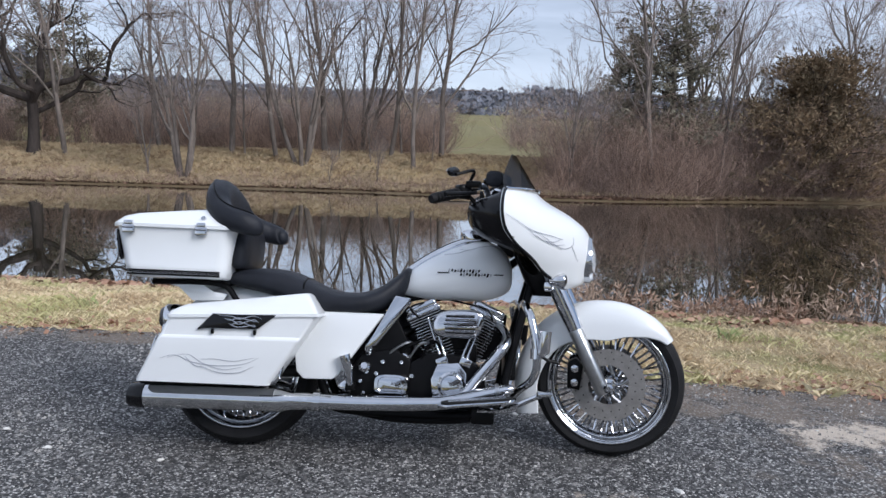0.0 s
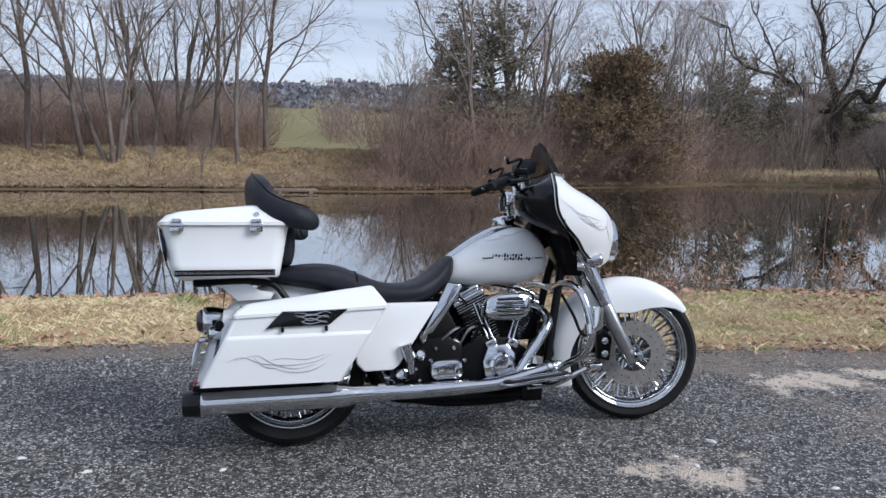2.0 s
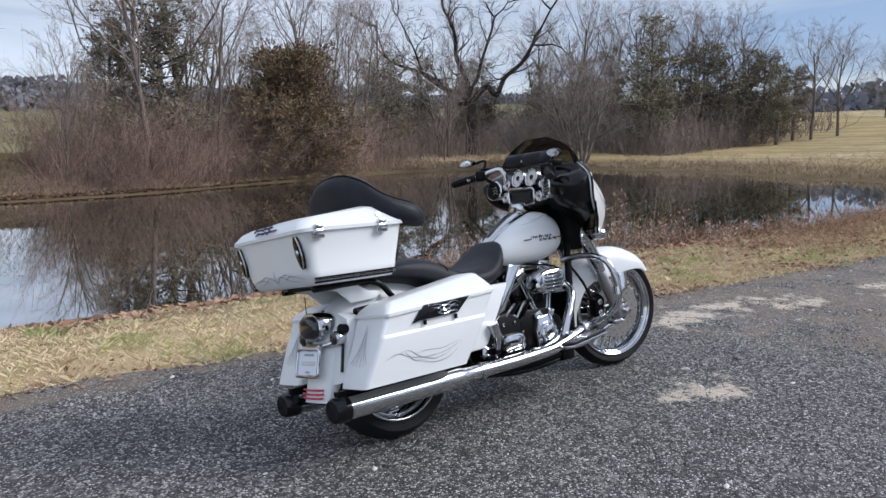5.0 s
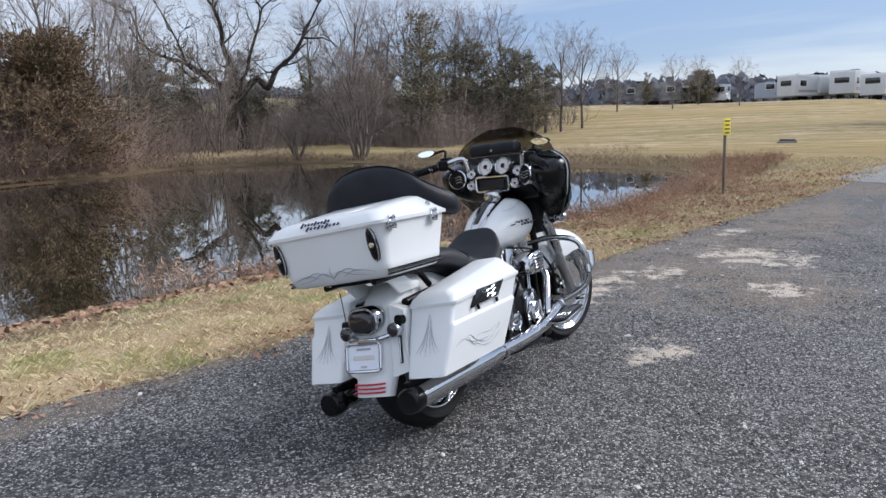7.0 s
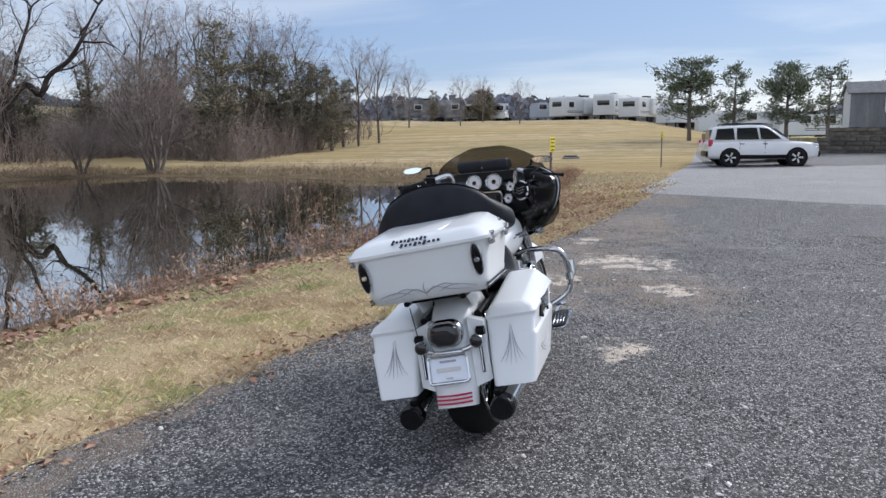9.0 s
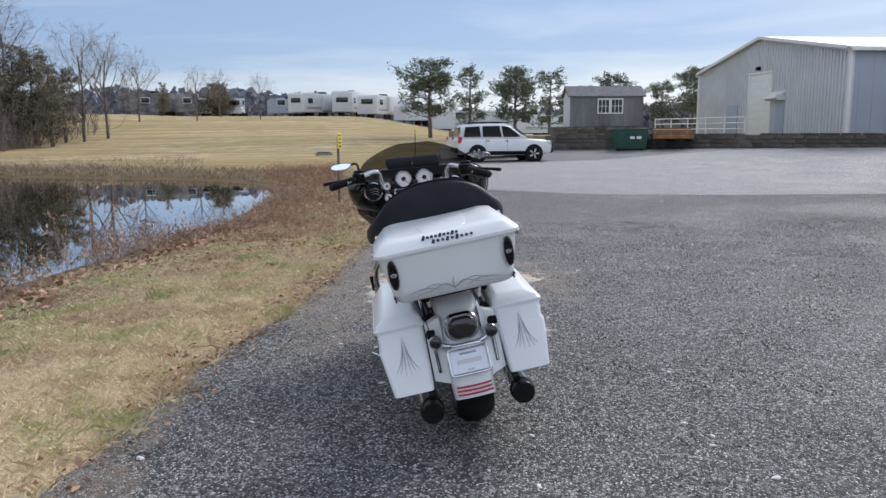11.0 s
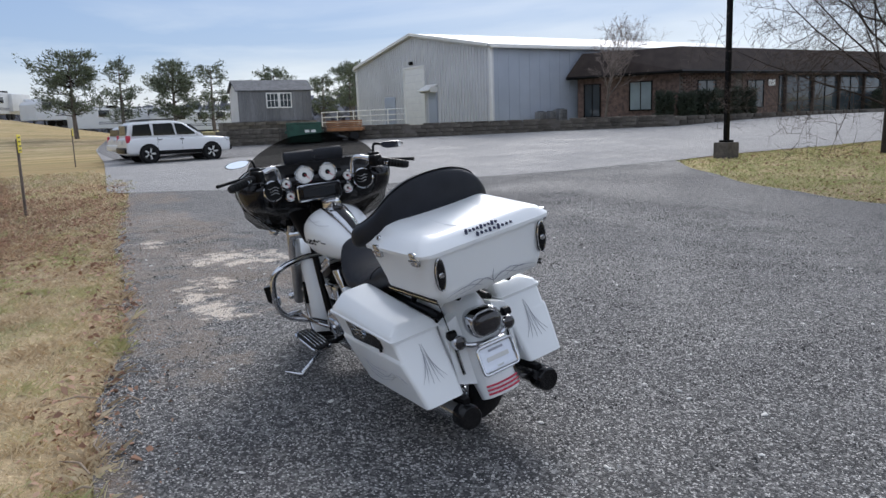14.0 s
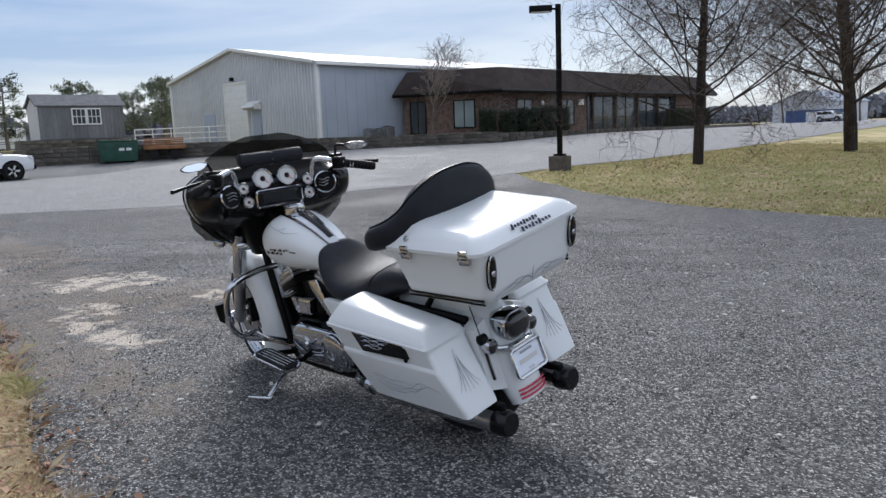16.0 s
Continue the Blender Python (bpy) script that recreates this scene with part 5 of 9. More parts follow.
for s in (-1, 1):
    body = [bag_ring(*r, s) for r in ((0.292, 0.0, -1.145, -0.655, 0.185, 0.31), (0.280, 0.0, -1.167, -0.640, 0.166, 0.337), (0.30, 0.0, -1.16, -0.630, 0.165, 0.340), (0.38, 0.0, -1.120, -0.575, 0.16, 0.353), (0.452, 0.006, -1.084, -0.526, 0.158, 0.365), (0.459, 0.006, -1.080, -0.521, 0.158, 0.365),
                                     (0.467, 0.007, -1.076, -0.515, 0.158, 0.356), (0.536, 0.024, -1.044, -0.462, 0.155, 0.364))]
    saddlebag = part("saddlebag", loft(body), WHITE, bike, "pearl white stretched saddlebag with grey pinstripes", 50)
    lid = [bag_ring(*r, s) for r in ((0.533, 0.026, -1.050, -0.452, 0.150, 0.371), (0.545, 0.026, -1.051, -0.451, 0.149, 0.372), (0.549, 0.026, -1.045, -0.458, 0.153, 0.366), (0.562, 0.030, -1.036, -0.468, 0.157, 0.360), (0.584, 0.060, -1.000, -0.503, 0.178, 0.318), (0.588, 0.062, -0.987, -0.515, 0.188, 0.307))]
    part("lid", loft(lid), WHITE, saddlebag, "white saddlebag lid", 28)
    plan = [(-0.927, 0.491), (-0.89, 0.498), (-0.69, 0.501), (-0.612, 0.562), (-0.868, 0.556), (-0.90, 0.520)] if s < 0 else [(-0.938, 0.492), (-0.674, 0.484), (-0.620, 0.560), (-0.925, 0.548)]
    inlay = part("inlay", slab(plan, s * 0.358, s * 0.372, bevel=0.003), BLACK, saddlebag, "black hinge cover with chrome flames")
    for k, (z0, bend) in enumerate(((0.545, 0.007), (0.537, -0.005), (0.528, 0.010), (0.519, -0.008), (0.511, 0.005))):
        stripe_set(inlay, [[(-0.665 - 0.008 * k, s * 0.3735, z0 - 0.008), (-0.705, s * 0.3735, z0 + bend), (-0.76, s * 0.3735, z0 - bend), (-0.79, s * 0.3735, z0 + 0.4 * bend), (-0.85 + 0.014 * k, s * 0.3735, z0 + 0.004)]], (0, s, 0), CHROME, 0.0042, name="flame")
    for x in (-0.865, -0.70) if s < 0 else (-0.92,):
        part("hinge_tab", box((x, s * 0.366, 0.487), (0.012, 0.01, 0.02), 0.003), SATIN, saddlebag)
    yb = lambda z: s * (0.3415 + 0.11 * (z - 0.30) + 0.0035)
    for c in ([(-1.09, 0.372), (-1.03, 0.388), (-0.96, 0.362), (-0.86, 0.352), (-0.76, 0.362), (-0.70, 0.39)], [(-1.06, 0.378), (-0.98, 0.392), (-0.92, 0.36), (-0.84, 0.338), (-0.76, 0.352)],
              [(-0.93, 0.374), (-0.88, 0.378), (-0.80, 0.372), (-0.72, 0.388)], [(-0.93, 0.35), (-0.86, 0.326), (-0.78, 0.328), (-0.72, 0.355)], [(-0.99, 0.385), (-0.95, 0.35), (-0.9, 0.342)]):
        stripe_set(saddlebag, [[(x + 0.02, yb(z), z) for x, z in c]], (0, s, -0.1), width=0.0028)
    xb = lambda z: -1.16 + 0.49 * (z - 0.30) - 0.0045
    for dy, sp in ((0.006, 0.008), (-0.006, -0.008), (0.01, 0.028), (-0.01, -0.028), (0.013, 0.046), (-0.013, -0.046)):
        zs = (0.515 - abs(sp), 0.46 - abs(sp) * 0.5, 0.40, 0.355 + abs(sp) * 0.3)
        stripe_set(saddlebag, [[(xb(z), s * 0.258 + dy * 0.6 + sp * k, z) for z, k in zip(zs, (0, 0.15, 0.5, 1.0))]], (-1, 0, 0.45), width=0.0024)
    part("bag_rail", joined(tube([(-0.70, s * 0.30, 0.283), (-0.62, s * 0.31, 0.30), (-0.60, s * 0.30, 0.36)], 0.011, 8, 5)), CHROME, bike, "chrome saddlebag guard")
    part("bag_bracket", box((-0.95, s * 0.145, 0.50), (0.12, 0.03, 0.06), 0.008), SATIN, bike)

# tour pack
def pack_ring(z, dz, x0, x1, w, r=0.05, taper=0.0):
    return [Vector((x, y * (1 - taper * (x - x0) / (x1 - x0)), z + dz * (x - x0) / (x1 - x0))) for x, y in rounded(x0, x1, -w, w, r, 5)]


pack = part("tour_pack", loft([pack_ring(*r) for r in ((0.70, 0, -1.22, -0.90, 0.205), (0.691, 0, -1.25, -0.875, 0.232), (0.70, 0, -1.268, -0.866, 0.242), (0.74, 0, -1.285, -0.858, 0.252), (0.745, 0, -1.286, -0.857, 0.2505), (0.895, 0, -1.312, -0.832, 0.283))]), WHITE, bike, "pearl white hard luggage box with chrome latches", 50)
pack_lid = part("lid", loft([pack_ring(*r) for r in ((0.892, 0, -1.322, -0.822, 0.294), (0.905, 0, -1.323, -0.821, 0.295), (0.911, 0, -1.317, -0.828, 0.289), (0.935, 0.006, -1.296, -0.848, 0.268), (0.949, 0.03, -1.265, -0.885, 0.232), (0.953, 0.034, -1.235, -0.905, 0.205), (0.955, 0.034, -1.20, -0.93, 0.18))]), WHITE, pack, "white box lid", 24)
part("lid_panel", loft([[Vector((x, y * (0.62 + 0.38 * (x + 1.25) / 0.33), z + 0.094 * (x + 1.25))) for x, y in rounded(-1.25 + i, -0.92 - i, -0.145 + i, 0.145 - i, 0.03, 4)] for i, z in ((0.0, 0.945), (0.006, 0.953), (0.03, 0.957))]), WHITE, pack_lid, smooth=30)
for s in (-1, 1):
    for x in (-1.25, -0.957):
        la = part("latch", box((x, s * 0.290, 0.882), (0.05, 0.018, 0.036), 0.007), CHROME, pack, "chrome box latch")
        part("latch_hook", joined(box((x, s * 0.296, 0.908), (0.036, 0.014, 0.016), 0.004), tube([(x - 0.022, s * 0.302, 0.887), (x + 0.022, s * 0.302, 0.887)], 0.004, 6)), CHROME, la)
    part("lock", lathe([(0.011, 0.0), (0.009, 0.008)], 14, (-0.955, s * 0.272, 0.935), (0, s, 0.4)), CHROME, pack)
    oval = [Vector((-1.304 - 0.06 * (k - 0.82) * 0 - 0.17 * (k - 0.82), s * 0.232 + 0.019 * u, k)) for u, k in [(math.sin(2 * math.pi * j / 28) * (1 - 0.0), 0.82 + 0.062 * math.cos(2 * math.pi * j / 28)) for j in range(28)]]
    orn = part("side_marker", loft([[p + Vector((dx, 0, 0)) for p in oval] if k == 1 else [oval[0].lerp(oval[14], 0.5) + (p - oval[0].lerp(oval[14], 0.5)) * k + Vector((dx, 0, 0)) for p in oval] for dx, k in ((0.006, 1), (-0.006, 1), (-0.011, 0.8), (-0.012, 0.6))]), BLACK, pack, "black oval marker with a chrome edge", 50)
    part("marker_edge", tube([p + Vector((-0.006, 0, 0)) for p in oval + oval[:1]], 0.0032, 6), CHROME, orn)
    part("marker_bead", lathe([(0.012, 0), (0.008, 0.006)], 14, (-1.316, s * 0.232, 0.82), (-1, 0, 0)), CHROME, orn)
    for k in range(3):
        part("rub_rail", tube([(-1.262, s * (0.243 + 0.002 * k), 0.702 + 0.008 * k), (-0.885, s * (0.245 + 0.002 * k), 0.702 + 0.008 * k)], 0.0036, 6), SATIN if k != 1 else CHROME, pack, "")
for c in ([(-0.18, 0.712), (-0.10, 0.722), (-0.04, 0.742), (0, 0.72), (0.04, 0.742), (0.10, 0.722), (0.18, 0.712)], [(-0.14, 0.73), (-0.08, 0.748), (-0.02, 0.73)], [(0.14, 0.73), (0.08, 0.748), (0.02, 0.73)], [(-0.21, 0.72), (-0.12, 0.738), (-0.05, 0.718)], [(0.21, 0.72), (0.12, 0.738), (0.05, 0.718)], [(0, 0.708), (0.006, 0.74), (0, 0.765)]):
    stripe_set(pack, [[(-1.268 - 0.42 * (z - 0.70) * (1 if z < 0.742 else 0.42) - 0.006 - (0.0 if z < 0.742 else 0.01), y, z) for y, z in c]], (-1, 0, -0.3))
for row, (y0, y1, z) in enumerate(((0.088, -0.045, 0.938), (0.052, -0.10, 0.921))):
    x = -1.299 - 0.95 * (0.937 - z) - 0.004
    tip = Matrix.Rotation(radians(40), 4, "Y")
    for i in range(9):
        y = y0 + (y1 - y0) * i / 8
        tall = (0.024, 0.012, 0.013, 0.012, 0.020, 0.013, 0.012, 0.020, 0.012)[(i + 4 * row) % 9]
        part("emblem_bar", box((x, y, z), (0.004, 0.0115, tall), 0.003, 1, tip @ Matrix.Rotation(radians(22), 4, "X")), NAVY, pack_lid)
half_back = [(-0.728, 0.238, 0.912, 0.022, 0.018), (-0.745, 0.256, 0.916, 0.042, 0.036), (-0.795, 0.268, 0.928, 0.050, 0.048), (-0.848, 0.256, 0.944, 0.055, 0.050),
             (-0.890, 0.230, 0.966, 0.066, 0.052), (-0.920, 0.186, 0.996, 0.088, 0.053), (-0.936, 0.105, 1.018, 0.104, 0.054)]
back_rows = between([(k, x, -y, *r) for k, (x, y, *r) in enumerate(half_back)] + [(7, -0.942, 0.0, 1.026, 0.108, 0.055)]
                    + [(14 - k, x, y, *r) for k, (x, y, *r) in reversed(list(enumerate(half_back)))], 5)
rings = []
for i, (_, x, y, z, hh, th) in enumerate(back_rows):
    a, b = back_rows[max(i - 1, 0)], back_rows[min(i + 1, len(back_rows) - 1)]
    t = Vector((b[1] - a[1], b[2] - a[2], 0)).normalized()
    n = Vector((-t.y, t.x, 0))
    lean = Vector((-0.12, 0, 1)).normalized()
    rings.append([Vector((x, y, z)) + n * th * math.copysign(abs(math.cos(q)) ** 0.8, math.cos(q)) + lean * hh * math.copysign(abs(math.sin(q)) ** 0.85, math.sin(q)) for q in (2 * math.pi * j / 24 for j in range(24))])
backrest = part("backrest", loft(rings), VINYL, bike, "black padded wraparound backrest", 60)
mid = len(rings) // 2
part("piping", tube([r[5] + Vector((0, 0, 0.001)) for r in rings[6:-6]], 0.004, 6), SATIN, backrest)
part("back_pad", loft([[Vector((-0.836 + q.y + 0.14 * (0.74 - q.z) * -0.3, y, q.z)) for q in oval_section(0, 0.93 - 0.012 * abs(k), 0.735 + 0.01 * abs(k), 0.035 - 0.006 * abs(k), 20, 3.0)] for y, k in ((-0.195, 3), (-0.18, 0.8), (-0.06, 0), (0.06, 0), (0.18, 0.8), (0.195, 3))]), VINYL, bike, "black pleated back pad", 60)
part("pack_rack", joined(*[tube([(-1.20, s * 0.12, 0.675), (-0.92, s * 0.12, 0.675), (-0.83, s * 0.13, 0.60)], 0.013, 8, 4) for s in (-1, 1)], box((-1.06, 0, 0.678), (0.26, 0.2, 0.012), 0.003)), SATIN, bike)
for s in (-1, 1):
    part("rack_side_plate", slab([(-1.205, 0.682), (-1.02, 0.69), (-0.94, 0.64), (-0.88, 0.632), (-0.90, 0.604), (-1.03, 0.60), (-1.09, 0.655)], s * 0.105, s * 0.118, bevel=0.003), WHITE, bike, "white luggage rack bracket")

# foot controls, guard, stand, floorboards
for s in (-1, 1):
    guard = part("engine_guard", tube([(0.385, s * 0.045, 0.63), (0.375, s * 0.16, 0.645), (0.37, s * 0.29, 0.63), (0.385, s * 0.345, 0.585), (0.405, s * 0.362, 0.48), (0.41, s * 0.35, 0.39), (0.395, s * 0.30, 0.335), (0.365, s * 0.20, 0.29), (0.34, s * 0.11, 0.24)], 0.0165, 14, 5), CHROME, bike, "chrome tubular engine guard")
    part("highway_peg", joined(tube([(0.41, s * 0.36, 0.44), (0.435, s * 0.375, 0.46), (0.44, s * 0.375, 0.54)], [0.016, 0.022, 0.024], 12)), CHROME if s < 0 else SATIN, guard)
    part("peg_clamp", tube([(0.408, s * 0.358, 0.47), (0.408, s * 0.358, 0.43)], 0.025, 12), CHROME, guard)
    board_m = Matrix.Translation((0.185, s * 0.285, 0.245)) @ Matrix.Rotation(radians(-6), 4, "Y")
    board = part("floorboard", shifted(slab(rounded(-0.16, 0.16, -0.055, 0.055, 0.05, 6), -0.012, 0.002, "z", 0.004), board_m), CHROME, bike, "chrome floorboard with black rubber")
    part("rubber_pad", shifted(slab(rounded(-0.145, 0.145, -0.045, 0.045, 0.042, 6), 0.001, 0.009, "z", 0.002), board_m), RUBBER, board)
    for k in (-0.027, -0.009, 0.009, 0.027):
        part("pad_strip", shifted(box((0, k, 0.0105), (0.23, 0.005, 0.004), 0.001, 1), board_m), CHROME, board)
    for x, z in ((0.10, 0.233), (0.27, 0.242)):
        part("board_bracket", tube([(x, s * 0.12, 0.20), (x, s * 0.25, z)], 0.014, 8), SATIN, board)
part("brake_pedal", joined(tube([(0.20, -0.14, 0.19), (0.30, -0.20, 0.205), (0.42, -0.25, 0.265), (0.44, -0.27, 0.275)], 0.011, 8, 5), box((0.455, -0.275, 0.285), (0.06, 0.06, 0.02), 0.007)), CHROME, bike, "chrome brake pedal")
part("shift_lever", joined(tube([(0.16, 0.15, 0.26), (0.30, 0.20, 0.285), (0.40, 0.25, 0.345)], 0.008, 8, 5), tube([(0.40, 0.24, 0.345), (0.40, 0.31, 0.35)], 0.015, 10), tube([(0.14, 0.145, 0.26), (0.02, 0.20, 0.31), (-0.02, 0.22, 0.34)], 0.008, 8, 5)), CHROME, bike, "chrome heel-toe shift lever")
stand = part("side_stand", tube([(0.17, 0.12, 0.20), (0.165, 0.20, 0.195), (0.15, 0.33, 0.14), (0.13, 0.405, 0.108)], [0.016, 0.014, 0.012, 0.012], 10, 4), CHROME, bike, "chrome side stand with a flat foot")
part("foot", tube([(0.10, 0.405, 0.108), (0.135, 0.425, 0.11), (0.205, 0.47, 0.124)], [0.01, 0.011, 0.007], 8, 4), CHROME, stand)
part("radiator_hose", tube([(0.40, -0.08, 0.60), (0.44, -0.12, 0.50), (0.47, -0.13, 0.42), (0.53, -0.11, 0.40)], 0.007, 8, 5), SATIN, bike)

# ---- plants ----
BARK = material("grey_brown_bark", (0.21, 0.178, 0.155), 0.9, var=0.5, scale=3, bump=0.6, bump_scale=14, stretch=(1, 1, 0.25), spec=0.1)
TWIG = material("twig_bark", (0.30, 0.248, 0.218), 0.9, var=0.3, scale=2, island=0.35, spec=0.1)
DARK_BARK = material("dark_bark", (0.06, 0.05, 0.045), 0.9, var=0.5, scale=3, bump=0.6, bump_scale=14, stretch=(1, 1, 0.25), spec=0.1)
DARK_TWIG = material("dark_twig_bark", (0.115, 0.092, 0.080), 0.9, var=0.3, scale=2, island=0.35, spec=0.1)
BRUSH = material("russet_brush", (0.38, 0.27, 0.21), 0.9, var=0.3, scale=0.6, color2=(0.25, 0.185, 0.155), island=0.65, spec=0.1)
RUSSET = material("dead_russet_weeds", (0.46, 0.30, 0.20), 0.9, var=0.3, scale=0.9, color2=(0.28, 0.17, 0.115), island=0.55, spec=0.1)
CEDAR = material("cedar_sprays", (0.215, 0.205, 0.155), 0.8, var=0.3, scale=0.8, color2=(0.20, 0.17, 0.125), island=0.5, spec=0.15)
RUSTY = material("bronzed_cedar_sprays", (0.21, 0.145, 0.088), 0.8, var=0.3, scale=0.7, color2=(0.115, 0.09, 0.056), island=0.5, spec=0.15)
PINE = material("pine_needles", (0.115, 0.135, 0.078), 0.7, var=0.3, scale=0.8, color2=(0.17, 0.195, 0.145), island=0.5, spec=0.2)
# distance haze is put into this wood's pale blue-grey colour
HAZED_WOOD = material("haze_tinted_wood", (0.215, 0.225, 0.262), 0.95, var=0.2, scale=0.05, color2=(0.185, 0.195, 0.23), island=0.12, spec=0.0)


def fast_mesh(name, verts, sizes, mat, smooth=False):
    """A mesh of separate polygons laid out one after another: sizes gives the corners of each."""
    verts = np.asarray(verts, np.float32).reshape(-1, 3)
    sizes = np.asarray(sizes, np.int32)
    me = bpy.data.meshes.new(name)
    me.vertices.add(len(verts))
    me.vertices.foreach_set("co", verts.ravel())
    me.loops.add(len(verts))
    me.loops.foreach_set("vertex_index", np.arange(len(verts), dtype=np.int32))
    me.polygons.add(len(sizes))
    me.polygons.foreach_set("loop_start", np.concatenate([[0], np.cumsum(sizes)[:-1]]).astype(np.int32))
    me.materials.append(mat)
    me.update(calc_edges=True)
    return me


def z_at(x, y):
    return float(land(np.array([float(x)]), np.array([float(y)]))[0])


def stems(rng, p0, p1, r0, r1, bend=0.1, sides=3, seg=3):
    """Many thin bent stems at once, from p0 to p1, as triangles and quads; one connected mesh each."""
    n = len(p0)
    d = p1 - p0
    L = np.linalg.norm(d, axis=1, keepdims=True)
    d = d / np.maximum(L, 1e-6)
    a = np.cross(d, np.array([0.31, 0.85, 0.42]))
    a /= np.linalg.norm(a, axis=1, keepdims=True)
    b = np.cross(d, a)
    off = (rng.normal(size=(n, 1)) * a + rng.normal(size=(n, 1)) * b) * bend * L
    rings = []
    for i in range(seg + 1):
        t = i / seg
        c = p0 + (p1 - p0) * t + off * (4 * t * (1 - t))
        r = (r0 * (1 - t) + r1 * t)[:, None]
        rings.append(np.stack([c + (a * math.cos(2 * math.pi * j / sides) + b * math.sin(2 * math.pi * j / sides)) * r for j in range(sides)], 1))
    V = np.stack(rings, 1).reshape(n, -1, 3)
    per = (seg + 1) * sides
    q = np.array([[i * sides + j, i * sides + (j + 1) % sides, (i + 1) * sides + (j + 1) % sides, (i + 1) * sides + j] for i in range(seg) for j in range(sides)])
    F = (q[None] + (np.arange(n) * per)[:, None, None]).reshape(-1, 4)
    return V.reshape(-1, 3), F


def quad_mesh(name, V, F, mat):
    me = bpy.data.meshes.new(name)
    me.vertices.add(len(V))
    me.vertices.foreach_set("co", np.asarray(V, np.float32).ravel())
    k = F.shape[1]
    me.loops.add(F.size)
    me.loops.foreach_set("vertex_index", F.astype(np.int32).ravel())
    me.polygons.add(len(F))
    me.polygons.foreach_set("loop_start", np.arange(0, F.size, k, dtype=np.int32))
    me.polygons.foreach_set("use_smooth", np.ones(len(F), bool))
    me.materials.append(mat)
    me.update(calc_edges=True)
    return me


def stack(parts):
    V, F, k = [], [], 0
    for v, f in parts:
        V.append(v)
        F.append(f + k)
        k += len(v)
    return np.concatenate(V), np.concatenate(F)


def bare_tree_meshes(seed, height, trunk_r, spread=0.5, fork=0.3, trunks=1, limbs=9, twigs=1.0, gnarl=0.10, droop=0.0, limb=0.5, fine_r=0.0055, reach=0.62):
    """A leafless tree: tapered trunk and limbs, then branches and twigs."""
    rng = np.random.default_rng(seed)
    wood, fine = [], []

    def grow(base, dirn, length, radius, level):
        n = (6, 5, 4, 2, 2)[level]
        pts, d, p = [base], dirn / np.linalg.norm(dirn), base.copy()
        for i in range(n):
            d = d + rng.normal(size=3) * gnarl * (1.0 if level else 0.45) + np.array([0, 0, 0.10 * (level == 1) - droop * (level >= 2)])
            d /= np.linalg.norm(d)
            p = p + d * length / n
            pts.append(p.copy())
        pts = np.array(pts)
        radii = radius * (1 - np.linspace(0, 1, n + 1) ** 1.2 * (0.72 if level < 2 else 0.85))
        for i in range(n):
            sides = 9 if level == 0 else 6 if level == 1 else 4 if level == 2 else 3
            (wood if level < 2 else fine).append((pts[i], pts[i + 1], radii[i], radii[i + 1], sides))
        kids = limbs if level == 0 else int((7 if level == 1 else 6) * twigs) if level < 3 else int(4 * twigs) if level == 3 else 0
        for k in range(kids):
            t = (fork + (1 - fork) * (k + rng.random()) / kids) if level == 0 else 0.2 + 0.8 * (k + rng.random()) / kids
            i = min(int(t * n), n - 1)
            q = pts[i] + (pts[i + 1] - pts[i]) * (t * n - i)
            ax = pts[i + 1] - pts[i]
            ax /= np.linalg.norm(ax)
            ang = rng.random() * 2 * math.pi if level else k * 2.4 + rng.random()
            side = np.cross(ax, [0.3, 0.2, 0.93] if abs(ax[2]) < 0.9 else [1, 0, 0])
            side /= np.linalg.norm(side)
            side = side * math.cos(ang) + np.cross(ax, side) * math.sin(ang)
            open_ = spread * (0.8 + 0.5 * rng.random()) * (1.15 if level else 1.0)
            nd = ax * math.cos(open_) + side * math.sin(open_)
            ratio = (reach * (1.15 - 0.6 * t)) if level == 0 else 0.5 * (1.1 - 0.35 * t)
            r = max(radii[i] * (limb if level == 0 else 0.52), fine_r)
            if level < 4:
                grow(q, nd, length * ratio * (0.8 + 0.4 * rng.random()), r, level + 1)

    for k in range(trunks):
        a = 2 * math.pi * k / trunks + rng.random()
        lean = 0.0 if trunks == 1 else 0.22 + 0.12 * rng.random()
        grow(np.array([0.12 * math.cos(a) * (trunks > 1), 0.12 * math.sin(a) * (trunks > 1), -0.25]), np.array([lean * math.cos(a) + 0.04 * rng.normal(), lean * math.sin(a) + 0.04 * rng.normal(), 1.0]), height * (0.82 if trunks == 1 else 0.6), trunk_r * (1 if trunks == 1 else 0.6), 0)

    def build(rows):
        parts = []
        for sides in sorted({r[4] for r in rows}):
            sel = [r for r in rows if r[4] == sides]
            parts.append(stems(rng, np.array([r[0] for r in sel]), np.array([r[1] for r in sel]), np.array([r[2] for r in sel]), np.array([r[3] for r in sel]), 0.0, sides, 1))
        return stack(parts)

    return build(wood), build(fine)


def bare_tree(seed, label, height, trunk_r, mat=None, name="bare_tree", twig=None, **kw):
    (wv, wf), (fv, ff) = bare_tree_meshes(seed, height, trunk_r, **kw)
    t = thing(name, label, "tree")
    part("trunk", quad_mesh("trunk", wv, wf, mat or BARK), None, t)
    part("crown", quad_mesh("crown", fv, ff, twig or TWIG), None, t, "fine leafless branches")
    return t


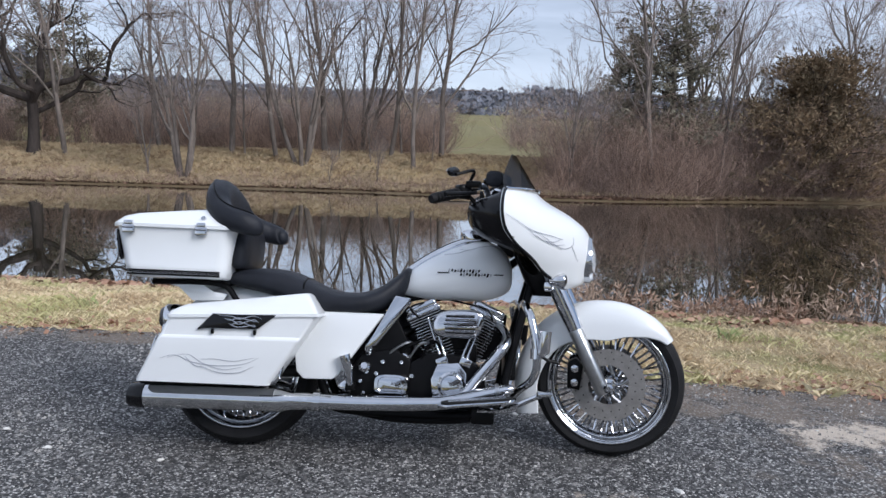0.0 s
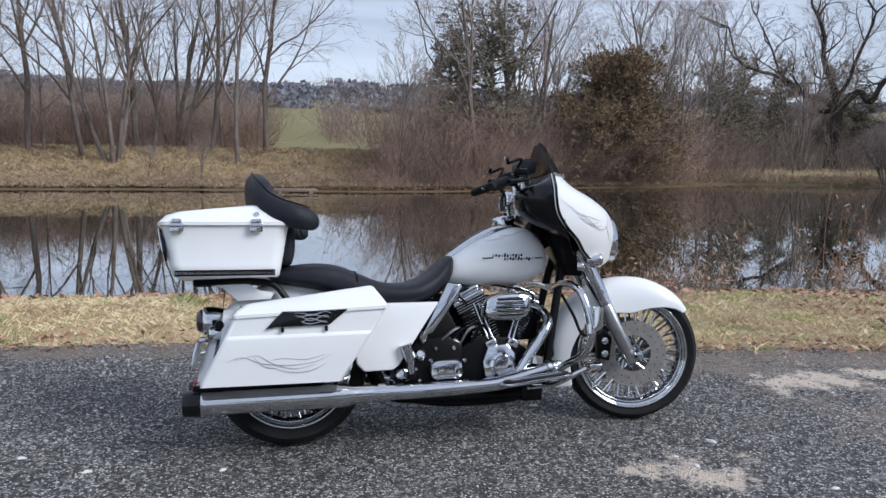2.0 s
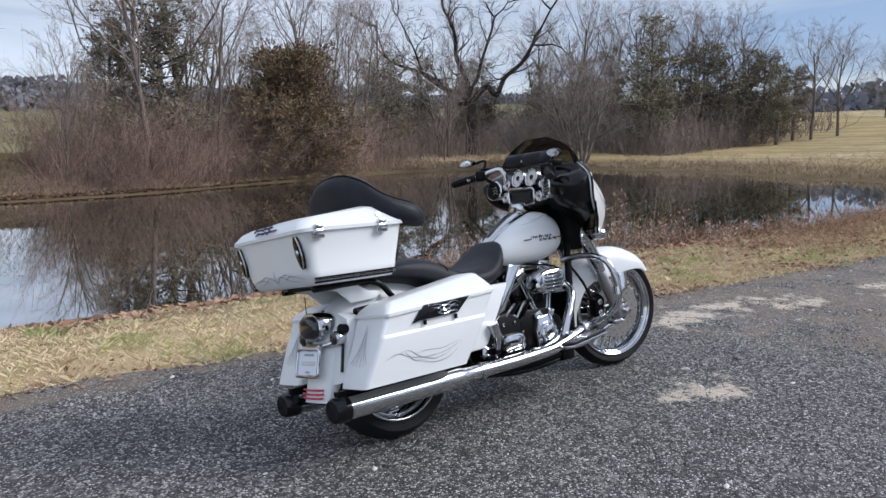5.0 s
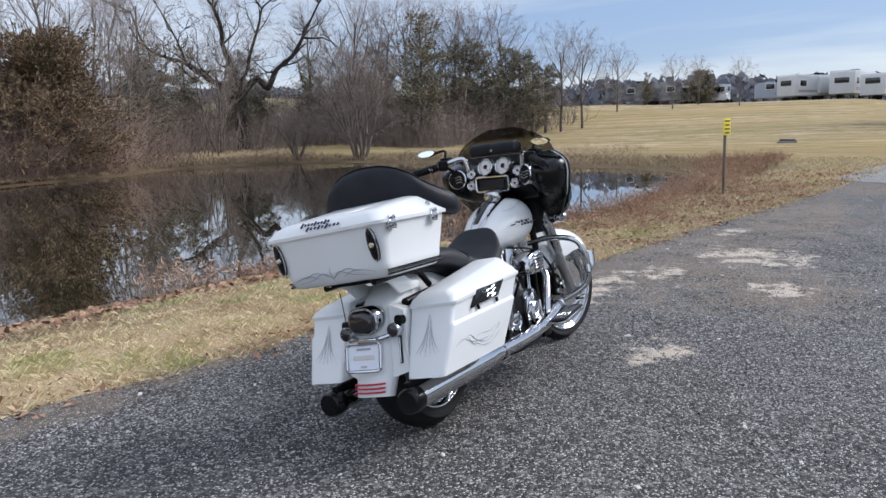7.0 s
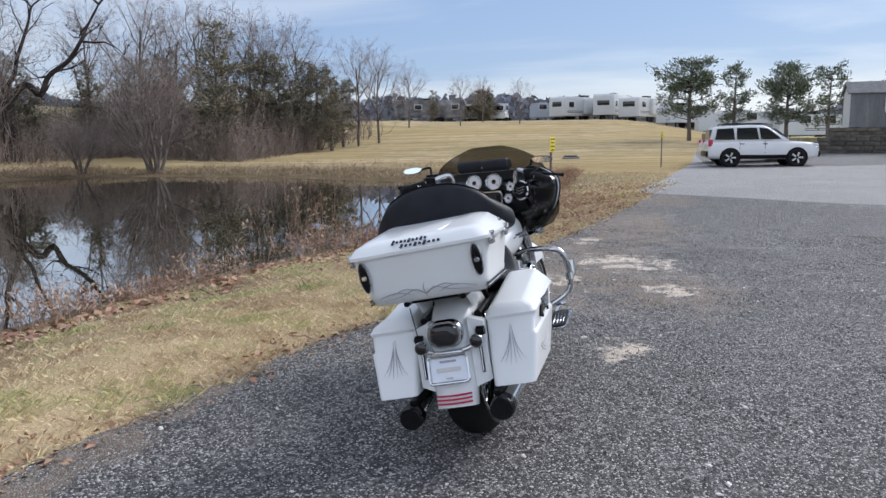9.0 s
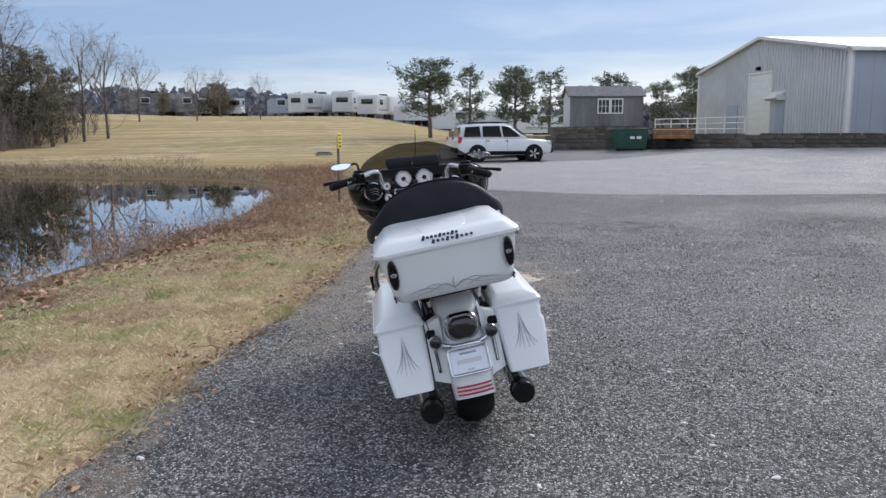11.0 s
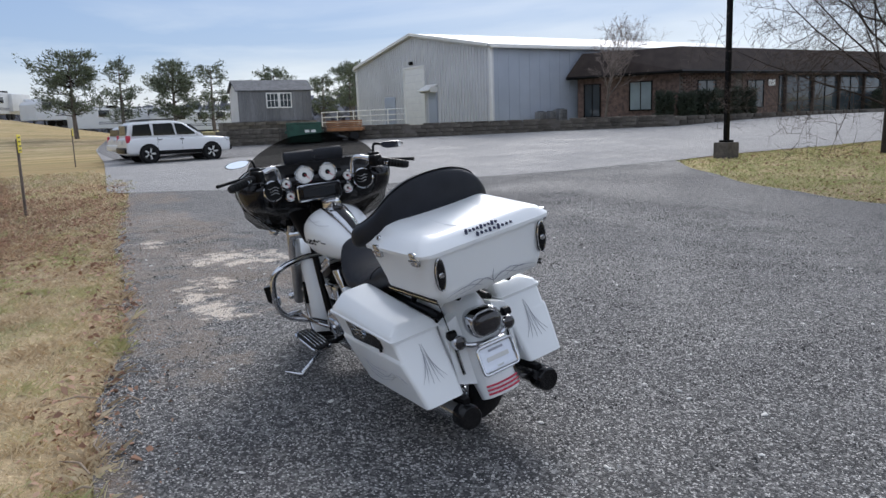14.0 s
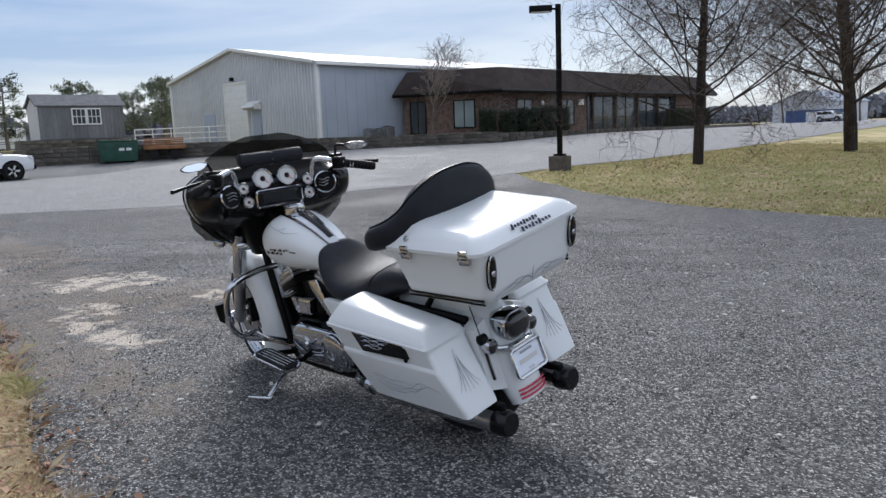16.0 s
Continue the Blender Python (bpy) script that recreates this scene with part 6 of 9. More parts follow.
def sprays(rng, centres, outward, size, per, mat, name="foliage", flat=0.5):
    """Clumps of small pointed leaves round each centre, turned outwards."""
    n = len(centres)
    c = np.repeat(centres, per, 0)
    o = np.repeat(outward, per, 0) + rng.normal(size=(n * per, 3)) * 0.75
    o /= np.linalg.norm(o, axis=1, keepdims=True)
    s = np.cross(o, rng.normal(size=(n * per, 3)))
    s /= np.linalg.norm(s, axis=1, keepdims=True)
    L = size * (0.6 + 0.8 * rng.random((n * per, 1)))
    b = c + rng.normal(size=(n * per, 3)) * size * 0.5
    w = L * 0.13
    V = np.stack([b - s * w * 0.4, b + o * L * 0.5 - s * w, b + o * L, b + o * L * 0.5 + s * w], 1).reshape(-1, 3)
    return fast_mesh(name, V, np.full(n * per, 4), mat)


def conifer(seed, label, height, width, mat, shape="cedar", boughs=90, per=12, size=0.24, name="cedar_tree"):
    """An evergreen: trunk, uneven boughs and small sprays of needles along their outer parts."""
    rng = np.random.default_rng(seed)
    t = thing(name, label, "tree")
    low = 0.05 if shape == "cedar" else 0.26
    h = low + (0.985 - low) * np.sort(rng.random(boughs)) ** (0.9 if shape == "cedar" else 0.85)
    if shape == "cedar":
        reach = np.minimum(1.0, 0.55 + 1.8 * h) * (1.05 - h) ** 0.42
    else:
        reach = np.sqrt(np.clip(1 - ((h - 0.58) / 0.47) ** 2, 0.06, 1))
    ang = np.arange(boughs) * 2.4 + rng.normal(size=boughs) * 0.5
    reach = reach * (0.4 + 0.75 * rng.random(boughs)) * (0.9 + 0.25 * np.sin(2 * ang + seed)) * (0.85 + 0.2 * np.sin(h * 19 + seed))
    L = np.maximum(width / 2 * reach, 0.12)
    rise = (0.15 + 0.55 * rng.random(boughs)) * L * (0.7 if shape == "cedar" else 0.55)
    p0 = np.stack([0.02 * np.cos(ang), 0.02 * np.sin(ang), np.maximum(h * height - rise * 0.5, 0.08)], 1)
    p1 = np.stack([L * np.cos(ang), L * np.sin(ang), np.minimum(h * height + rise * 0.5, height)], 1)
    tr = tube([(0, 0, -0.3), (0.05, 0.03, height * 0.4), (-0.04, 0.05, height * 0.97)], [height * 0.022 + 0.04, height * 0.016 + 0.02, 0.015], 8, 3)
    part("trunk", tr, BARK, t)
    v, f = stems(rng, p0, p1, 0.012 + 0.012 * L, np.full(boughs, 0.005), 0.05, 4, 3)
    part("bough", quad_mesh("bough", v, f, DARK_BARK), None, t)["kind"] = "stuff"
    along = np.maximum((L / 0.16).astype(int), 2)
    i = np.repeat(np.arange(boughs), along)
    s = (0.3 if shape == "cedar" else 0.42) + (0.75 if shape == "cedar" else 0.62) * rng.random(len(i))
    fan = (0.14 if shape == "cedar" else 0.09) * (L[i] * s)[:, None] + 0.06
    C = p0[i] + (p1 - p0)[i] * s[:, None] + rng.normal(size=(len(i), 3)) * fan * np.array([1, 1, 0.6])
    C[:, 2] = np.clip(C[:, 2], 0.1, None)
    O = (p1 - p0)[i] / L[i][:, None] + np.array([0, 0, 0.25 if shape == "cedar" else 0.5])
    part("crown", sprays(rng, C, O, size, per, mat), None, t, "ragged evergreen foliage")
    return t


def place(ob, x, y, scale=1.0, turn=0.0, sink=0.0, lean=0.0):
    return Matrix.Translation((x, y, z_at(x, y) - sink)) @ Matrix.Rotation(turn, 4, "Z") @ Matrix.Rotation(lean, 4, "X") @ Matrix.Scale(scale, 4)


def plant(ob, spots, group):
    """Stands ob at the first spot and copies at the rest: x, y, scale, turn (radians) and lean."""
    ob["group"] = group
    for i, (x, y, sc, turn, *lean) in enumerate(spots):
        m = place(ob, x, y, sc, turn, 0, lean[0] if lean else 0)
        if i == 0:
            ob.matrix_basis = m
        else:
            c = ob.copy()
            scene.collection.objects.link(c)
            for ch in ob.children:
                d = ch.copy()
                scene.collection.objects.link(d)
                d.parent = c
            c.matrix_basis = m


SHORE_TREES = "bare trees behind the pond"
plant(bare_tree(11, "tall leafless grey-brown tree on the far bank", 11, 0.13, spread=0.55, fork=0.25, limbs=10, gnarl=0.15),
      [(-8.95, 29.6, 1.0, 0.3), (-5.1, 30.4, 1.05, 2.0), (0.0, 29.8, 0.95, 4.0), (10.0, 27.6, 1.1, 1.0), (-20, 31, 1.1, 3.3), (17.7, 28.6, 0.75, 5.0), (20.5, 35, 1.0, 0.7), (24.5, 34, 0.9, 2.6)], SHORE_TREES)
plant(bare_tree(23, "slender leafless tree with upswept branches", 10, 0.10, spread=0.46, fork=0.2, limbs=11, gnarl=0.14),
      [(-6.9, 29.0, 1.05, 0.9), (-2.2, 29.7, 1.1, 3.0), (-1.1, 27.8, 1.0, 5.2), (8.2, 25.9, 1.15, 0.0), (19.1, 29.5, 0.8, 2.2), (21.4, 31, 0.85, 4.4), (-15.5, 28.5, 1.1, 1.4), (31, 35, 0.95, 3.7), (-12.5, 31, 1.1, 0.1)], SHORE_TREES)
plant(bare_tree(37, "leafless tree with several slim trunks on the bank", 9.5, 0.16, trunks=4, spread=0.5, fork=0.25, limbs=7, twigs=0.85, gnarl=0.14),
      [(-9.9, 26.3, 1.0, 0.5), (-5.7, 28.2, 1.05, 2.5), (-3.7, 32.6, 1.15, 4.1), (16.7, 28.0, 0.8, 1.1), (12, 31, 1.0, 3.0), (29, 33, 0.9, 2.0)], SHORE_TREES)
plant(bare_tree(43, "leafless sapling with a haze of fine twigs", 5.4, 0.05, spread=0.7, fork=0.10, limbs=13, twigs=0.8, gnarl=0.12, limb=0.35, fine_r=0.0045),
      [(-8.3, 29.3, 1.0, 0.0), (-10.6, 29.6, 0.9, 1.1), (-4.4, 29.6, 1.0, 2.3), (-1.7, 30.2, 0.95, 4.1), (-2.9, 28.6, 0.5, 5.2), (-0.4, 28.7, 0.5, 2.6), (-18.2, 31.5, 1.1, 3.6)], "saplings behind the pond")
plant(bare_tree(41, "small twiggy leafless tree by the water", 5.0, 0.055, spread=0.4, fork=0.12, limbs=12, twigs=0.9),
      [(4.8, 25.2, 1.0, 0.0), (5.6, 25.6, 0.85, 1.0), (-4.2, 25.6, 0.32, 2.0), (-2.4, 25.7, 0.36, 0.4), (12.2, 27.0, 0.9, 2.2), (15.5, 27.6, 0.8, 4.0), (-11.3, 26.4, 0.8, 5.0), (27, 31, 0.9, 1.4)], "small trees by the water")


def oak(seed, label, limbs, trunk_r, trunk_h):
    """A heavy oak: a straight trunk that forks into crooked limbs; each limb is (start height, reach, rise, bearing, sag, radius)."""
    rng = np.random.default_rng(seed)
    t = thing("oak_tree", label, "tree", None, "large oaks")
    wood = [tube([(0, 0, -0.3), (0.03, 0, 0.3), (0.05, 0.02, trunk_h * 0.5), (0.0, 0.0, trunk_h + 0.4)], [trunk_r * 1.7, trunk_r * 1.15, trunk_r, trunk_r * 0.8], 12, 4)]
    rows = []

    def twig(p, d, length, r, level):
        n = 4
        pts = [p]
        for _ in range(n):
            d = d + rng.normal(size=3) * 0.30 + np.array([0, 0, 0.07])
            d = d / np.linalg.norm(d)
            pts.append(pts[-1] + d * length / n)
        for k in range(n):
            rows.append((pts[k], pts[k + 1], r * (1 - 0.2 * k), r * (0.8 - 0.2 * k), 5 if level == 0 else 3))
        if level < 3:
            for _ in range((4, 3, 3)[level]):
                k = rng.integers(1, n + 1)
                side = rng.normal(size=3)
                side[2] = abs(side[2]) * 0.5
                twig(pts[k], d * 0.5 + side / np.linalg.norm(side), length * (0.45 + 0.3 * rng.random()), max(r * 0.42, 0.008), level + 1)

    for z0, reach, rise, bearing, sag, r in limbs:
        out = np.array([math.cos(bearing), math.sin(bearing), 0.0])
        pts = [np.array([0, 0, z0])]
        for k in range(1, 8):
            u = k / 7
            wob = rng.normal(size=3) * 0.055 * reach
            pts.append(np.array([0, 0, z0]) + out * reach * u + np.array([0, 0, rise * (u + sag * math.sin(math.pi * u))]) + wob)
        wood.append(tube(pts, [r * (1 - 0.11 * k) for k in range(8)], 8, 4))
        for k in range(2, 8):
            for _ in range(1 + k % 2):
                side = rng.normal(size=3)
                d = (pts[k] - pts[k - 1]) / np.linalg.norm(pts[k] - pts[k - 1]) + 0.9 * side / np.linalg.norm(side)
                twig(pts[k], d, 1.5 + 1.3 * rng.random(), r * 0.34, 0)
    part("trunk", joined(*wood), DARK_BARK, t)
    parts = []
    for sides in (3, 5):
        sel = [q for q in rows if q[4] == sides]
        parts.append(stems(rng, np.array([q[0] for q in sel]), np.array([q[1] for q in sel]), np.array([q[2] for q in sel]), np.array([q[3] for q in sel]), 0.0, sides, 1))
    v, f = stack(parts)
    part("crown", quad_mesh("crown", v, f, DARK_BARK), None, t, "crooked leafless branches")
    return t


OAK_LIMBS = [(3.3, 6.4, 4.4, 2.55, -0.12, 0.21), (3.4, 5.4, 6.2, -0.65, -0.2, 0.23), (3.5, 1.8, 7.4, 2.2, 0.0, 0.22), (3.4, 4.6, 5.6, 2.3, -0.2, 0.16), (4.2, 2.6, 5.6, -0.8, 0.1, 0.13)]
oak(53, "old spreading oak with heavy crooked dark limbs", OAK_LIMBS, 0.40, 3.3).matrix_basis = place(None, 33.0, 35.0, 1.0, 0.0)
oak(54, "old oak with crooked dark limbs on the far bank", [(2.0, 4.6, 3.6, 0.2, -0.1, 0.16), (2.2, 5.0, 5.0, 2.9, -0.15, 0.18), (2.4, 2.6, 6.0, 1.3, 0.0, 0.16), (1.6, 4.4, 1.8, 0.5, 0.3, 0.12), (2.0, 3.6, 4.2, -1.6, 0.0, 0.14)], 0.22, 2.6).matrix_basis = place(None, -16.9, 28.6, 1.0, 0.0)
plant(bare_tree(59, "old leafless tree with crooked dark limbs", 9.0, 0.26, mat=DARK_BARK, spread=0.8, fork=0.3, limbs=9, gnarl=0.2), [(-23, 27.5, 1.1, 2.8), (-19.5, 29.0, 0.9, 0.4)], "large oaks")
plant(bare_tree(61, "leafless shore tree with a spray of stems", 6.2, 0.12, trunks=7, spread=0.55, fork=0.2, limbs=8, twigs=1.0, gnarl=0.14), [(30.0, 23.4, 1.3, 0.0), (28.6, 26.6, 0.6, 1.7)], "shore trees")
plant(bare_tree(67, "leafless tree leaning over the brush", 8.5, 0.10, spread=0.4, fork=0.35, limbs=8), [(10.7, 26.2, 1.0, 4.6, 0.0), (11.3, 26.6, 0.9, 2.4, 0.45)], SHORE_TREES)
plant(conifer(3, "dark green cedar with a ragged outline", 6.8, 6.0, CEDAR, boughs=95, per=16, size=0.2), [(9.1, 27.4, 1.0, 0.4), (7.6, 28.4, 0.8, 2.0), (24, 33.5, 0.85, 3.0)], "cedars by the pond")
plant(conifer(5, "bronze-green broad cedar on the shore", 5.4, 10.4, RUSTY, boughs=190, per=16, size=0.2), [(14.7, 27.3, 1.0, 0.0)], "cedars by the pond")
plant(conifer(8, "dark evergreen at the wood's edge", 8.6, 5.8, CEDAR, boughs=70, per=13, size=0.3), [(39.4, 25.2, 0.98, 0.0), (43.5, 31.5, 0.8, 4.0), (34.5, 37, 0.7, 1.0), (101.5, 28.1, 0.5, 0.6), (-27, 36, 0.9, 3.0), (-19.5, 38, 0.8, 3.0), (-18.6, 33.0, 0.75, 1.0), (37.5, 38.5, 0.75, 2.0), (40.5, 35.5, 0.7, 3.1), (42.0, 33.0, 0.72, 5.0), (45.4, 26.9, 0.7, 1.2), (46.6, 24.6, 0.7, 4.2), (48.6, 23.6, 0.75, 0.2), (48.4, 21.4, 0.62, 2.9), (31.0, 41.0, 0.8, 1.1), (26.0, 42.0, 0.75, 4.4), (21.0, 41.0, 0.7, 3.4), (35.0, 42.5, 0.8, 0.9)], "evergreens at the wood's edge")
plant(conifer(15, "round dark evergreen bush", 3.6, 5.0, CEDAR, boughs=90, per=14, size=0.3), [(106, 21.8, 1.25, 0.0)], "evergreens on the hill")
plant(conifer(9, "open-crowned grey-green evergreen in the wood", 7.2, 4.4, CEDAR, shape="pine", boughs=70, per=14, size=0.22, name="pine_tree"),
      [(46, 25.4, 0.95, 0.3), (49.8, 23.0, 0.85, 1.0), (52.2, 22, 0.7, 3.0)], "evergreens at the wood's edge")
plant(conifer(10, "pine with an open grey-green crown", 7.0, 4.6, PINE, shape="pine", boughs=62, per=13, size=0.24, name="pine_tree"),
      [(54.9, -18.3, 0.74, 0.0), (53.7, -21.8, 0.64, 2.0), (60, -27, 0.85, 1.0), (65, -29.5, 0.9, 3.0), (57, -16.8, 0.62, 4.0)], "pines")
plant(conifer(19, "bushy green pine beside the yard", 5.8, 5.2, PINE, shape="pine", boughs=84, per=12, size=0.23, name="pine_tree"),
      [(53.8, -3.9, 1.0, 0.5), (51.2, -9.9, 0.92, 2.0)], "pines beside the yard")
plant(conifer(27, "slim green pine beside the yard", 5.2, 2.9, PINE, shape="pine", boughs=52, per=12, size=0.22, name="pine_tree"),
      [(52.6, -6.8, 1.0, 0.5), (50.0, -12.2, 0.95, 1.2)], "pines beside the yard")
plant(bare_tree(71, "tall leafless tree on the hill's edge", 8, 0.12, spread=0.52, fork=0.3, limbs=10, gnarl=0.14),
      [(52.4, 20.8, 0.95, 0.0), (54.6, 19.9, 0.9, 2.0), (47, 27, 1.2, 4.0), (50.5, 25, 1.15, 1.0), (44, 31, 1.2, 3.0), (70.7, 22.3, 0.75, 5.0), (73, 17.5, 0.6, 3.0), (77, 12, 0.55, 3.0), (40.6, -42, 0.9, 1.0), (82, 17, 0.6, 1), (40, 31, 1.3, 2.2), (42.5, 28.5, 1.25, 0.4), (45.5, 28.5, 1.2, 5.5), (48.5, 26.5, 1.15, 2.9), (41, 36, 1.2, 4.7), (22, 38.5, 1.3, 0.2)], "trees on the hill's edge")
plant(bare_tree(83, "leafless lawn tree with fine drooping twigs", 10.0, 0.15, mat=DARK_BARK, twig=DARK_TWIG, spread=1.08, fork=0.13, limbs=48, twigs=1.45, gnarl=0.10, droop=-0.03, limb=0.2, fine_r=0.0055, reach=0.50), [(7.1, -17.6, 1.0, 0.0)], "trees on the lawn")
plant(bare_tree(89, "large leafless lawn tree with a forked trunk", 10.5, 0.31, mat=DARK_BARK, twig=DARK_TWIG, trunks=2, spread=1.0, fork=0.28, limbs=26, twigs=1.25, gnarl=0.09, droop=0.0, limb=0.26, fine_r=0.006, reach=0.72), [(5.4, -24.6, 1.0, 1.2), (2.2, -31, 1.0, 3.0)], "trees on the lawn")
plant(bare_tree(97, "small leafless tree before a brick office", 3.6, 0.06, spread=0.45, fork=0.3, limbs=10), [(29.3, -28.8, 1.55, 0.0), (28, -100, 2.5, 1.0), (22, -90, 2.2, 4.0), (45, -120, 3.0, 2.0)], "small trees by the office")


def thicket(name, label, seed, boxes, height, count, r=0.006, lean=0.5, mat=BRUSH):
    """Tangled thin stems over stretches of ground: x0, x1, y0, y1, weight."""
    rng = np.random.default_rng(seed)
    total = sum(b[4] for b in boxes)
    P = []
    for x0, x1, y0, y1, w in boxes:
        n = int(count * w / total)
        P.append(np.stack([rng.uniform(x0, x1, n), rng.uniform(y0, y1, n)], 1))
    P = np.concatenate(P)
    d = shore_distance(P[:, 0], P[:, 1])
    view = P[:, 0] / (P[:, 1] + 3.2)                         # gaps in the brush open on to the pasture
    P = P[(d > 0.15) & ~((P[:, 1] > 30) & (view > 0.008) & (view < 0.088)) & ~((P[:, 1] > 33) & (P[:, 1] < 62) & (view > -0.56) & (view < -0.45))]
    n = len(P)
    z = land(P[:, 0], P[:, 1])
    clump = 0.55 + 0.45 * np.sin(P[:, 0] * 0.9 + 2 * np.sin(P[:, 1] * 0.7)) ** 2
    h = height * clump * (0.35 + 0.8 * rng.random(n))
    p0 = np.stack([P[:, 0], P[:, 1], z - 0.05], 1)
    p1 = p0 + np.stack([rng.normal(size=n) * lean * h, rng.normal(size=n) * lean * h, h], 1)
    main = stems(rng, p0, p1, np.full(n, r), np.full(n, r * 0.35), 0.16, 3, 3)
    k = 2
    t = 0.35 + 0.6 * rng.random((n * k, 1))
    q0 = np.repeat(p0, k, 0) + (np.repeat(p1 - p0, k, 0)) * t
    q1 = q0 + rng.normal(size=(n * k, 3)) * np.repeat(h, k)[:, None] * 0.26 + np.array([0, 0, 0.06])
    side = stems(rng, q0, q1, np.full(n * k, r * 0.5), np.full(n * k, r * 0.25), 0.1, 3, 2)
    v, f = stack([main, side])
    ob = part(name, quad_mesh(name, v, f, mat), None)
    return tagged(ob, label, "brush", kind="stuff")


thicket("thicket", "russet winter brush on the far bank", 1, [(4.2, 19, 24.3, 28.5, 5), (12, 24, 27, 33, 1.2)], 3.3, 7500, 0.0075)
thicket("thicket", "dense russet brush behind the far bank", 3, [(-48, 6, 42, 60, 3), (-34, 3, 31.0, 38, 4.0)], 2.9, 15000, 0.009, 0.5)
thicket("bank_brush", "low brown brush along the waterline", 2, [(3, 20, 23.6, 26, 3), (-24, 3, 24.4, 25.2, 1.6), (20, 30, 26, 29.5, 1.2), (28, 33, 8, 22, 0.5)], 0.7, 9000, 0.005, 0.7)
thicket("bank_brush", "low dry weeds on the eastern shore", 6, [(18.5, 27, 1.6, 4.4, 1.0)], 0.45, 2600, 0.005, 0.7, RUSSET)
thicket("bank_brush", "russet dead brush along the near shore", 26, [(8.0, 13, 1.7, 3.2, 1.0), (13, 19, 1.3, 2.7, 1.0)], 0.46, 1500, 0.0036, 0.6, RUSSET)
thicket("bank_brush", "matted dead weeds on the turf by the shore", 27, [(6.0, 10, 0.9, 2.5, 1.0), (9.5, 14, -0.2, 1.6, 1.0)], 0.2, 1500, 0.0036, 1.1, RUSSET)
thicket("wood_understory", "grey-brown undergrowth below the trees", 4, [(-50, 5, 46, 60, 2), (14, 48, 31, 46, 3.8), (37, 50, 22.5, 34, 3)], 2.8, 9500, 0.016, 0.35, TWIG)
thicket("wood_understory", "deep grey-brown wood edge", 14, [(-60, -5, 40, 60, 3), (22, 60, 40, 60, 2.5), (48, 62, 22, 40, 1.2)], 3.8, 3600, 0.03, 0.3, TWIG)
thicket("hillside_wood", "grey-brown leafless wood on the rising pasture", 16, [(-75, -24, 44, 80, 3), (-14, 9, 48, 76, 2.0), (-24, -14, 62, 80, 0.5)], 4.8, 2800, 0.03, 0.25, TWIG)

thicket("tall_wood", "tall grey-brown leafless wood beyond the pond", 18, [(40, 60, 25, 42, 3)], 5.0, 1700, 0.028, 0.22, TWIG)


def grass(name, label, seed, spots, tall, width, mat, curl=0.5):
    """Single blades: spots is an (n, 2) array."""
    rng = np.random.default_rng(seed)
    n = len(spots)
    z = land(spots[:, 0], spots[:, 1])
    x, y = spots[:, 0], spots[:, 1]
    clump = np.sin(x * 7.3 + 2.1 * np.sin(y * 5.1)) * np.sin(y * 8.7 + 1.7 * np.sin(x * 4.3)) + 0.6 * np.sin(x * 23 + y * 9) * np.sin(y * 19 - x * 7)
    h = tall * (0.35 + 0.9 * rng.random(n)) * (1 + 0.5 * clump)
    a = rng.random(n) * 2 * math.pi
    base = np.stack([spots[:, 0], spots[:, 1], z - 0.004], 1)
    side = np.stack([np.cos(a), np.sin(a), np.zeros(n)], 1) * (width * (0.6 + 0.8 * rng.random(n)))[:, None]
    b = rng.random(n) * 2 * math.pi
    out = np.stack([np.cos(b), np.sin(b), np.zeros(n)], 1) * (curl * (0.4 + rng.random(n)) * h)[:, None]
    up = np.stack([np.zeros(n), np.zeros(n), h], 1)
    V = np.stack([base - side, base + side, base + out * 0.45 + up * 0.62 + side * 0.6, base + out + up * 0.85], 1).reshape(-1, 3)
    ob = part(name, fast_mesh(name, V, np.full(n, 4), mat), None)
    return tagged(ob, label, "grass", kind="stuff")


def blade_material(name, stops, rough=0.85):
    m = bpy.data.materials.new(name)
    m.use_nodes = True
    n, l = m.node_tree.nodes, m.node_tree.links
    p = n["Principled BSDF"]
    p.inputs["Roughness"].default_value, p.inputs["Specular IOR Level"].default_value = rough, 0.15
    geo = n.new("ShaderNodeNewGeometry")
    patch, _ = noise_ramp(n, l, geo.outputs["Position"], 1.5, 0.40, 0.62, 6)
    add = n.new("ShaderNodeMath")
    add.operation = "MULTIPLY_ADD"
    add.inputs[1].default_value = 0.28
    l.new(geo.outputs["Random Per Island"], add.inputs[0])
    sc = n.new("ShaderNodeMath")
    sc.operation, sc.inputs[1].default_value = "MULTIPLY", 0.72
    l.new(patch, sc.inputs[0]), l.new(sc.outputs[0], add.inputs[2])
    r = n.new("ShaderNodeValToRGB")
    r.color_ramp.elements[0].color, r.color_ramp.elements[-1].color = (*stops[0], 1), (*stops[-1], 1)
    for i, c in enumerate(stops[1:-1]):
        r.color_ramp.elements.new((i + 1) / (len(stops) - 1)).color = (*c, 1)
    l.new(add.outputs["Value"], r.inputs["Fac"]), l.new(r.outputs["Color"], p.inputs["Base Color"])
    return m


